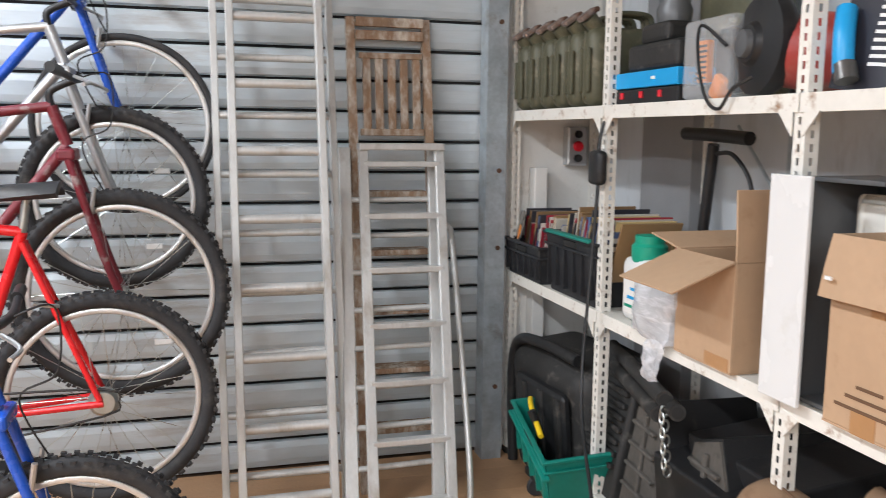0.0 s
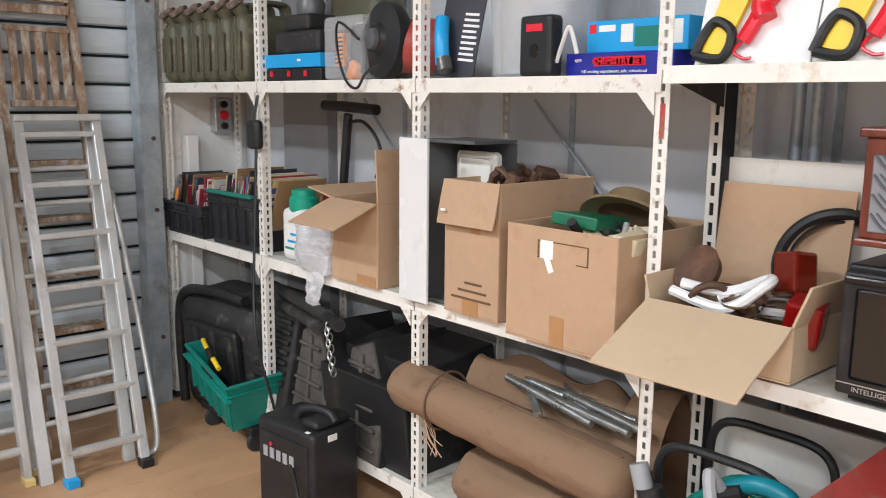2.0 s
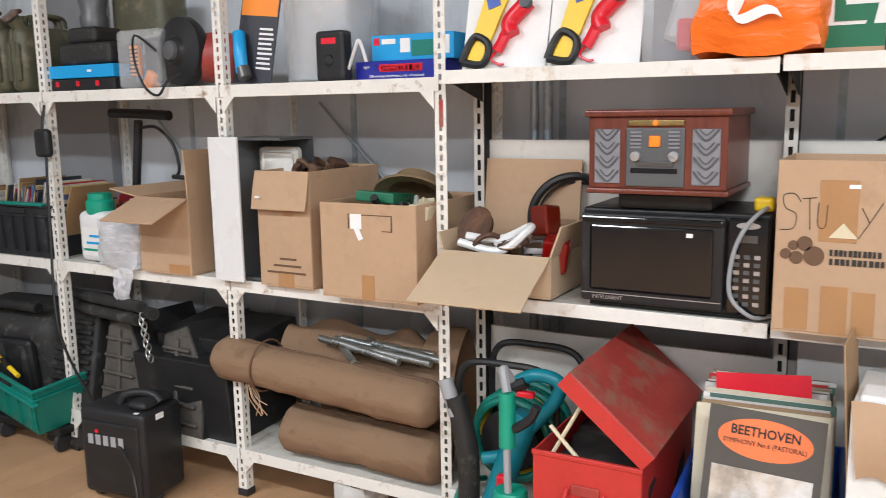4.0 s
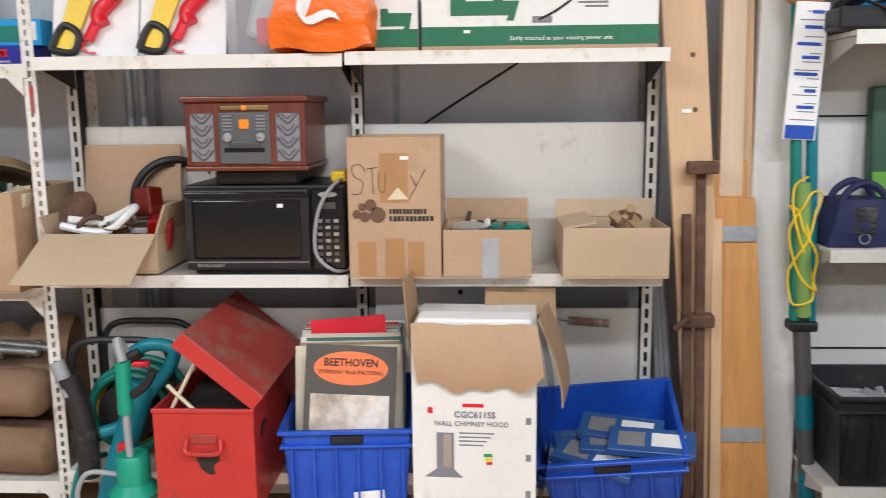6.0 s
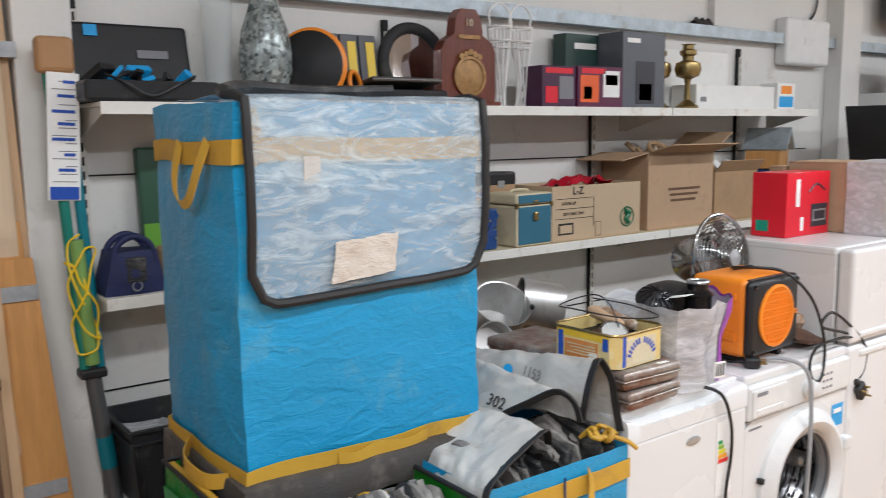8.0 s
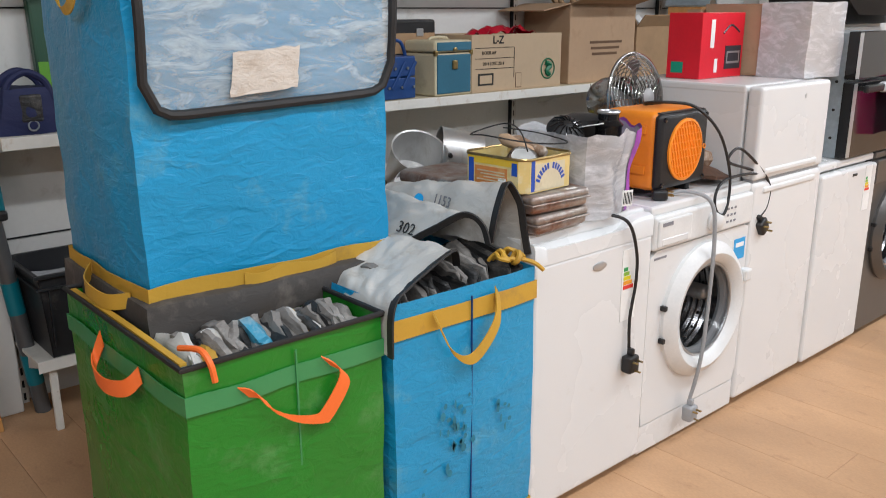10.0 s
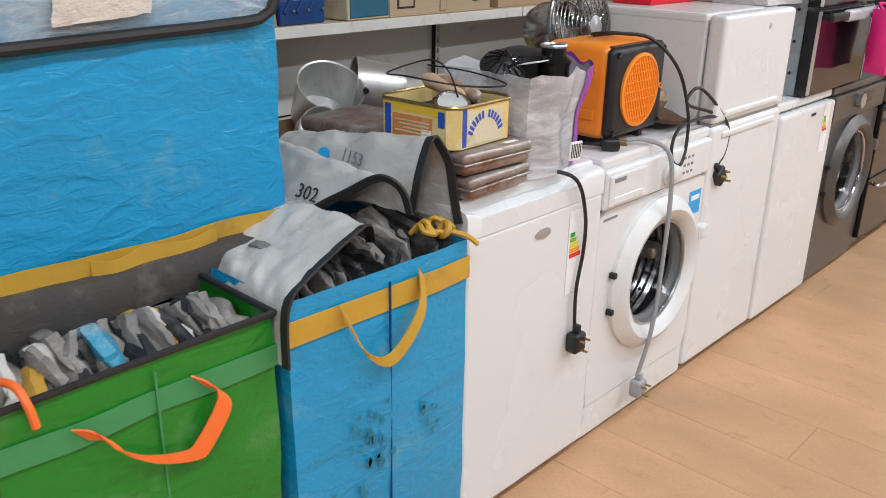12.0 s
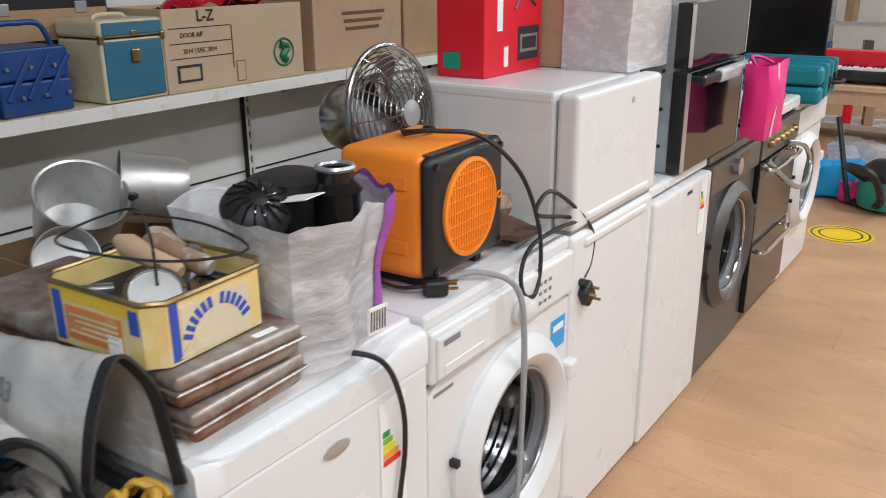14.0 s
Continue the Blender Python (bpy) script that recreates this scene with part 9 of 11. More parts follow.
part("grip_pad", tube(nb(), [(1.415, 0.985, 0.62), (1.412, 0.965, 0.68), (1.415, 0.91, 0.715)], 0.019, 8), "blackplastic", ht2, smooth=True)
part("trigger", mbox(1.405, 1.43, 0.885, 0.94, 0.665, 0.685, 0.006), "boxred", ht2)
part("lower_trigger", mbox(1.355, 1.385, 0.95, 0.985, 0.35, 0.43, 0.008), "boxred", ht2)
part("head", tube(nb(), [(1.36, 1.08, 0.02), (1.35, 1.10, 0.10), (1.355, 1.08, 0.20)], 0.06, 12), "blackplastic", ht2, smooth=True)
sy = thing("pressure_sprayer", "green and white garden pressure sprayer on the floor", "sprayer", (1.29, 0.905, 0.0))
part("tank", lathe(nb(), [(0.075, 0.0), (0.08, 0.02), (0.08, 0.26), (0.07, 0.30), (0.045, 0.32)], (0, 0, 0), 28), "whiteplastic", sy, smooth=True)
part("tank_label", lathe(nb(), [(0.0812, 0.10), (0.0812, 0.22)], (0, 0, 0), 28), "boxwhite", sy, smooth=True)
part("collar", lathe(nb(), [(0.07, 0.285), (0.078, 0.31), (0.05, 0.34), (0.05, 0.42), (0.044, 0.43), (0, 0.43)], (0, 0, 0), 28), "mint", sy, smooth=True)
part("lance", tube(nb(), [(-0.03, -0.03, 0.05), (-0.02, 0.0, 0.45), (0.0, 0.01, 0.68)], 0.011, 8), "cablegrey", sy, smooth=True)
part("lance_grip", tube(nb(), [(-0.005, 0.008, 0.56), (0.0, 0.01, 0.72)], 0.024, 10, 1), "mint", sy, smooth=True)
part("lance_head", tube(nb(), [(0.0, 0.01, 0.72), (0.02, 0.03, 0.78), (0.05, 0.02, 0.74)], 0.014, 8), "cablegrey", sy, smooth=True)
part("lever", tube(nb(), [(-0.01, -0.02, 0.62), (-0.02, -0.07, 0.66), (-0.02, -0.09, 0.70)], 0.014, 8), "blackplastic", sy, smooth=True)
part("spray_hose", tube(nb(), [(0.0, 0.05, 0.36), (-0.02, 0.14, 0.37), (-0.03, 0.17, 0.28), (-0.02, 0.12, 0.18), (-0.02, 0.08, 0.02)], 0.008, 8), "cablegrey", sy, smooth=True)
vt = thing("vacuum_tube", "grey plastic tube with a dusty black grip", "tube", (0, 0, 0))
part("tube", tube(nb(), [(1.44, 1.16, 0.56), (1.45, 1.205, 0.67)], 0.024, 12, 1), "cablegrey", vt, smooth=True)
part("grip", tube(nb(), [(1.46, 1.13, 0.277), (1.455, 1.13, 0.45), (1.45, 1.17, 0.62)], 0.035, 12), "dusty", vt, smooth=True)
gh = thing("garden_hose", "green hose hanging over the shelf edge to the floor", "hose", (0, 0, 0))
part("hose", tube(nb(), [(1.60, 1.14, 0.29), (1.47, 1.16, 0.31), (1.44, 1.20, 0.15), (1.42, 1.24, 0.011), (1.36, 1.30, 0.011), (1.2, 1.34, 0.011)], 0.010, 8), "crategreen", gh, smooth=True)

# ---- top cream shelf ----
GZ = 1.636
for k, yc in enumerate((1.07, 0.785)):
    sp = thing("hand_saw_pack", "carded pack with yellow handsaw and red glue gun", "tool pack", (1.60, yc, GZ - 0.003), 0, "carded saw packs")
    TT = hinge((0, 0, 0), "Y", 14)
    part("card", mbox(0.0, 0.004, -0.14, 0.14, 0, 0.36, turn=TT), "paper", sp)
    bm = nb()
    flat_poly(bm, [(-0.004, 0.13, 0.012), (-0.004, 0.05, 0.012), (-0.004, 0.045, 0.08), (-0.004, -0.03, 0.30), (-0.004, 0.05, 0.33), (-0.004, 0.10, 0.12)], (1, 0, 0), 0.012)
    bmesh.ops.transform(bm, matrix=TT @ Matrix.Translation((-0.012, 0, 0)), verts=bm.verts[:])
    part("saw_blade", bm, "yellow", sp)
    part("saw_print", mbox(-0.0185, -0.016, 0.02, 0.062, 0.19, 0.26, turn=TT @ hinge((0, 0.04, 0.2), "X", -18)), "boxblue", sp)
    bm = nb()
    tube(bm, [TT @ Vector((-0.02, y, z)) for y, z in ((0.13, 0.02), (0.06, 0.012), (0.045, 0.07), (0.09, 0.10), (0.115, 0.07), (0.132, 0.02))], 0.012, 8)
    part("saw_handle", bm, "blackplastic", sp, smooth=True)
    bm = nb()
    tube(bm, [TT @ Vector((-0.02, y, z)) for y, z in ((-0.075, 0.20), (-0.02, 0.14), (-0.03, 0.10))], 0.026, 10)
    tube(bm, [TT @ Vector((-0.02, y, z)) for y, z in ((-0.02, 0.13), (0.0, 0.08), (0.015, 0.05))], 0.018, 8)
    part("glue_gun", bm, "boxred", sp, smooth=True)
    bm = nb()
    tube(bm, [TT @ Vector((-0.015, y, z)) for y, z in ((0.01, 0.06), (0.035, 0.03), (0.01, 0.012), (-0.01, 0.012))], 0.004, 6)
    part("gun_lead", bm, "boxred", sp, smooth=True)
    bm = nb()
    cyl(bm, TT @ Vector((-0.028, -0.075, 0.19)), TT @ Vector((-0.05, -0.075, 0.19)), 0.018, 14)
    part("gun_knob", bm, "boxdark", sp)
cpk = thing("clear_tool_pack", "clear blister case with a red and grey power tool", "tool pack", (1.60, 0.56, GZ - 0.003), 0)
part("case", mbox(0, 0.10, -0.08, 0.08, 0, 0.26, 0.01), "clear", cpk)
part("backing", mbox(0.085, 0.09, -0.07, 0.07, 0.01, 0.25), "inkgrey", cpk)
part("tool", mbox(0.03, 0.08, -0.05, 0.05, 0.05, 0.2, 0.02, turn=pose(0, 0, 0, 15, 0, 0)), "silver", cpk)
part("red_grip", mbox(0.02, 0.06, -0.06, -0.01, 0.03, 0.12, 0.012), "boxred", cpk)
ob_ = thing("orange_carrier", "crumpled orange plastic carrier bag", "plastic bag", (1.60, 0.32, GZ - 0.003), 0)
bm = nb()
soft_box(bm, -0.11, 0.12, -0.155, 0.15, 0.005, 0.25, 12, 0.028, 7, 0.02)
for v in bm.verts:
    v.co.z = max(0.001, v.co.z)
    v.co.y *= 1 - 0.25 * max(0, v.co.z - 0.1) / 0.15
part("bag", bm, "orangebag", ob_, smooth=True)
ribbon(ob_, [(-0.135, 0.02, 0.22), (-0.148, 0.055, 0.12), (-0.146, 0.03, 0.09), (-0.148, -0.03, 0.11), (-0.14, -0.06, 0.10)], 0.028, "paper", wdir=(0, 0.5, 0.8))
ribbon(ob_, [(-0.14, 0.05, 0.10), (-0.15, 0.02, 0.17), (-0.135, 0.04, 0.235)], 0.026, "paper", wdir=(0, 0.7, 0.3))


def word_shape(ya, yb, z0, z1, up, first, last, tall=None):
    """A solid silhouette of a printed word: a band with raised and dropped ends."""
    ln = yb - ya
    top = [(first[0], z1 + up), (first[1], z1 + up), (first[1] + 0.02, z1)]
    if tall:
        top += [(tall[0], z1), (tall[0] + 0.02, z1 + up), (tall[1], z1 + up), (tall[1] + 0.02, z1)]
    low = [(last[1], z1), (last[1] - 0.08, z0 - up * 0.8), (last[0] - 0.04, z0 - up * 0.8), (last[0], z0), (first[0], z0)]
    bm = nb()
    flat_poly(bm, [(-0.0028, ya + ln * u, z) for u, z in top + low], (1, 0, 0), 0.0018)
    return bm


def green_box(label, y1, y0, x, h, words=True):
    t = thing("implement_box", label, "product box", (x, (y1 + y0) / 2, GZ + 0.001), 0)
    w = (y1 - y0) / 2
    part("carton", mbox(0, 0.20, -w, w, 0, h, 0.003), "boxwhite", t)
    part("green_band", mbox(-0.0018, 0.0, -w, w, 0.008, h * 0.36, 0), "darkgreenbox", t)
    part("brown_edge", mbox(-0.0022, 0.0, -w, w, 0, 0.014), "card", t)
    return t, w


t, w = green_box("worn white and green implement box", 0.165, 0.03, 1.58, 0.19)
part("printed_word", word_shape(0.06, -0.055, 0.078, 0.117, 0.014, (0.1, 0.3), (0.75, 0.95)), "darkgreenbox", t)
t, w = green_box("long battered white and green implement box", 0.018, -0.705, 1.565, 0.20)
part("printed_word", word_shape(w - 0.09, w - 0.30, 0.105, 0.147, 0.020, (0.0, 0.2), (0.85, 1.0), (0.62, 0.74)), "darkgreenbox", t)
letters("Easily attached to your existing power unit.", 0.018, (-0.003, w - 0.43, 0.035), t, "paper")
bm = nb()
tube(bm, [(-0.002, w - 0.36, 0.09), (-0.002, w - 0.41, 0.115), (-0.002, w - 0.46, 0.15), (-0.002, w - 0.5, 0.19)], 0.004, 6)
part("implement_picture", bm, "ink", t)
part("implement_head", mbox(-0.003, -0.001, w - 0.40, w - 0.34, 0.082, 0.10), "inkgrey", t)
part("price_label", mbox(-0.003, -0.001, w - 0.15, w - 0.13, 0.052, 0.062), "paper", t)
for k in range(3):
    part("print_line", mbox(-0.0025, -0.001, w - 0.57, w - 0.46 - 0.02 * k, 0.15 - 0.012 * k, 0.155 - 0.012 * k), "inkgrey", t)

# ---- things on the slotted rack: top level ----
RZ = 1.616
for k in range(6):
    jc = thing("jerry_can", "olive green steel jerry can with worn spout", "jerry can", (1.70, 4.06 - 0.135 * k, RZ), random.Random(k).uniform(-3, 3), "jerry cans")
    part("body", mbox(-0.13, 0.17, -0.053, 0.053, 0, 0.285, 0.042, 4), "olive", jc, smooth=True)
    for s in (-1, 1):
        bm = nb()
        box(bm, -0.1335, -0.128, s * 0.03 - 0.012, s * 0.03 + 0.012, 0.05, 0.21, 0.005, 2)
        part("pressed_rib", bm, "olive", jc)
    part("seam", mbox(-0.134, 0.172, -0.004, 0.004, 0.03, 0.27, 0.002, 1), "olive", jc)
    for yy in (-0.032, 0.0, 0.032):
        part("handle_bar", tube(nb(), [(-0.03, yy, 0.285), (-0.02, yy, 0.33), (0.10, yy, 0.33), (0.12, yy, 0.285)], 0.009, 8), "olive", jc, smooth=True)
    part("spout", tube(nb(), [(-0.06, 0, 0.25), (-0.12, 0, 0.315)], 0.03, 12, 1), "olive", jc, smooth=True)
    part("cap_lever", mbox(-0.165, -0.09, -0.022, 0.022, 0.32, 0.342, 0.007, 2, hinge((-0.12, 0, 0.33), "Y", -35)), "rusttin", jc)
    part("lever_hinge", tube(nb(), [(-0.10, -0.028, 0.345), (-0.10, 0.028, 0.345)], 0.01, 8, 1), "rust", jc, smooth=True)
mx = thing("mixing_desk", "black and blue electrical sorting unit with red buttons", "electrical unit", (1.63, 3.03, RZ))
part("base", mbox(-0.02, 0.20, -0.22, 0.22, 0, 0.05, 0.006), "blackplastic", mx)
part("blue_top", mbox(-0.024, 0.2, -0.22, 0.22, 0.052, 0.105, 0.004), "boxcyan", mx)
for yy in (-0.12, 0.0, 0.13):
    part("red_button", mbox(-0.026, -0.02, yy - 0.01, yy + 0.01, 0.018, 0.04, 0.002), "boxred", mx)
part("price_label", mbox(-0.0255, -0.0238, -0.09, -0.065, 0.075, 0.085), "paper", mx)
bt = thing("black_machine_part", "dusty black stepped machine casing on the blue unit", "machine part", (1.70, 3.02, RZ + 0.106))
part("lower_step", mbox(-0.08, 0.16, -0.18, 0.14, 0, 0.09, 0.02, 3), "dusty", bt)
part("upper_step", mbox(-0.04, 0.14, -0.05, 0.13, 0.09, 0.16, 0.02, 3), "dusty", bt)
part("lens_barrel", lathe(nb(), [(0.055, 0.16), (0.06, 0.2), (0.05, 0.22), (0.062, 0.28), (0.062, 0.33), (0, 0.33)], (0.03, 0.03, 0), 28), "greymetal", bt, smooth=True)
gsb = thing("olive_canister", "dark olive metal canister at the back of the shelf", "canister", (1.88, 2.88, RZ))
part("can", mbox(-0.08, 0.08, -0.16, 0.16, 0, 0.42, 0.04, 4), "olive", gsb, smooth=True)
pt = thing("bagged_power_tool", "orange power tool in a clear plastic pack", "power tool", (1.66, 2.66, RZ))
part("pack", mbox(-0.06, 0.1, -0.12, 0.12, 0, 0.23, 0.02, 3), "clear", pt)
part("motor", mbox(-0.03, 0.07, -0.1, 0.0, 0.02, 0.2, 0.02), "blackplastic", pt)
part("orange_battery", mbox(-0.045, -0.02, 0.01, 0.06, 0.05, 0.17, 0.006), "orange", pt)
for k in range(7):
    part("vent_rib", mbox(-0.049, -0.044, 0.012, 0.058, 0.06 + 0.015 * k, 0.066 + 0.015 * k), "slot", pt)
part("orange_tip", mbox(-0.05, 0.0, -0.07, -0.02, 0.0, 0.07, 0.01, turn=hinge((0, -0.04, 0.04), "X", 30)), "orange", pt)
rl = thing("disc_grinder", "black round grinder guard with a red motor body", "grinder", (1.69, 2.44, RZ))
part("guard", lathe(nb(), [(0.125, -0.02), (0.135, 0.0), (0.13, 0.03), (0.06, 0.045), (0.05, 0.06), (0, 0.06)], (-0.03, 0.02, 0.135), 36, (-1, 0.15, 0.05)), "blackplastic", rl, smooth=True)
part("boss", lathe(nb(), [(0.04, 0.05), (0.035, 0.075), (0, 0.08)], (-0.03, 0.02, 0.135), 20, (-1, 0.15, 0.05)), "greymetal", rl, smooth=True)
part("motor_body", lathe(nb(), [(0.09, 0.02), (0.10, 0.10), (0.09, 0.2), (0.05, 0.22)], (0.0, 0.0, 0.115), 28, (0.35, -1, -0.05)), "redold", rl, smooth=True)
part("lead", tube(nb(), [(-0.1, 0.10, 0.14), (-0.13, 0.18, 0.2), (-0.12, 0.2, 0.1), (-0.13, 0.14, 0.0), (-0.14, 0.06, -0.03), (-0.13, 0.02, 0.02), (-0.1, -0.02, 0.05)], 0.005, 6), "cable", rl, smooth=True)
dp = thing("drill_pack", "black and orange blister card with a blue tool", "tool pack", (1.66, 2.13, RZ), 6)
TT = hinge((0, 0, 0), "Y", 8)
part("card", mbox(0, 0.004, -0.085, 0.085, 0.004, 0.34, turn=TT @ pose(0, 0, 0, 6, 0, 0)), "boxdark", dp)
part("orange_header", mbox(-0.002, 0.0, -0.08, 0.08, 0.255, 0.33, turn=TT @ pose(0, 0, 0, 6, 0, 0)), "orange", dp)
part("blue_tool", tube(nb(), [TT @ Vector((-0.03, 0.02, 0.04)), TT @ Vector((-0.035, 0.03, 0.12)), TT @ Vector((-0.02, 0.05, 0.19))], 0.024, 10), "boxcyan", dp, smooth=True)
part("tool_base", tube(nb(), [TT @ Vector((-0.03, 0.005, 0.02)), TT @ Vector((-0.03, 0.02, 0.06))], 0.026, 10, 1), "darkgrey", dp, smooth=True)
for k in range(9):
    part("print_line", mbox(-0.0015, 0.0, -0.075 + 0.004 * (k % 3), -0.01, 0.06 + 0.018 * k, 0.068 + 0.018 * k, turn=TT @ pose(0, 0, 0, 6, 0, 0)), "paper", dp)
bn = thing("clear_tub", "grey clear plastic tub with a black battery charger", "tub", (1.80, 1.85, RZ))
bm = nb()
lathe(bm, [(0.165, 0), (0.17, 0.01), (0.18, 0.36), (0.186, 0.37), (0.176, 0.36), (0.165, 0.012)], (0, 0, 0), 36)
part("wall", bm, "clear", bn, smooth=True)
part("inner_pot", lathe(nb(), [(0.14, 0.01), (0.15, 0.33), (0.10, 0.34), (0, 0.34)], (0, 0, 0), 32), "silver", bn, smooth=True)
bcg = thing("battery_charger", "black battery charger with a small display on a white lead", "charger", (1.625, 1.72, RZ + 0.04))
part("body", mbox(-0.03, 0.03, -0.06, 0.06, -0.04, 0.13, 0.014, 3), "blackplastic", bcg)
part("screen", mbox(-0.0315, -0.029, -0.03, 0.03, 0.085, 0.105), "boxred", bcg)
part("socket", lathe(nb(), [(0.02, 0), (0.016, 0.004), (0, 0.004)], (-0.03, 0, 0.03), 18, (-1, 0, 0)), "blackgloss", bcg)
part("lead", tube(nb(), [(0.0, -0.06, 0.0), (-0.02, -0.10, 0.06), (-0.02, -0.12, 0.09), (-0.01, -0.14, 0.02)], 0.006, 6), "whiteplastic", bcg, smooth=True)
ch = product("chemistry_set_box", "blue chemistry set box", 1.66, 1.655, 1.305, RZ, 0.22, 0.062, plain("deep_blue_print", (0.02, 0.025, 0.30), 0.3), (("frame", 0.28, 0.76, 0.42, 0.82, "boxred"), ("frame_inset", 0.3, 0.74, 0.47, 0.77, "paper")))
letters("CHEMISTRY SET", 0.024, (-0.1135, -0.005, 0.038), ch, "boxred", bold=0.0008)
letters("100 exciting experiments, safe, educational", 0.0125, (-0.1128, 0.01, 0.012), ch, "paper")
letters("ages", 0.014, (-0.1128, 0.13, 0.044), ch, "paper")
cy = product("toy_brick_box", "bright blue toy construction box", 1.68, 1.60, 1.28, RZ + 0.063, 0.2, 0.085, "boxcyan", (("red_mark", 0.03, 0.10, 0.62, 0.9, "boxred"), ("print_stroke", 0.13, 0.3, 0.65, 0.85, "paper"), ("picture", 0.36, 0.48, 0.3, 0.85, "paper"), ("picture_inset", 0.5, 0.78, 0.15, 0.75, "crategreen"), ("picture", 0.8, 0.95, 0.2, 0.9, "paper")))

# ---- middle level, far bays ----
def records_in(cr, n, span, w, z0, hmax, seed, small=True):
    r = random.Random(seed)
    cc = [plain("case_%d_%d" % (seed, i), c, 0.4) for i, c in enumerate(((0.62, 0.58, 0.5), (0.4, 0.03, 0.05), (0.05, 0.05, 0.06), (0.32, 0.2, 0.1), (0.65, 0.5, 0.25), (0.1, 0.15, 0.3), (0.7, 0.66, 0.6)))]
    for k in range(n):
        yy = -span / 2 + span * k / n
        hh = hmax * r.uniform(0.8, 1.08)
        part("record_sleeve", mbox(-w / 2, w / 2, yy, yy + span / n * 0.6, z0, z0 + hh, turn=hinge((0, yy, z0), "X", r.uniform(8, 26))), r.choice(cc), cr)


cr1 = crate("record_crate", "black plastic crate packed with old records", (1.74, 3.95, 0.887), 0.36, 0.42, 0.16, "crateblack", 0)
records_in(cr1, 34, 0.38, 0.22, 0.03, 0.25, 5)
part("vinyl_disc", lathe(nb(), [(0.1, 0), (0.1, 0.003), (0.04, 0.004), (0, 0.004)], (-0.15, 0.10, 0.19), 36, (-1, 0.25, 0.2)), "blackgloss", cr1, smooth=True)
part("disc_label", lathe(nb(), [(0.034, 0.0045), (0.034, 0.0055), (0, 0.0055)], (-0.15, 0.10, 0.19), 24, (-1, 0.25, 0.2)), "orange", cr1)
cr2 = crate("record_crate", "black plastic crate with green rim full of records", (1.75, 3.47, 0.887), 0.36, 0.46, 0.24, "crateblack", 0)
records_in(cr2, 40, 0.42, 0.24, 0.08, 0.25, 6)
part("green_clip", mbox(-0.20, -0.17, -0.2, 0.2, 0.236, 0.25, 0.004), "crategreen", cr2)
cr3 = crate("cassette_crate", "grey crate of boxed cassettes at the back of the rack", (1.85, 2.88, 0.887), 0.26, 0.5, 0.16, "crateblack", 0)
records_in(cr3, 44, 0.46, 0.2, 0.03, 0.24, 7)
bt2 = thing("spray_bottle", "white and blue jerrycan bottle with green cap", "bottle", (1.66, 3.02, 0.887))
part("bottle", mbox(-0.06, 0.06, -0.085, 0.085, 0, 0.22, 0.03, 4), "whiteplastic", bt2, smooth=True)
part("label", mbox(-0.0615, -0.06, -0.055, 0.055, 0.03, 0.15), "boxwhite", bt2)
for k in range(3):
    part("label_print", mbox(-0.0625, -0.0613, -0.05, 0.05 - 0.02 * k, 0.05 + 0.03 * k, 0.06 + 0.03 * k), "boxcyan" if k else "mint", bt2)
part("cap", lathe(nb(), [(0.055, 0.205), (0.06, 0.22), (0.06, 0.26), (0.05, 0.27), (0.05, 0.295), (0, 0.30)], (0, 0, 0), 24), "mint", bt2, smooth=True)
pl2 = thing("plastic_wrapping", "crumpled clear plastic wrapping hanging over the shelf edge", "plastic wrapping", (1.60, 2.80, 0.89))
part("film", soft_box(nb(), -0.06, 0.12, -0.12, 0.10, -0.0, 0.20, 10, 0.035, 12, 0.02), "clearbag", pl2, smooth=True)
part("hanging_film", sheet(nb(), lambda u, v: (-0.03 - 0.03 * math.sin(v * 2.5) + 0.02 * noise.noise((u * 5, v * 5, 0)), 0.03 - 0.15 * u * (1 - 0.5 * v), 0.06 - 0.20 * v), 12, 14), "clearbag", pl2, smooth=True)
pm = thing("stirrup_pump", "black upright bicycle track pump with hose", "track pump", (1.86, 3.06, 0.887))
part("barrel", tube(nb(), [(0, 0, 0), (-0.03, -0.12, 0.60)], 0.019, 12, 1), "blackplastic", pm, smooth=True)
part("foot", mbox(-0.06, 0.06, -0.1, 0.1, 0, 0.02, 0.006), "blackplastic", pm)
part("handle", tube(nb(), [(-0.03, 0.05, 0.635), (-0.03, -0.13, 0.63), (-0.03, -0.31, 0.62)], 0.022, 10, 1), "blackplastic", pm, smooth=True)
part("hose", tube(nb(), [(-0.03, -0.14, 0.57), (-0.04, -0.24, 0.57), (-0.04, -0.33, 0.50), (-0.04, -0.36, 0.40), (-0.04, -0.34, 0.36)], 0.007, 8), "cable", pm, smooth=True)
part("valve_head", tube(nb(), [(-0.04, -0.32, 0.36), (-0.04, -0.42, 0.355)], 0.01, 8, 1), "blackplastic", pm, smooth=True)
swb = thing("shutter_switch", "grey shutter control box with red and black buttons", "control box", (1.90, WALL_Y - 0.041, 1.46), 90)
part("box", mbox(-0.06, 0, -0.05, 0.05, -0.09, 0.09, 0.008), "silver", swb)
for z, m2, r in ((0.055, "blackplastic", 0.018), (0.0, "boxred", 0.024), (-0.055, "blackplastic", 0.018)):
    part("push_button", lathe(nb(), [(r, 0), (r, 0.014), (r * 0.8, 0.02), (0, 0.021)], (-0.06, 0, z), 18, (-1, 0, 0)), m2, swb, smooth=True)
wc = solo("wall_pier", mbox(1.685, 1.745, 4.12, 4.198, 0, 1.36, 0.004), "wallwhite", "white corner pier behind the rack", "column", "structure")
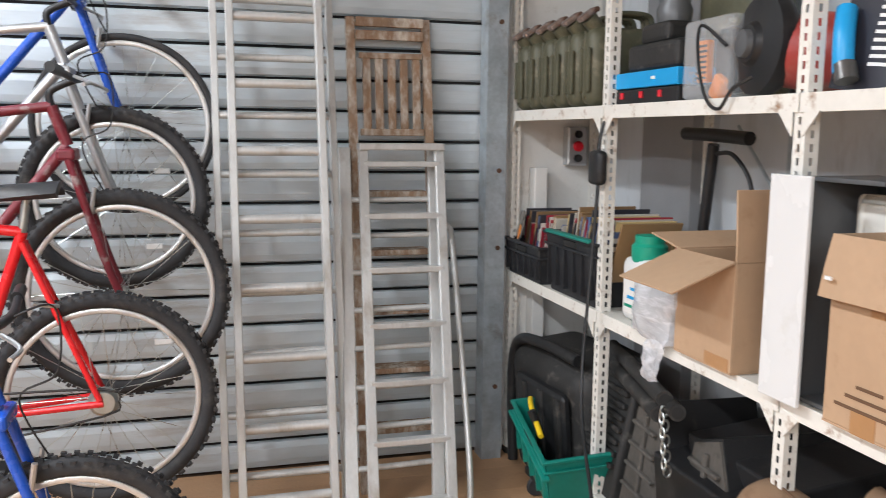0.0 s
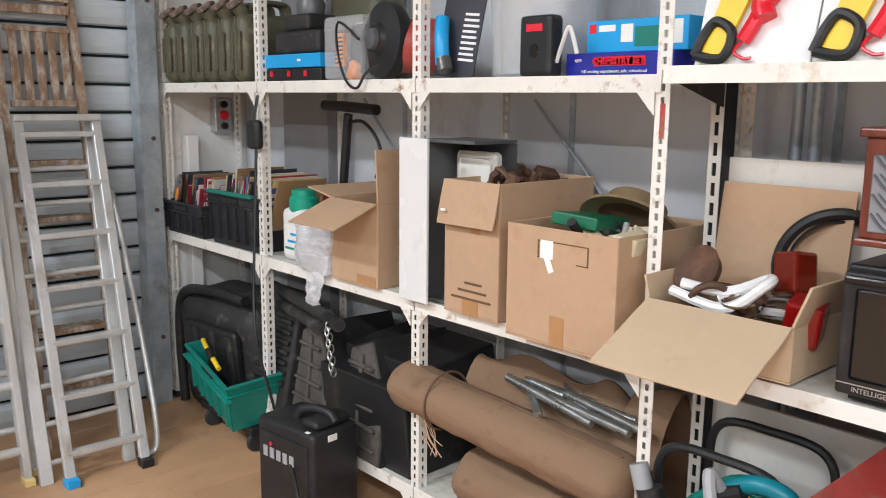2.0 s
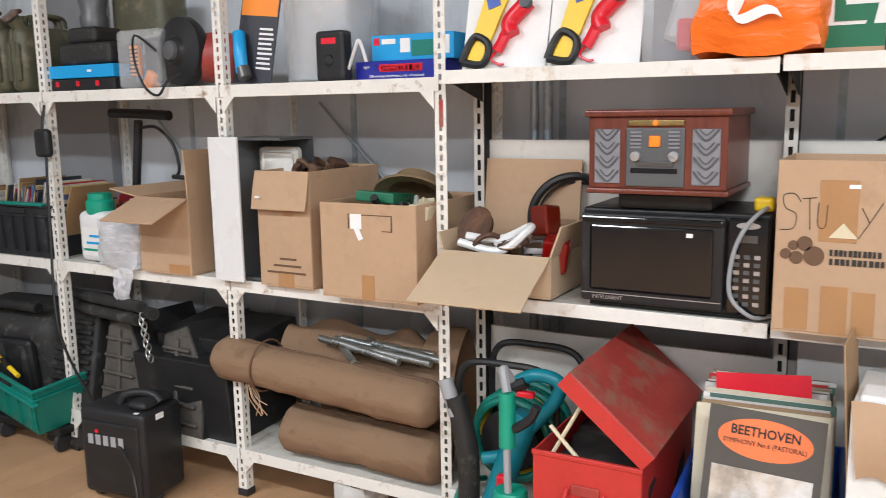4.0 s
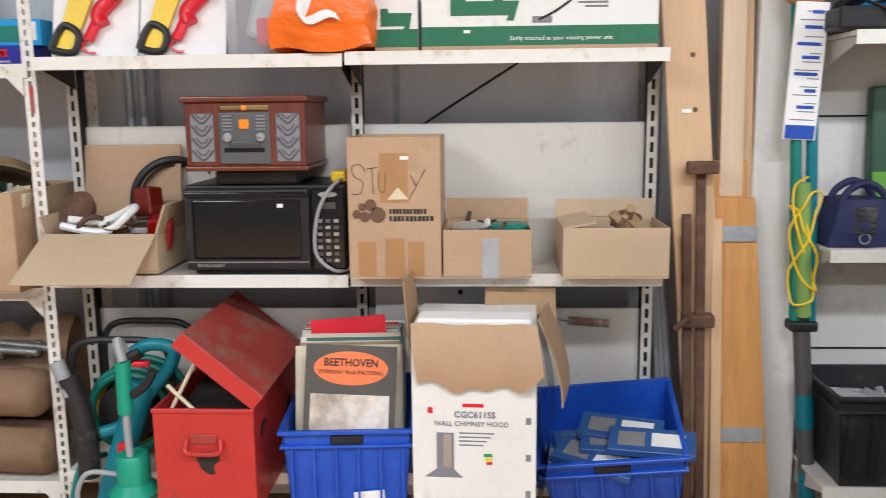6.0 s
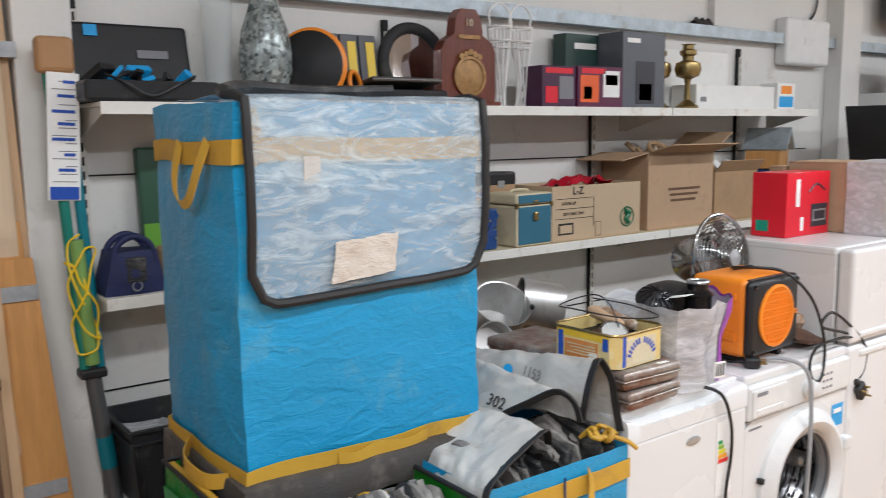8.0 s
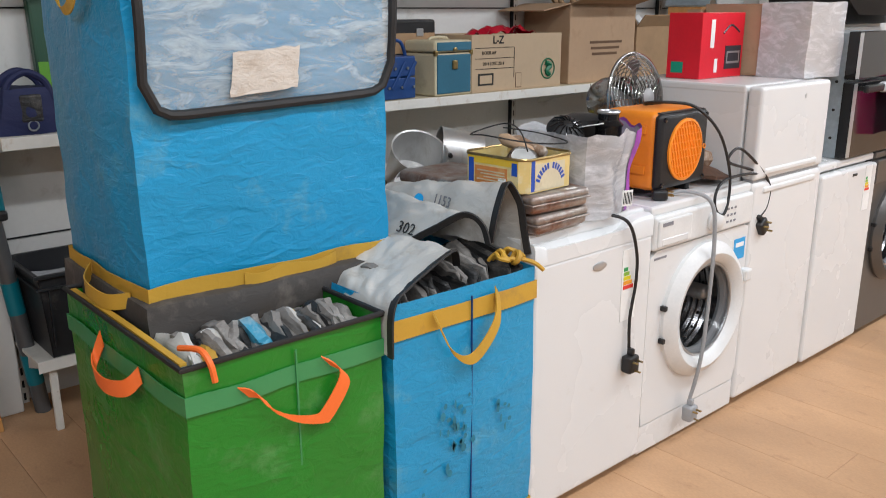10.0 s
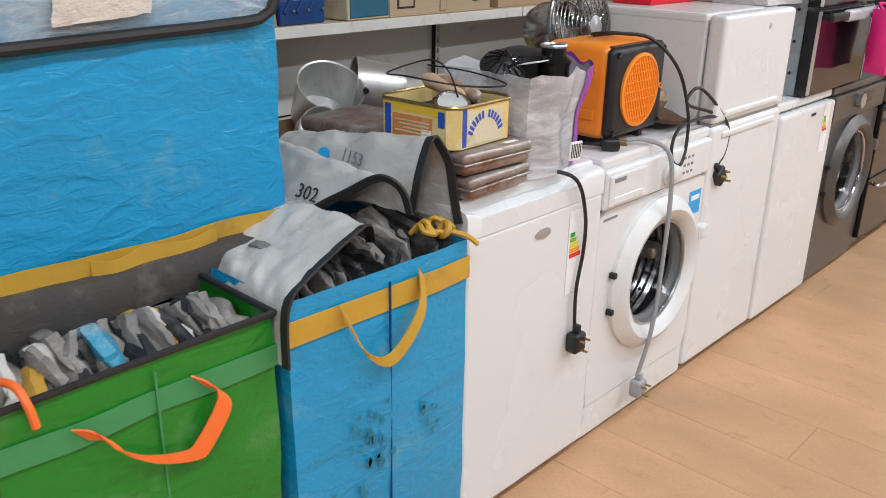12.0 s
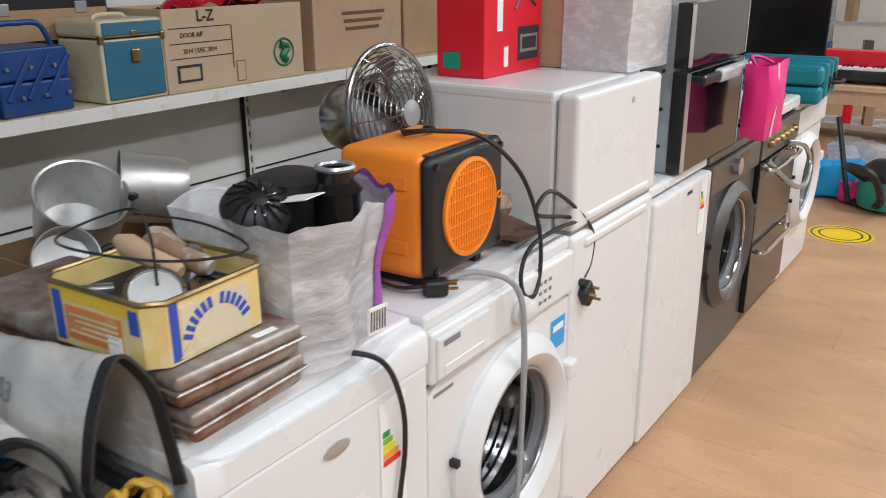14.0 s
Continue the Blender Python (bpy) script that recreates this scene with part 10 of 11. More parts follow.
dk = solo("wall_pier", mbox(2.0, WALL_X, 3.34, 3.72, 0, CEIL, 0.004), "westgrey", "dark steel column behind the rack", "column", "structure")
bx = thing("cable_switch", "black hanging plug socket on a rack upright", "plug socket", (RX - 0.03, 3.21, 1.40))
part("body", mbox(-0.02, 0.02, -0.045, 0.045, -0.06, 0.06, 0.018, 3), "blackplastic", bx, smooth=True)
part("hanging_lead", tube(nb(), [(0.0, 0.0, 0.06), (0.01, 0.0, 0.12), (0.02, 0.0, 0.16)], 0.006, 6), "cable", bx, smooth=True)
part("lead", tube(nb(), [(0.0, -0.01, -0.05), (-0.03, -0.03, -0.4), (-0.08, -0.10, -0.8), (-0.18, -0.42, -1.05), (-0.30, -0.75, -1.20), (-0.34, -0.82, -1.39)], 0.006, 6), "cable", bx, smooth=True)

# ---- rack: bottom level ----
M["dustgrey"] = mat("dust_covered_plastic", (0.085, 0.076, 0.066), 0.8, 0, 0.3, 9, 0.2, 70, (0.035, 0.033, 0.03), 0.25, 14)
rnd = random.Random(77)
wbn = thing("plastic_tub_chair", "black rounded plastic shell lying on its side in the rack", "plastic shell", (1.83, 3.70, 0.0), 6)
part("shell", mbox(-0.22, 0.17, -0.30, 0.36, 0.0, 0.62, 0.10, 6, pose(0, 0, 0, 0, -5, 0)), "dusty", wbn, smooth=True)
part("rim", tube(nb(), [(-0.235, 0.33, 0.03), (-0.24, 0.345, 0.42), (-0.245, 0.28, 0.60), (-0.25, 0.05, 0.645), (-0.25, -0.24, 0.64)], 0.024, 10), "blackplastic", wbn, smooth=True)
part("inner_panel", mbox(-0.262, -0.22, -0.22, 0.20, 0.10, 0.52, 0.03, 4, pose(0, 0, 0, 0, -5, 0)), "blackplastic", wbn, smooth=True)
for k in range(3):
    part("moulded_rib", mbox(-0.275, -0.25, -0.20 + 0.14 * k, -0.16 + 0.14 * k, 0.14, 0.50, 0.01, 2, pose(0, 0, 0, 0, -5, 0)), "dusty", wbn, smooth=True)
mk = thing("machine_frame", "dusty black moulded machine frame leaning in the rack", "machine frame", (1.66, 3.30, 0.30))
bm = nb()
box(bm, -0.03, 0.05, -0.16, 0.13, -0.30, 0.42, 0.02, 3, pose(0, 0, 0, 0, 12, 0))
part("panel", bm, "dusty", mk, smooth=True)
for k in range(8):
    part("moulded_rib", mbox(-0.05, -0.02, -0.14, 0.10, 0.0 + 0.045 * k, 0.02 + 0.045 * k, 0.004, 1, pose(0, 0, 0, 0, 12, 0)), "dusty", mk)
gcr = crate("green_crate", "green plastic stacking crates with a yellow tool handle", (1.62, 3.46, 0.165), 0.36, 0.5, 0.235, "crategreen", -8, pose(0, 0, 0, 8, -6, 0), 5)
part("nested_rim", mbox(-0.20, -0.17, -0.28, 0.28, 0.165, 0.18, 0.004), "crategreen", gcr)
part("yellow_handle", tube(nb(), [(-0.12, 0.2, 0.26), (-0.14, 0.1, 0.27), (-0.15, -0.08, 0.24)], 0.011, 8), "yellow", gcr, smooth=True)
part("grip_end", tube(nb(), [(-0.16, 0.02, 0.30), (-0.13, 0.0, 0.20)], 0.016, 8, 1), "blackplastic", gcr, smooth=True)
dl2 = thing("dolly", "black castor dolly under the green crates", "dolly", (1.66, 3.46, 0.0))
part("deck", mbox(-0.16, 0.16, -0.24, 0.24, 0.09, 0.125, 0.006), "blackplastic", dl2)
for a, b in ((-0.12, -0.2), (-0.12, 0.2), (0.12, -0.2), (0.12, 0.2)):
    part("castor", lathe(nb(), [(0.038, -0.012), (0.045, 0), (0.038, 0.012)], (a, b, 0.046), 20, (0, 1, 0)), "rubber", dl2, smooth=True)
amp = thing("portable_amplifier", "black wheeled portable amplifier case with folding handle", "amplifier", (1.31, 2.61, 0.0), 6)
part("case", mbox(-0.02, 0.20, -0.165, 0.16, 0.03, 0.385, 0.022, 4), "blackplastic", amp, smooth=True)
part("front_bevel", mbox(-0.03, 0.0, -0.145, 0.14, 0.05, 0.34, 0.012, 2), "blackplastic", amp)
part("top_ridge", mbox(0.01, 0.18, -0.15, -0.06, 0.385, 0.42, 0.02, 4), "blackplastic", amp, smooth=True)
part("top_slot", mbox(0.06, 0.075, -0.03, 0.05, 0.3855, 0.388), "slot", amp)
part("pull_handle", tube(nb(), [(0.06, 0.02, 0.385), (0.07, 0.0, 0.42), (0.09, -0.06, 0.432), (0.10, -0.12, 0.425), (0.10, -0.15, 0.40)], 0.018, 10), "blackplastic", amp, smooth=True)
part("maker_dot", lathe(nb(), [(0.008, 0), (0.008, 0.003), (0, 0.003)], (-0.031, 0.06, 0.30), 12, (-1, 0, 0)), "boxred", amp)
for k in range(5):
    part("maker_stroke", mbox(-0.033, -0.03, 0.105 - 0.038 * k - 0.024, 0.105 - 0.038 * k, 0.245, 0.285), "cablegrey", amp)
for yy in (-0.14, 0.12):
    part("wheel", lathe(nb(), [(0.04, -0.015), (0.045, 0), (0.04, 0.015)], (0.04, yy, 0.045), 18, (0, 1, 0)), "rubber", amp, smooth=True)
part("white_tag", mbox(0.05, 0.09, -0.169, -0.165, 0.345, 0.368), "paper", amp)
part("price_label", mbox(-0.015, 0.0, -0.135, -0.115, 0.3855, 0.387), "paper", amp)
for k, (yy, w2) in enumerate(((2.90, 0.29), (2.555, 0.30))):
    bp_ = thing("black_ramp", "black moulded plastic ramp with a dusty ribbed end", "moulded panel", (1.585, yy, 0.201), -4)
    side = [(0.5, 0.0), (-0.5, 0.0), (-0.5, 0.27), (-0.15, 0.46), (0.30, 0.41)]
    bm = nb()
    flat_poly(bm, [(0.10 * z, w2 * u, z) for u, z in side], (1, 0, 0), 0.34)
    part("panel", bm, "blackplastic", bp_)
    bm = nb()
    flat_poly(bm, [(0.10 * z - 0.010, w2 * u * 0.96, 0.005 + z * 0.97) for u, z in side], (1, 0, 0), 0.011)
    part("end_plate", bm, "dustgrey", bp_, "dusty grey ribbed end")
    for j in range(5):
        z = 0.05 + 0.075 * j
        part("end_rib", mbox(0.10 * z - 0.028, 0.10 * z - 0.008, -w2 * (0.42 - 0.04 * j), w2 * (0.42 - 0.035 * j), z, z + 0.014, 0.004, 1), "dustgrey", bp_)
    part("end_rib", mbox(-0.024, -0.008, -w2 * 0.03, w2 * 0.04, 0.02, 0.40, 0.004, 1, hinge((0, 0, 0), "Y", 5.7)), "dustgrey", bp_)
scr = thing("folding_screen", "large flat black panels stacked in the rack", "panel stack", (1.60, 2.42, 0.201))
part("panel", mbox(0.0, 0.4, -0.16, 0.36, 0.0, 0.35, 0.008, turn=hinge((0.2, 0, 0), "Y", -6)), "blackplastic", scr)
part("panel", mbox(0.05, 0.4, -0.18, 0.30, 0.355, 0.42, 0.008, turn=hinge((0.2, 0, 0.38), "Y", -6)), "blackplastic", scr)
for k, (a, b) in enumerate((((1.76, 3.446, 0.69), (1.52, 2.649, 0.741)), ((1.79, 3.4160000000000004, 0.66), (1.53, 2.594, 0.717)), ((1.76, 3.476, 0.63), (1.52, 2.679, 0.686)))):
    sb = thing("roof_bar", "dusty black tubular bar lying in the rack", "bar", (0, 0, 0), 0, "black bars")
    part("bar", tube(nb(), [a, b], 0.026, 12, 1), "dusty", sb, smooth=True)
    part("bar_end", lathe(nb(), [(0.018, 0), (0.018, 0.003), (0, 0.003)], b, 16, Vector(b) - Vector(a)), "slot", sb)
cn = thing("steel_chain", "short steel chain hanging from a bar", "chain", (1.52, 2.649, 0.706))
for k in range(9):
    bm = nb()
    ring(bm, (0, 0, 0), (1, 0, 0) if k % 2 else (0, 1, 0), 0.012, 0.003, 16, 6)
    bmesh.ops.transform(bm, matrix=pose(-0.01 * (k % 2), -0.004 * k, -0.022 * k) @ Matrix.Diagonal((1, 1, 1.5, 1)), verts=bm.verts[:])
    part("link", bm, "steel", cn, smooth=True)


# ---- canvas rolls ----
def canvas_roll(label, p0, p1, r, seed):
    t = thing("canvas_roll", label, "canvas roll", (0, 0, 0), 0, "canvas rolls")
    a, b = Vector(p0), Vector(p1)
    q = (b - a).to_track_quat("Z", "Y")
    ln = (b - a).length

    def fn(u, v):
        an = 2 * math.pi * u
        end = min(v, 1 - v)
        k = 1 - 0.55 * max(0, 1 - end / 0.05) ** 2
        rr = r * k * (1 + 0.10 * noise.noise((math.cos(an) * 1.5, math.sin(an) * 1.5, v * 5 + seed)) + 0.05 * noise.noise((math.cos(an) * 5, math.sin(an) * 5, v * 16 + seed)))
        return a + q @ Vector((rr * math.cos(an), rr * 0.85 * math.sin(an), ln * v))
    bm = nb()
    sheet(bm, fn, 40, 50)
    bmesh.ops.remove_doubles(bm, verts=bm.verts[:], dist=0.0005)
    bmesh.ops.holes_fill(bm, edges=[e for e in bm.edges if e.is_boundary], sides=0)
    part("roll", bm, "hessian", t, smooth=True)
    bm = nb()
    tube(bm, [Vector(fn(0.25 + 0.01 * noise.noise((k, 0, 0)), k / 20)) + Vector((-0.002, 0, 0.002)) for k in range(1, 20)], 0.004, 6, 2)
    part("seam", bm, "inkbrown", t, smooth=True)
    return t


canvas_roll("brown canvas roll lying along the bottom shelf", (1.66, 2.02, 0.305), (1.66, 1.32, 0.295), 0.105, 2)
cv = canvas_roll("long brown canvas roll tied with string", (1.585, 2.30, 0.575), (1.60, 1.31, 0.51), 0.095, 6)
for k in range(7):
    rr = random.Random(k)
    part("loose_thread", tube(nb(), [(1.56, 2.14, 0.50), (1.53 + 0.03 * rr.random(), 2.12 - 0.04 * rr.random(), 0.44), (1.55, 2.10 - 0.08 * rr.random(), 0.36 + 0.06 * rr.random())], 0.002, 5), "card", cv)
part("string", ring(nb(), (1.588, 2.06, 0.56), (0, 1, 0.05), 0.1, 0.004, 32, 6), "inkbrown", cv, smooth=True)
cm = thing("canvas_heap", "heaped brown canvas sheet behind the rolls", "canvas sheet", (1.84, 1.75, 0.201))
part("draped_sheet", sheet(nb(), lambda u, v: (-0.15 + 0.30 * v, 0.36 - 0.80 * u, 0.02 + (0.45 + 0.09 * noise.noise((u * 5, v * 3, 1)) + 0.05 * (u > 0.8)) * math.sin(math.pi * min(1, v * 0.8 + 0.22))), 30, 16), "hessian", cm, smooth=True)
for k in range(12):
    rr = random.Random(100 + k)
    y = 1.76 - 0.026 * k + rr.uniform(-0.03, 0.03)
    a = rr.uniform(66, 104) if k % 4 else rr.uniform(20, 45)
    ln = rr.uniform(0.10, 0.17)
    t = thing("steel_tube_offcut", "short bright steel tube lying on the canvas", "steel tube", (0, 0, 0), 0, "steel tubes")
    c, s = math.cos(radians(a)), math.sin(radians(a))
    part("tube", tube(nb(), [(1.66 + 0.03 * (k % 5) - c * ln * 0.5, y - s * ln, 0.622 + 0.010 * (k % 4)), (1.66 + 0.03 * (k % 5) + c * ln * 0.5, y + s * ln, 0.645 + 0.01 * (k % 3))], 0.014, 12, 1), "steel", t, smooth=True)
rg = thing("rag", "crumpled grey cloth on the floor under the rack", "rag", (1.66, 1.70, 0.0))
part("cloth", soft_box(nb(), -0.07, 0.07, -0.08, 0.08, 0.0, 0.14, 8, 0.04, 33), "translucent", rg, smooth=True)

# ---- ladders ----
def side_pt(foot, head, f):
    return Vector(foot).lerp(Vector(head), f)


def ladder(name, label, fl, fr_, hl, hr_, rungs, zs, m, w=0.028, dpt=0.06, round_r=0.016, back=False):
    t = thing(name, label, "ladder", (0, 0, 0))
    for f0, h0 in ((fl, hl), (fr_, hr_)):
        bm = nb()
        d = (Vector(h0) - Vector(f0))
        flat_poly(bm, [Vector(f0) + Vector((-w / 2, 0, 0)), Vector(f0) + Vector((w / 2, 0, 0)), Vector(f0) + Vector((w / 2, dpt, 0)), Vector(f0) + Vector((-w / 2, dpt, 0))], d.normalized(), d.length)
        bmesh.ops.bevel(bm, geom=bm.edges[:], offset=0.003, segments=1, affect="EDGES")
        part("stile", bm, m, t)
    for f in zs:
        a, b = side_pt(fl, hl, f) + Vector((0, dpt / 2, 0)), side_pt(fr_, hr_, f) + Vector((0, dpt / 2, 0))
        if rungs == "round":
            part("rung", tube(nb(), [a, b], round_r, 10, 1), m, t, smooth=True)
        else:
            part("tread", mbox(a.x, b.x, a.y - dpt * 0.55, a.y + dpt * 0.75, a.z - 0.012, a.z + 0.012, 0.004), m, t)
    return t


zs = [0.045 + 0.0885 * k for k in range(11)]
el = ladder("extension_ladder", "long aluminium extension ladder leaning on the shutter", (0.335, 3.55, 0.0), (0.68, 3.55, 0.0), (0.335, 4.16, 2.95), (0.68, 4.16, 2.95), "round", zs, "aluwhite", 0.03, 0.055, 0.019)
el2 = ladder("extension_ladder", "rear section of the aluminium extension ladder", (0.275, 3.63, 0.0), (0.735, 3.63, 0.0), (0.275, 4.18, 2.60), (0.735, 4.18, 2.60), "round", [f + 0.03 for f in zs[:-1]], "aluwhite", 0.028, 0.045, 0.015)
for x in (0.335, 0.68, 0.275, 0.735):
    o = el if x in (0.335, 0.68) else el2
    part("rubber_foot", mbox(x - 0.02, x + 0.02, 3.53 if o is el else 3.62, 3.60 if o is el else 3.68, 0, 0.03, 0.004), "tinyellow", o)
st = ladder("step_ladder", "grey aluminium stepladder leaning folded on the shutter", (0.805, 3.42, 0.0), (1.11, 3.42, 0.0), (0.87, 4.02, 1.455), (1.20, 4.02, 1.455), "tread", [0.08 + 0.145 * k for k in range(7)], "aluwhite", 0.04, 0.03)
part("top_cap", mbox(0.85, 1.22, 4.0, 4.07, 1.44, 1.47, 0.006), "aluwhite", st)
st2 = ladder("step_ladder", "second folded stepladder with aluminium stiles behind the first", (0.735, 3.50, 0.0), (1.08, 3.52, 0.0), (0.80, 4.08, 1.45), (1.19, 4.08, 1.45), "round", [0.05 + 0.10 * k for k in range(9)], "aluwhite", 0.05, 0.03, 0.012)
for x in (0.805, 1.11):
    part("rubber_foot", mbox(x - 0.026, x + 0.026, 3.40, 3.46, 0, 0.035, 0.004), "boxcyan" if x < 1 else "blackplastic", st)
hp = thing("hand_rail_ladder", "bent aluminium tube rail leaning beside the stepladder", "tube rail", (0, 0, 0))
part("tube", tube(nb(), [(1.16, 3.52, 0.015), (1.20, 3.52, 0.05), (1.215, 3.60, 0.3), (1.245, 3.95, 1.02), (1.235, 4.0, 1.11), (1.20, 4.02, 1.14)], 0.013, 10), "aluwhite", hp, smooth=True)
ws = thing("wooden_step_ladder", "old paint-spattered wooden stepladder with slatted platform", "ladder", (0, 0, 0))
for x0, x1 in ((0.83, 0.865), (1.165, 1.20)):
    bm = nb()
    flat_poly(bm, [(x0, 3.85, 0.0), (x1, 3.85, 0.0), (x1, 3.885, 0.0), (x0, 3.885, 0.0)], (0, 0.175, 0.984), 2.04)
    part("stile", bm, "oldwood", ws)
for z in (1.93, 1.985):
    part("cross_rail", mbox(0.865, 1.165, 4.17, 4.195, z - 0.02, z + 0.02, 0.004), "oldwood", ws)
for k in range(5):
    part("platform_slat", mbox(0.895 + 0.055 * k, 0.895 + 0.055 * k + 0.035, 4.135, 4.155, 1.515, 1.84, 0.004, turn=hinge((1.0, 4.145, 1.5), "X", -6)), "oldwood", ws)
part("platform_rail", mbox(0.88, 1.16, 4.12, 4.15, 1.50, 1.53, 0.004), "oldwood", ws)
part("platform_rail", mbox(0.88, 1.16, 4.165, 4.19, 1.83, 1.855, 0.004), "oldwood", ws)
for k in range(5):
    z = 0.25 + 0.25 * k
    part("tread", mbox(0.865, 1.165, 3.86 + 0.178 * z, 3.96 + 0.178 * z, z - 0.012, z + 0.012, 0.003), "oldwood", ws)


# ---- bicycles ----
def bicycle(label, hub, face, r, frame_m, fork_m, road=False, rear=False, lean=0.0):
    """A bike parallel to the shutter; hub is the visible wheel's hub, the rest lies behind it along -x."""
    t = thing("bicycle", label, "bicycle", hub)
    wb = -1.02
    tr = 0.014 if road else 0.026

    def wheel(cx):
        w = part("wheel", ring(nb(), (cx, 0, 0), (0, 1, 0), r - tr, tr, 64, 10), "rubber", t, "black tyre on a spoked rim", True)
        part("rim", ring(nb(), (cx, 0, 0), (0, 1, 0), r - 2 * tr - 0.008, 0.011, 56, 8, 0.9), "alu", w, smooth=True)
        part("hub", tube(nb(), [(cx, -0.05, 0), (cx, 0.05, 0)], 0.02, 12, 1), "steel", w, smooth=True)
        for k in range(28):
            a = 2 * math.pi * k / 28
            s = 1 if k % 2 else -1
            tw = 0.25 * (1 if k % 4 < 2 else -1)
            bm = nb()
            cyl(bm, (cx + 0.02 * math.cos(a + tw * 4), 0.03 * s, 0.02 * math.sin(a + tw * 4)), (cx + (r - 2 * tr - 0.008) * math.cos(a), 0, (r - 2 * tr - 0.008) * math.sin(a)), 0.0013, 5)
            part("spoke", bm, "steel", w)
        if not road:
            n = 64
            bm = nb()
            for k in range(n):
                a = 2 * math.pi * k / n
                for yy in (-0.018, 0.0, 0.018):
                    rr = r + (0.001 if yy == 0 else -0.004)
                    box(bm, -0.007, 0.007, yy - 0.006, yy + 0.006, -0.005, 0.005, turn=Matrix.Translation((cx + rr * math.cos(a + (0.05 if yy else 0)), 0, rr * math.sin(a + (0.05 if yy else 0)))) @ Matrix.Rotation(-a + math.pi / 2, 4, "Y") @ Matrix.Translation((0, yy, 0)))
            tagged(part("tyre_tread", bm, "rubber", w), kind="stuff")
    wheel(0.0)
    wheel(wb)
    # frame: the visible end is the front wheel unless rear is set
    fx, rx = (wb, 0.0) if rear else (0.0, wb)
    sg = 1 if fx > rx else -1
    head_t, head_b = Vector((fx - sg * 0.20, 0, r + 0.28)), Vector((fx - sg * 0.155, 0, r + 0.15))
    bbk, seat = Vector((rx + sg * 0.42, 0, -0.03)), Vector((rx + sg * 0.22, 0, r + 0.20))
    bm = nb()
    for a, b, rr in ((head_b, bbk, 0.02), (head_t, seat, 0.017), (bbk, seat, 0.017), (head_t, head_b, 0.02)):
        cyl(bm, a, b, rr, 12)
    part("frame", bm, frame_m, t, smooth=True)
    for s in (-0.055, 0.055):
        bm = nb()
        tube(bm, [bbk + Vector((0, s * 0.5, 0)), Vector((rx, s, 0))], 0.011, 10, 1)
        tube(bm, [seat + Vector((0, s * 0.4, -0.03)), Vector((rx + sg * 0.01, s, 0.01))], 0.010, 10, 1)
        part("stay", bm, frame_m, t, smooth=True)
        part("fork_blade", tube(nb(), [head_b + Vector((0, s, -0.02)), Vector((fx - sg * 0.05, s, 0.14)), Vector((fx, s, 0))], 0.014, 10), fork_m, t, smooth=True)
    part("fork_crown", mbox(head_b.x - 0.03, head_b.x + 0.03, -0.07, 0.07, head_b.z - 0.05, head_b.z - 0.01, 0.01), fork_m, t)
    part("stem", tube(nb(), [head_t, head_t + Vector((0, 0, 0.05)), head_t + Vector((sg * 0.08, 0, 0.09))], 0.013, 10), "blackplastic", t, smooth=True)
    hc = head_t + Vector((sg * 0.08, 0, 0.09))
    if road:
        for s in (-1, 1):
            part("drop_bar", tube(nb(), [hc, hc + Vector((0, s * 0.18, 0)), hc + Vector((sg * 0.09, s * 0.2, 0)), hc + Vector((sg * 0.13, s * 0.2, -0.06)), hc + Vector((sg * 0.08, s * 0.2, -0.14)), hc + Vector((-sg * 0.04, s * 0.2, -0.14))], 0.016, 10), "blackplastic", t, smooth=True)
            part("brake_lever", tube(nb(), [hc + Vector((sg * 0.13, s * 0.2, -0.02)), hc + Vector((sg * 0.17, s * 0.2, -0.08)), hc + Vector((sg * 0.13, s * 0.2, -0.15))], 0.006, 8), "blackplastic", t, smooth=True)
    else:
        part("handlebar", tube(nb(), [hc + Vector((-sg * 0.03, -0.3, 0.02)), hc, hc + Vector((-sg * 0.03, 0.3, 0.02))], 0.012, 10), "blackplastic", t, smooth=True)
        for s in (-1, 1):
            part("grip", tube(nb(), [hc + Vector((-sg * 0.02, s * 0.2, 0.015)), hc + Vector((-sg * 0.03, s * 0.31, 0.02))], 0.017, 10, 1), "blackplastic", t, smooth=True)
            part("brake_lever", tube(nb(), [hc + Vector((0.02 * sg, s * 0.18, 0)), hc + Vector((0.07 * sg, s * 0.24, -0.02)), hc + Vector((0.06 * sg, s * 0.3, -0.03))], 0.006, 8), "silver", t, smooth=True)
    part("saddle", sheet(nb(), lambda u, v: (seat.x + sg * (0.15 - 0.27 * u), (v - 0.5) * (0.05 + 0.10 * u * u), seat.z + 0.12 - 0.03 * (2 * v - 1) ** 2 + 0.02 * u), 12, 8, 0.02), "blackplastic", t, smooth=True)
    part("seat_post", tube(nb(), [seat, seat + Vector((-sg * 0.02, 0, 0.12))], 0.013, 10, 1), "steel", t, smooth=True)
    part("cassette", lathe(nb(), [(0.05, -0.012), (0.035, 0.012)], (rx, -0.04, 0), 24, (0, -1, 0)), "steel", t, smooth=True)
    part("chainring", ring(nb(), (bbk.x, -0.05, bbk.z), (0, 1, 0), 0.08, 0.006, 40, 6), "steel", t, smooth=True)
    part("crank", tube(nb(), [bbk + Vector((0, -0.06, 0)), bbk + Vector((0.1, -0.08, -0.13))], 0.011, 8, 1), "steel", t, smooth=True)
    part("pedal", mbox(bbk.x + 0.06, bbk.x + 0.15, -0.17, -0.08, bbk.z - 0.145, bbk.z - 0.12, 0.006), "blackplastic", t)
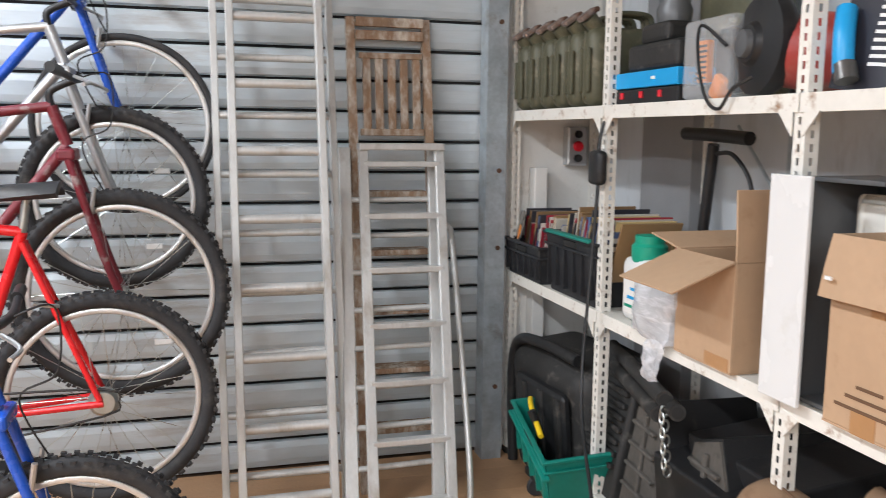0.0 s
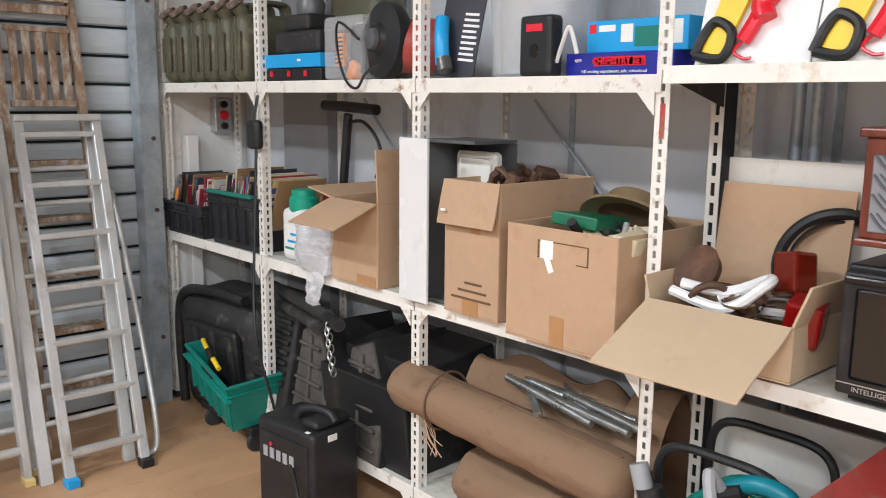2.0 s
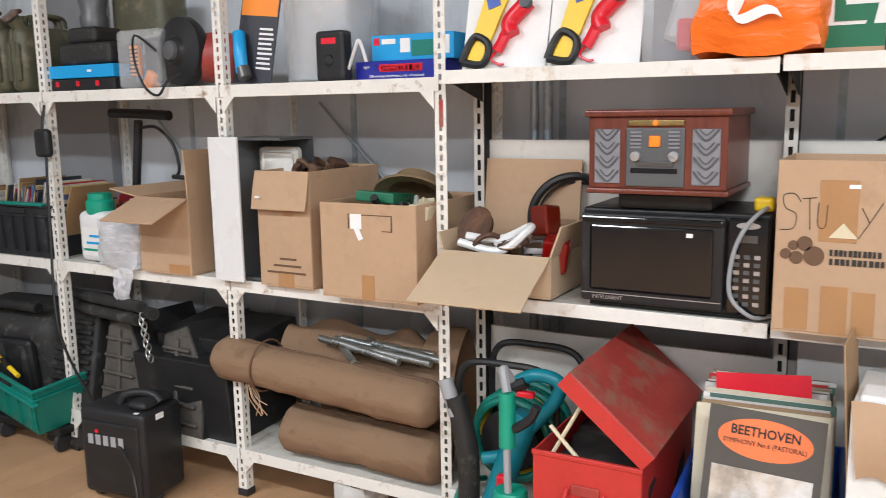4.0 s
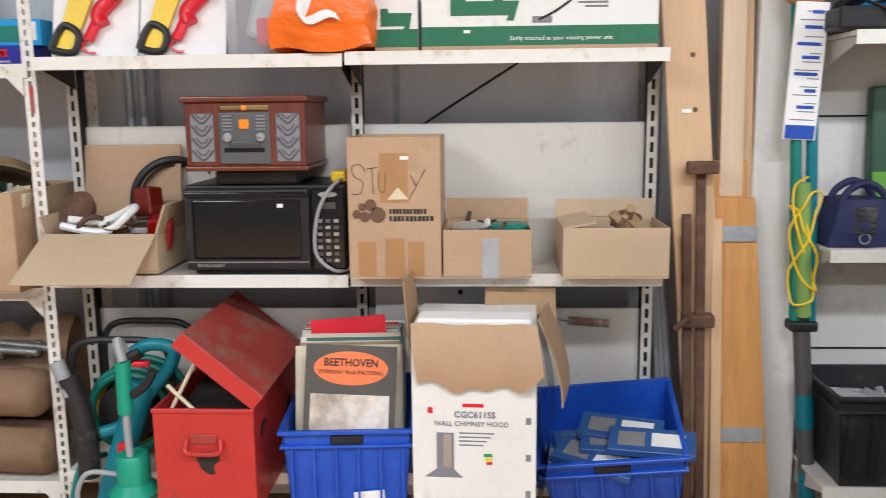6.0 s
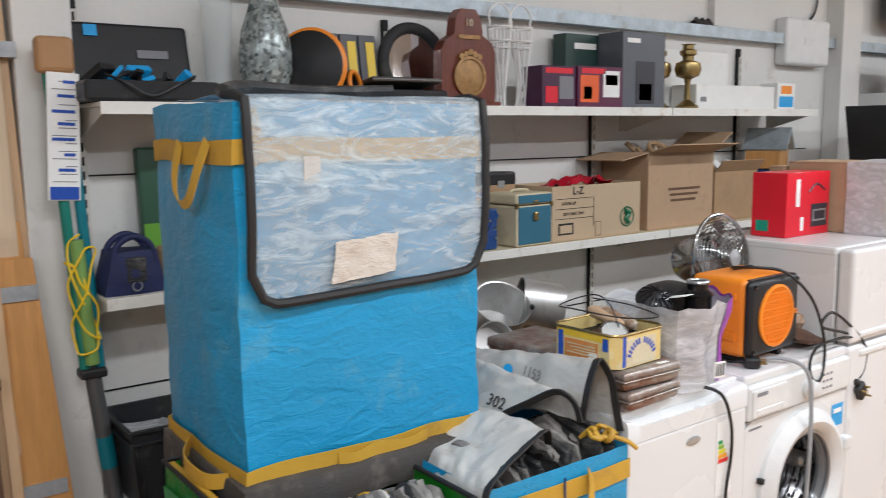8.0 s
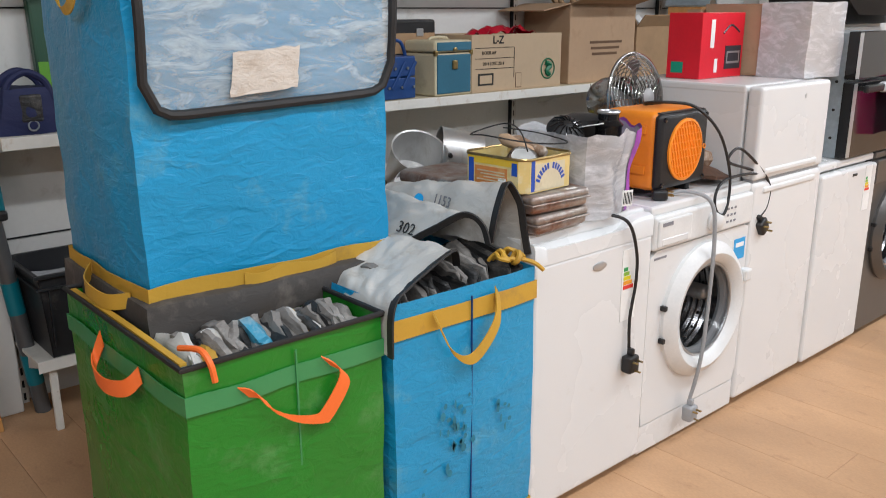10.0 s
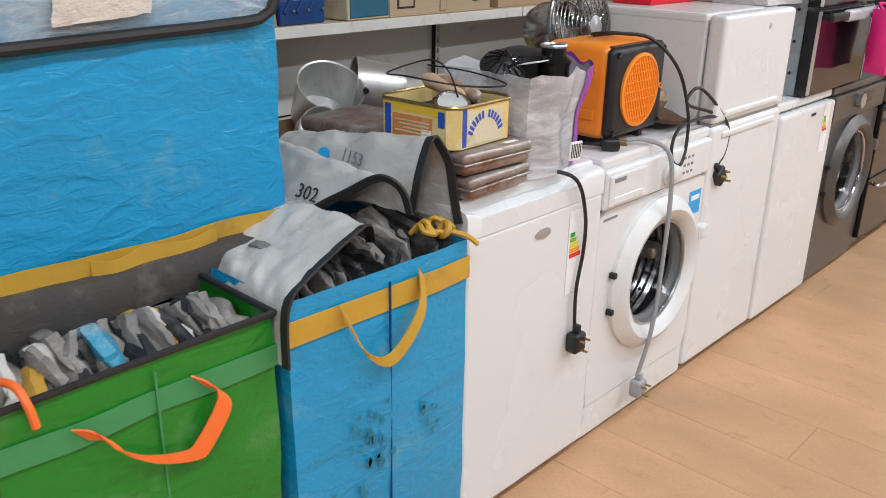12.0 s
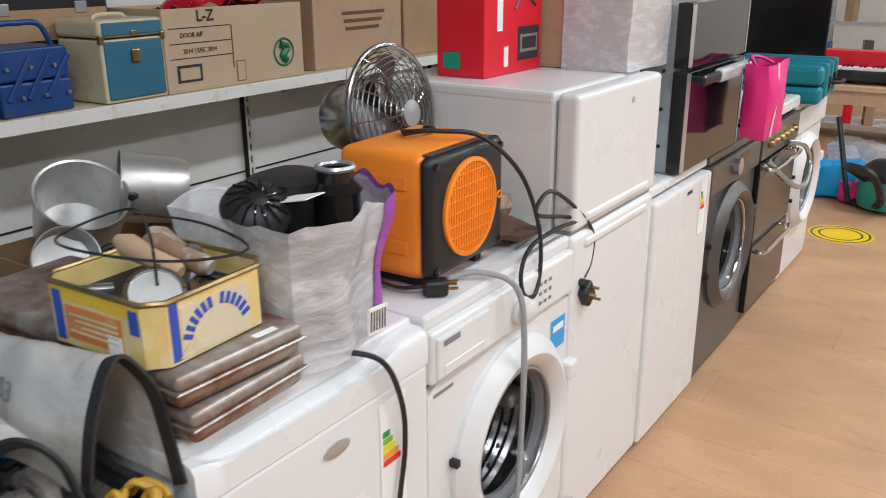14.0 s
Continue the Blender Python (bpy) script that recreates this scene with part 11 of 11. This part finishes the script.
    part("chain", tube(nb(), [(bbk.x, -0.05, bbk.z + 0.083), (rx, -0.045, 0.045), (rx - sg * 0.045, -0.045, 0), (rx, -0.045, -0.045), (bbk.x, -0.05, bbk.z - 0.083)], 0.004, 6, 3), "dusty", t, smooth=True)
    part("brake_cable", tube(nb(), [hc, hc + Vector((sg * 0.1, 0.03, 0.02)), hc + Vector((sg * 0.1, 0.03, -0.15)), head_b + Vector((sg * 0.04, 0.03, 0.0)), (fx - sg * 0.03, 0.04, r - 0.05)], 0.003, 6), "cable", t, smooth=True)
    for s in (-0.05, 0.05):
        part("brake_arm", tube(nb(), [(fx - sg * 0.09, s, r - 0.10), (fx - sg * 0.07, s * 1.1, r + 0.01)], 0.008, 8, 1), "silver", t, smooth=True)
    part("reflector", mbox(fx + sg * 0.10, fx + sg * 0.16, -0.012, 0.012, -0.19, -0.17, 0.003), "paper", t)
    return t


bikeblue, bikered, bikemaroon = plain("bike_blue", (0.015, 0.09, 0.50), 0.25), plain("bike_red", (0.72, 0.015, 0.02), 0.25), mat("bike_maroon", (0.16, 0.015, 0.025), 0.35, 0, 0.2, 9, 0.05, 60, (0.4, 0.38, 0.36), 0.2, 14)
bicycle("blue road bicycle with drop handlebars hung on the wall rack", (-0.063, 4.02, 1.535), 1, 0.345, bikeblue, bikeblue, road=True)
bicycle("silver mountain bicycle hung on the wall rack", (-0.09, 3.84, 1.26), 1, 0.335, "silver", "silver")
bicycle("maroon mountain bicycle hung on the wall rack", (-0.06, 3.62, 0.945), 1, 0.365, bikemaroon, bikemaroon)
bicycle("bright red mountain bicycle with its rear wheel outward", (-0.105, 3.38, 0.64), 1, 0.355, bikered, "silver", rear=True)
bicycle("blue mountain bicycle standing on the floor", (-0.13, 2.78, 0.34), 1, 0.335, bikeblue, bikeblue)
brk = thing("bicycle_rack", "steel floor rack of arms carrying the bicycles", "bicycle rack", (-0.95, 3.7, 0))
for xx in (0.0,):
    for yy in (-0.42, 0.46):
        part("post", mbox(-0.025, 0.025, yy - 0.025, yy + 0.025, 0, 2.3, 0.004), "galv", brk)
part("base", mbox(-0.05, 0.05, -0.6, 0.5, 0, 0.04, 0.006), "galv", brk)
for z in (0.62, 0.92, 1.24, 1.54):
    part("arm", tube(nb(), [(0.0, -0.44, z + 0.25), (0.0, 0.0, z + 0.25), (0.0, 0.48, z + 0.25)], 0.018, 8, 1), "galv", brk)

# ---- floor boards ----
fl = solo("floor", mbox(-6.1, WALL_X + 0.1, -12.1, 4.4, -0.1, -0.004), "gap", "worn brown plywood board floor", "floor", "structure")
bw, bl = 0.232, 2.6
meshes = {}
for i in range(-52, 19):
    off = (i * 0.37 % 1.0) * bl
    for j in range(-4, 2):
        y0, x0 = i * bw + 0.05, j * bl + off
        x1, y1 = min(x0 + bl, WALL_X), min(y0 + bw, WALL_Y)
        x0, y0 = max(x0, -6.05), max(y0, -12)
        if x1 - x0 < 0.05 or y1 - y0 < 0.05:
            continue
        key = (round(x1 - x0, 3), round(y1 - y0, 3))
        if key not in meshes:
            b = nb()
            box(b, 0.0005, x1 - x0 - 0.0005, 0.0005, y1 - y0 - 0.0005, -0.006, 0, 0.0006, 1)
            me = bpy.data.meshes.new("floor_board")
            b.to_mesh(me), b.free()
            me.materials.append(M["floor"])
            meshes[key] = me
        o = new("floor_board", meshes[key])
        o.location, o.parent = (x0, y0, 0), fl
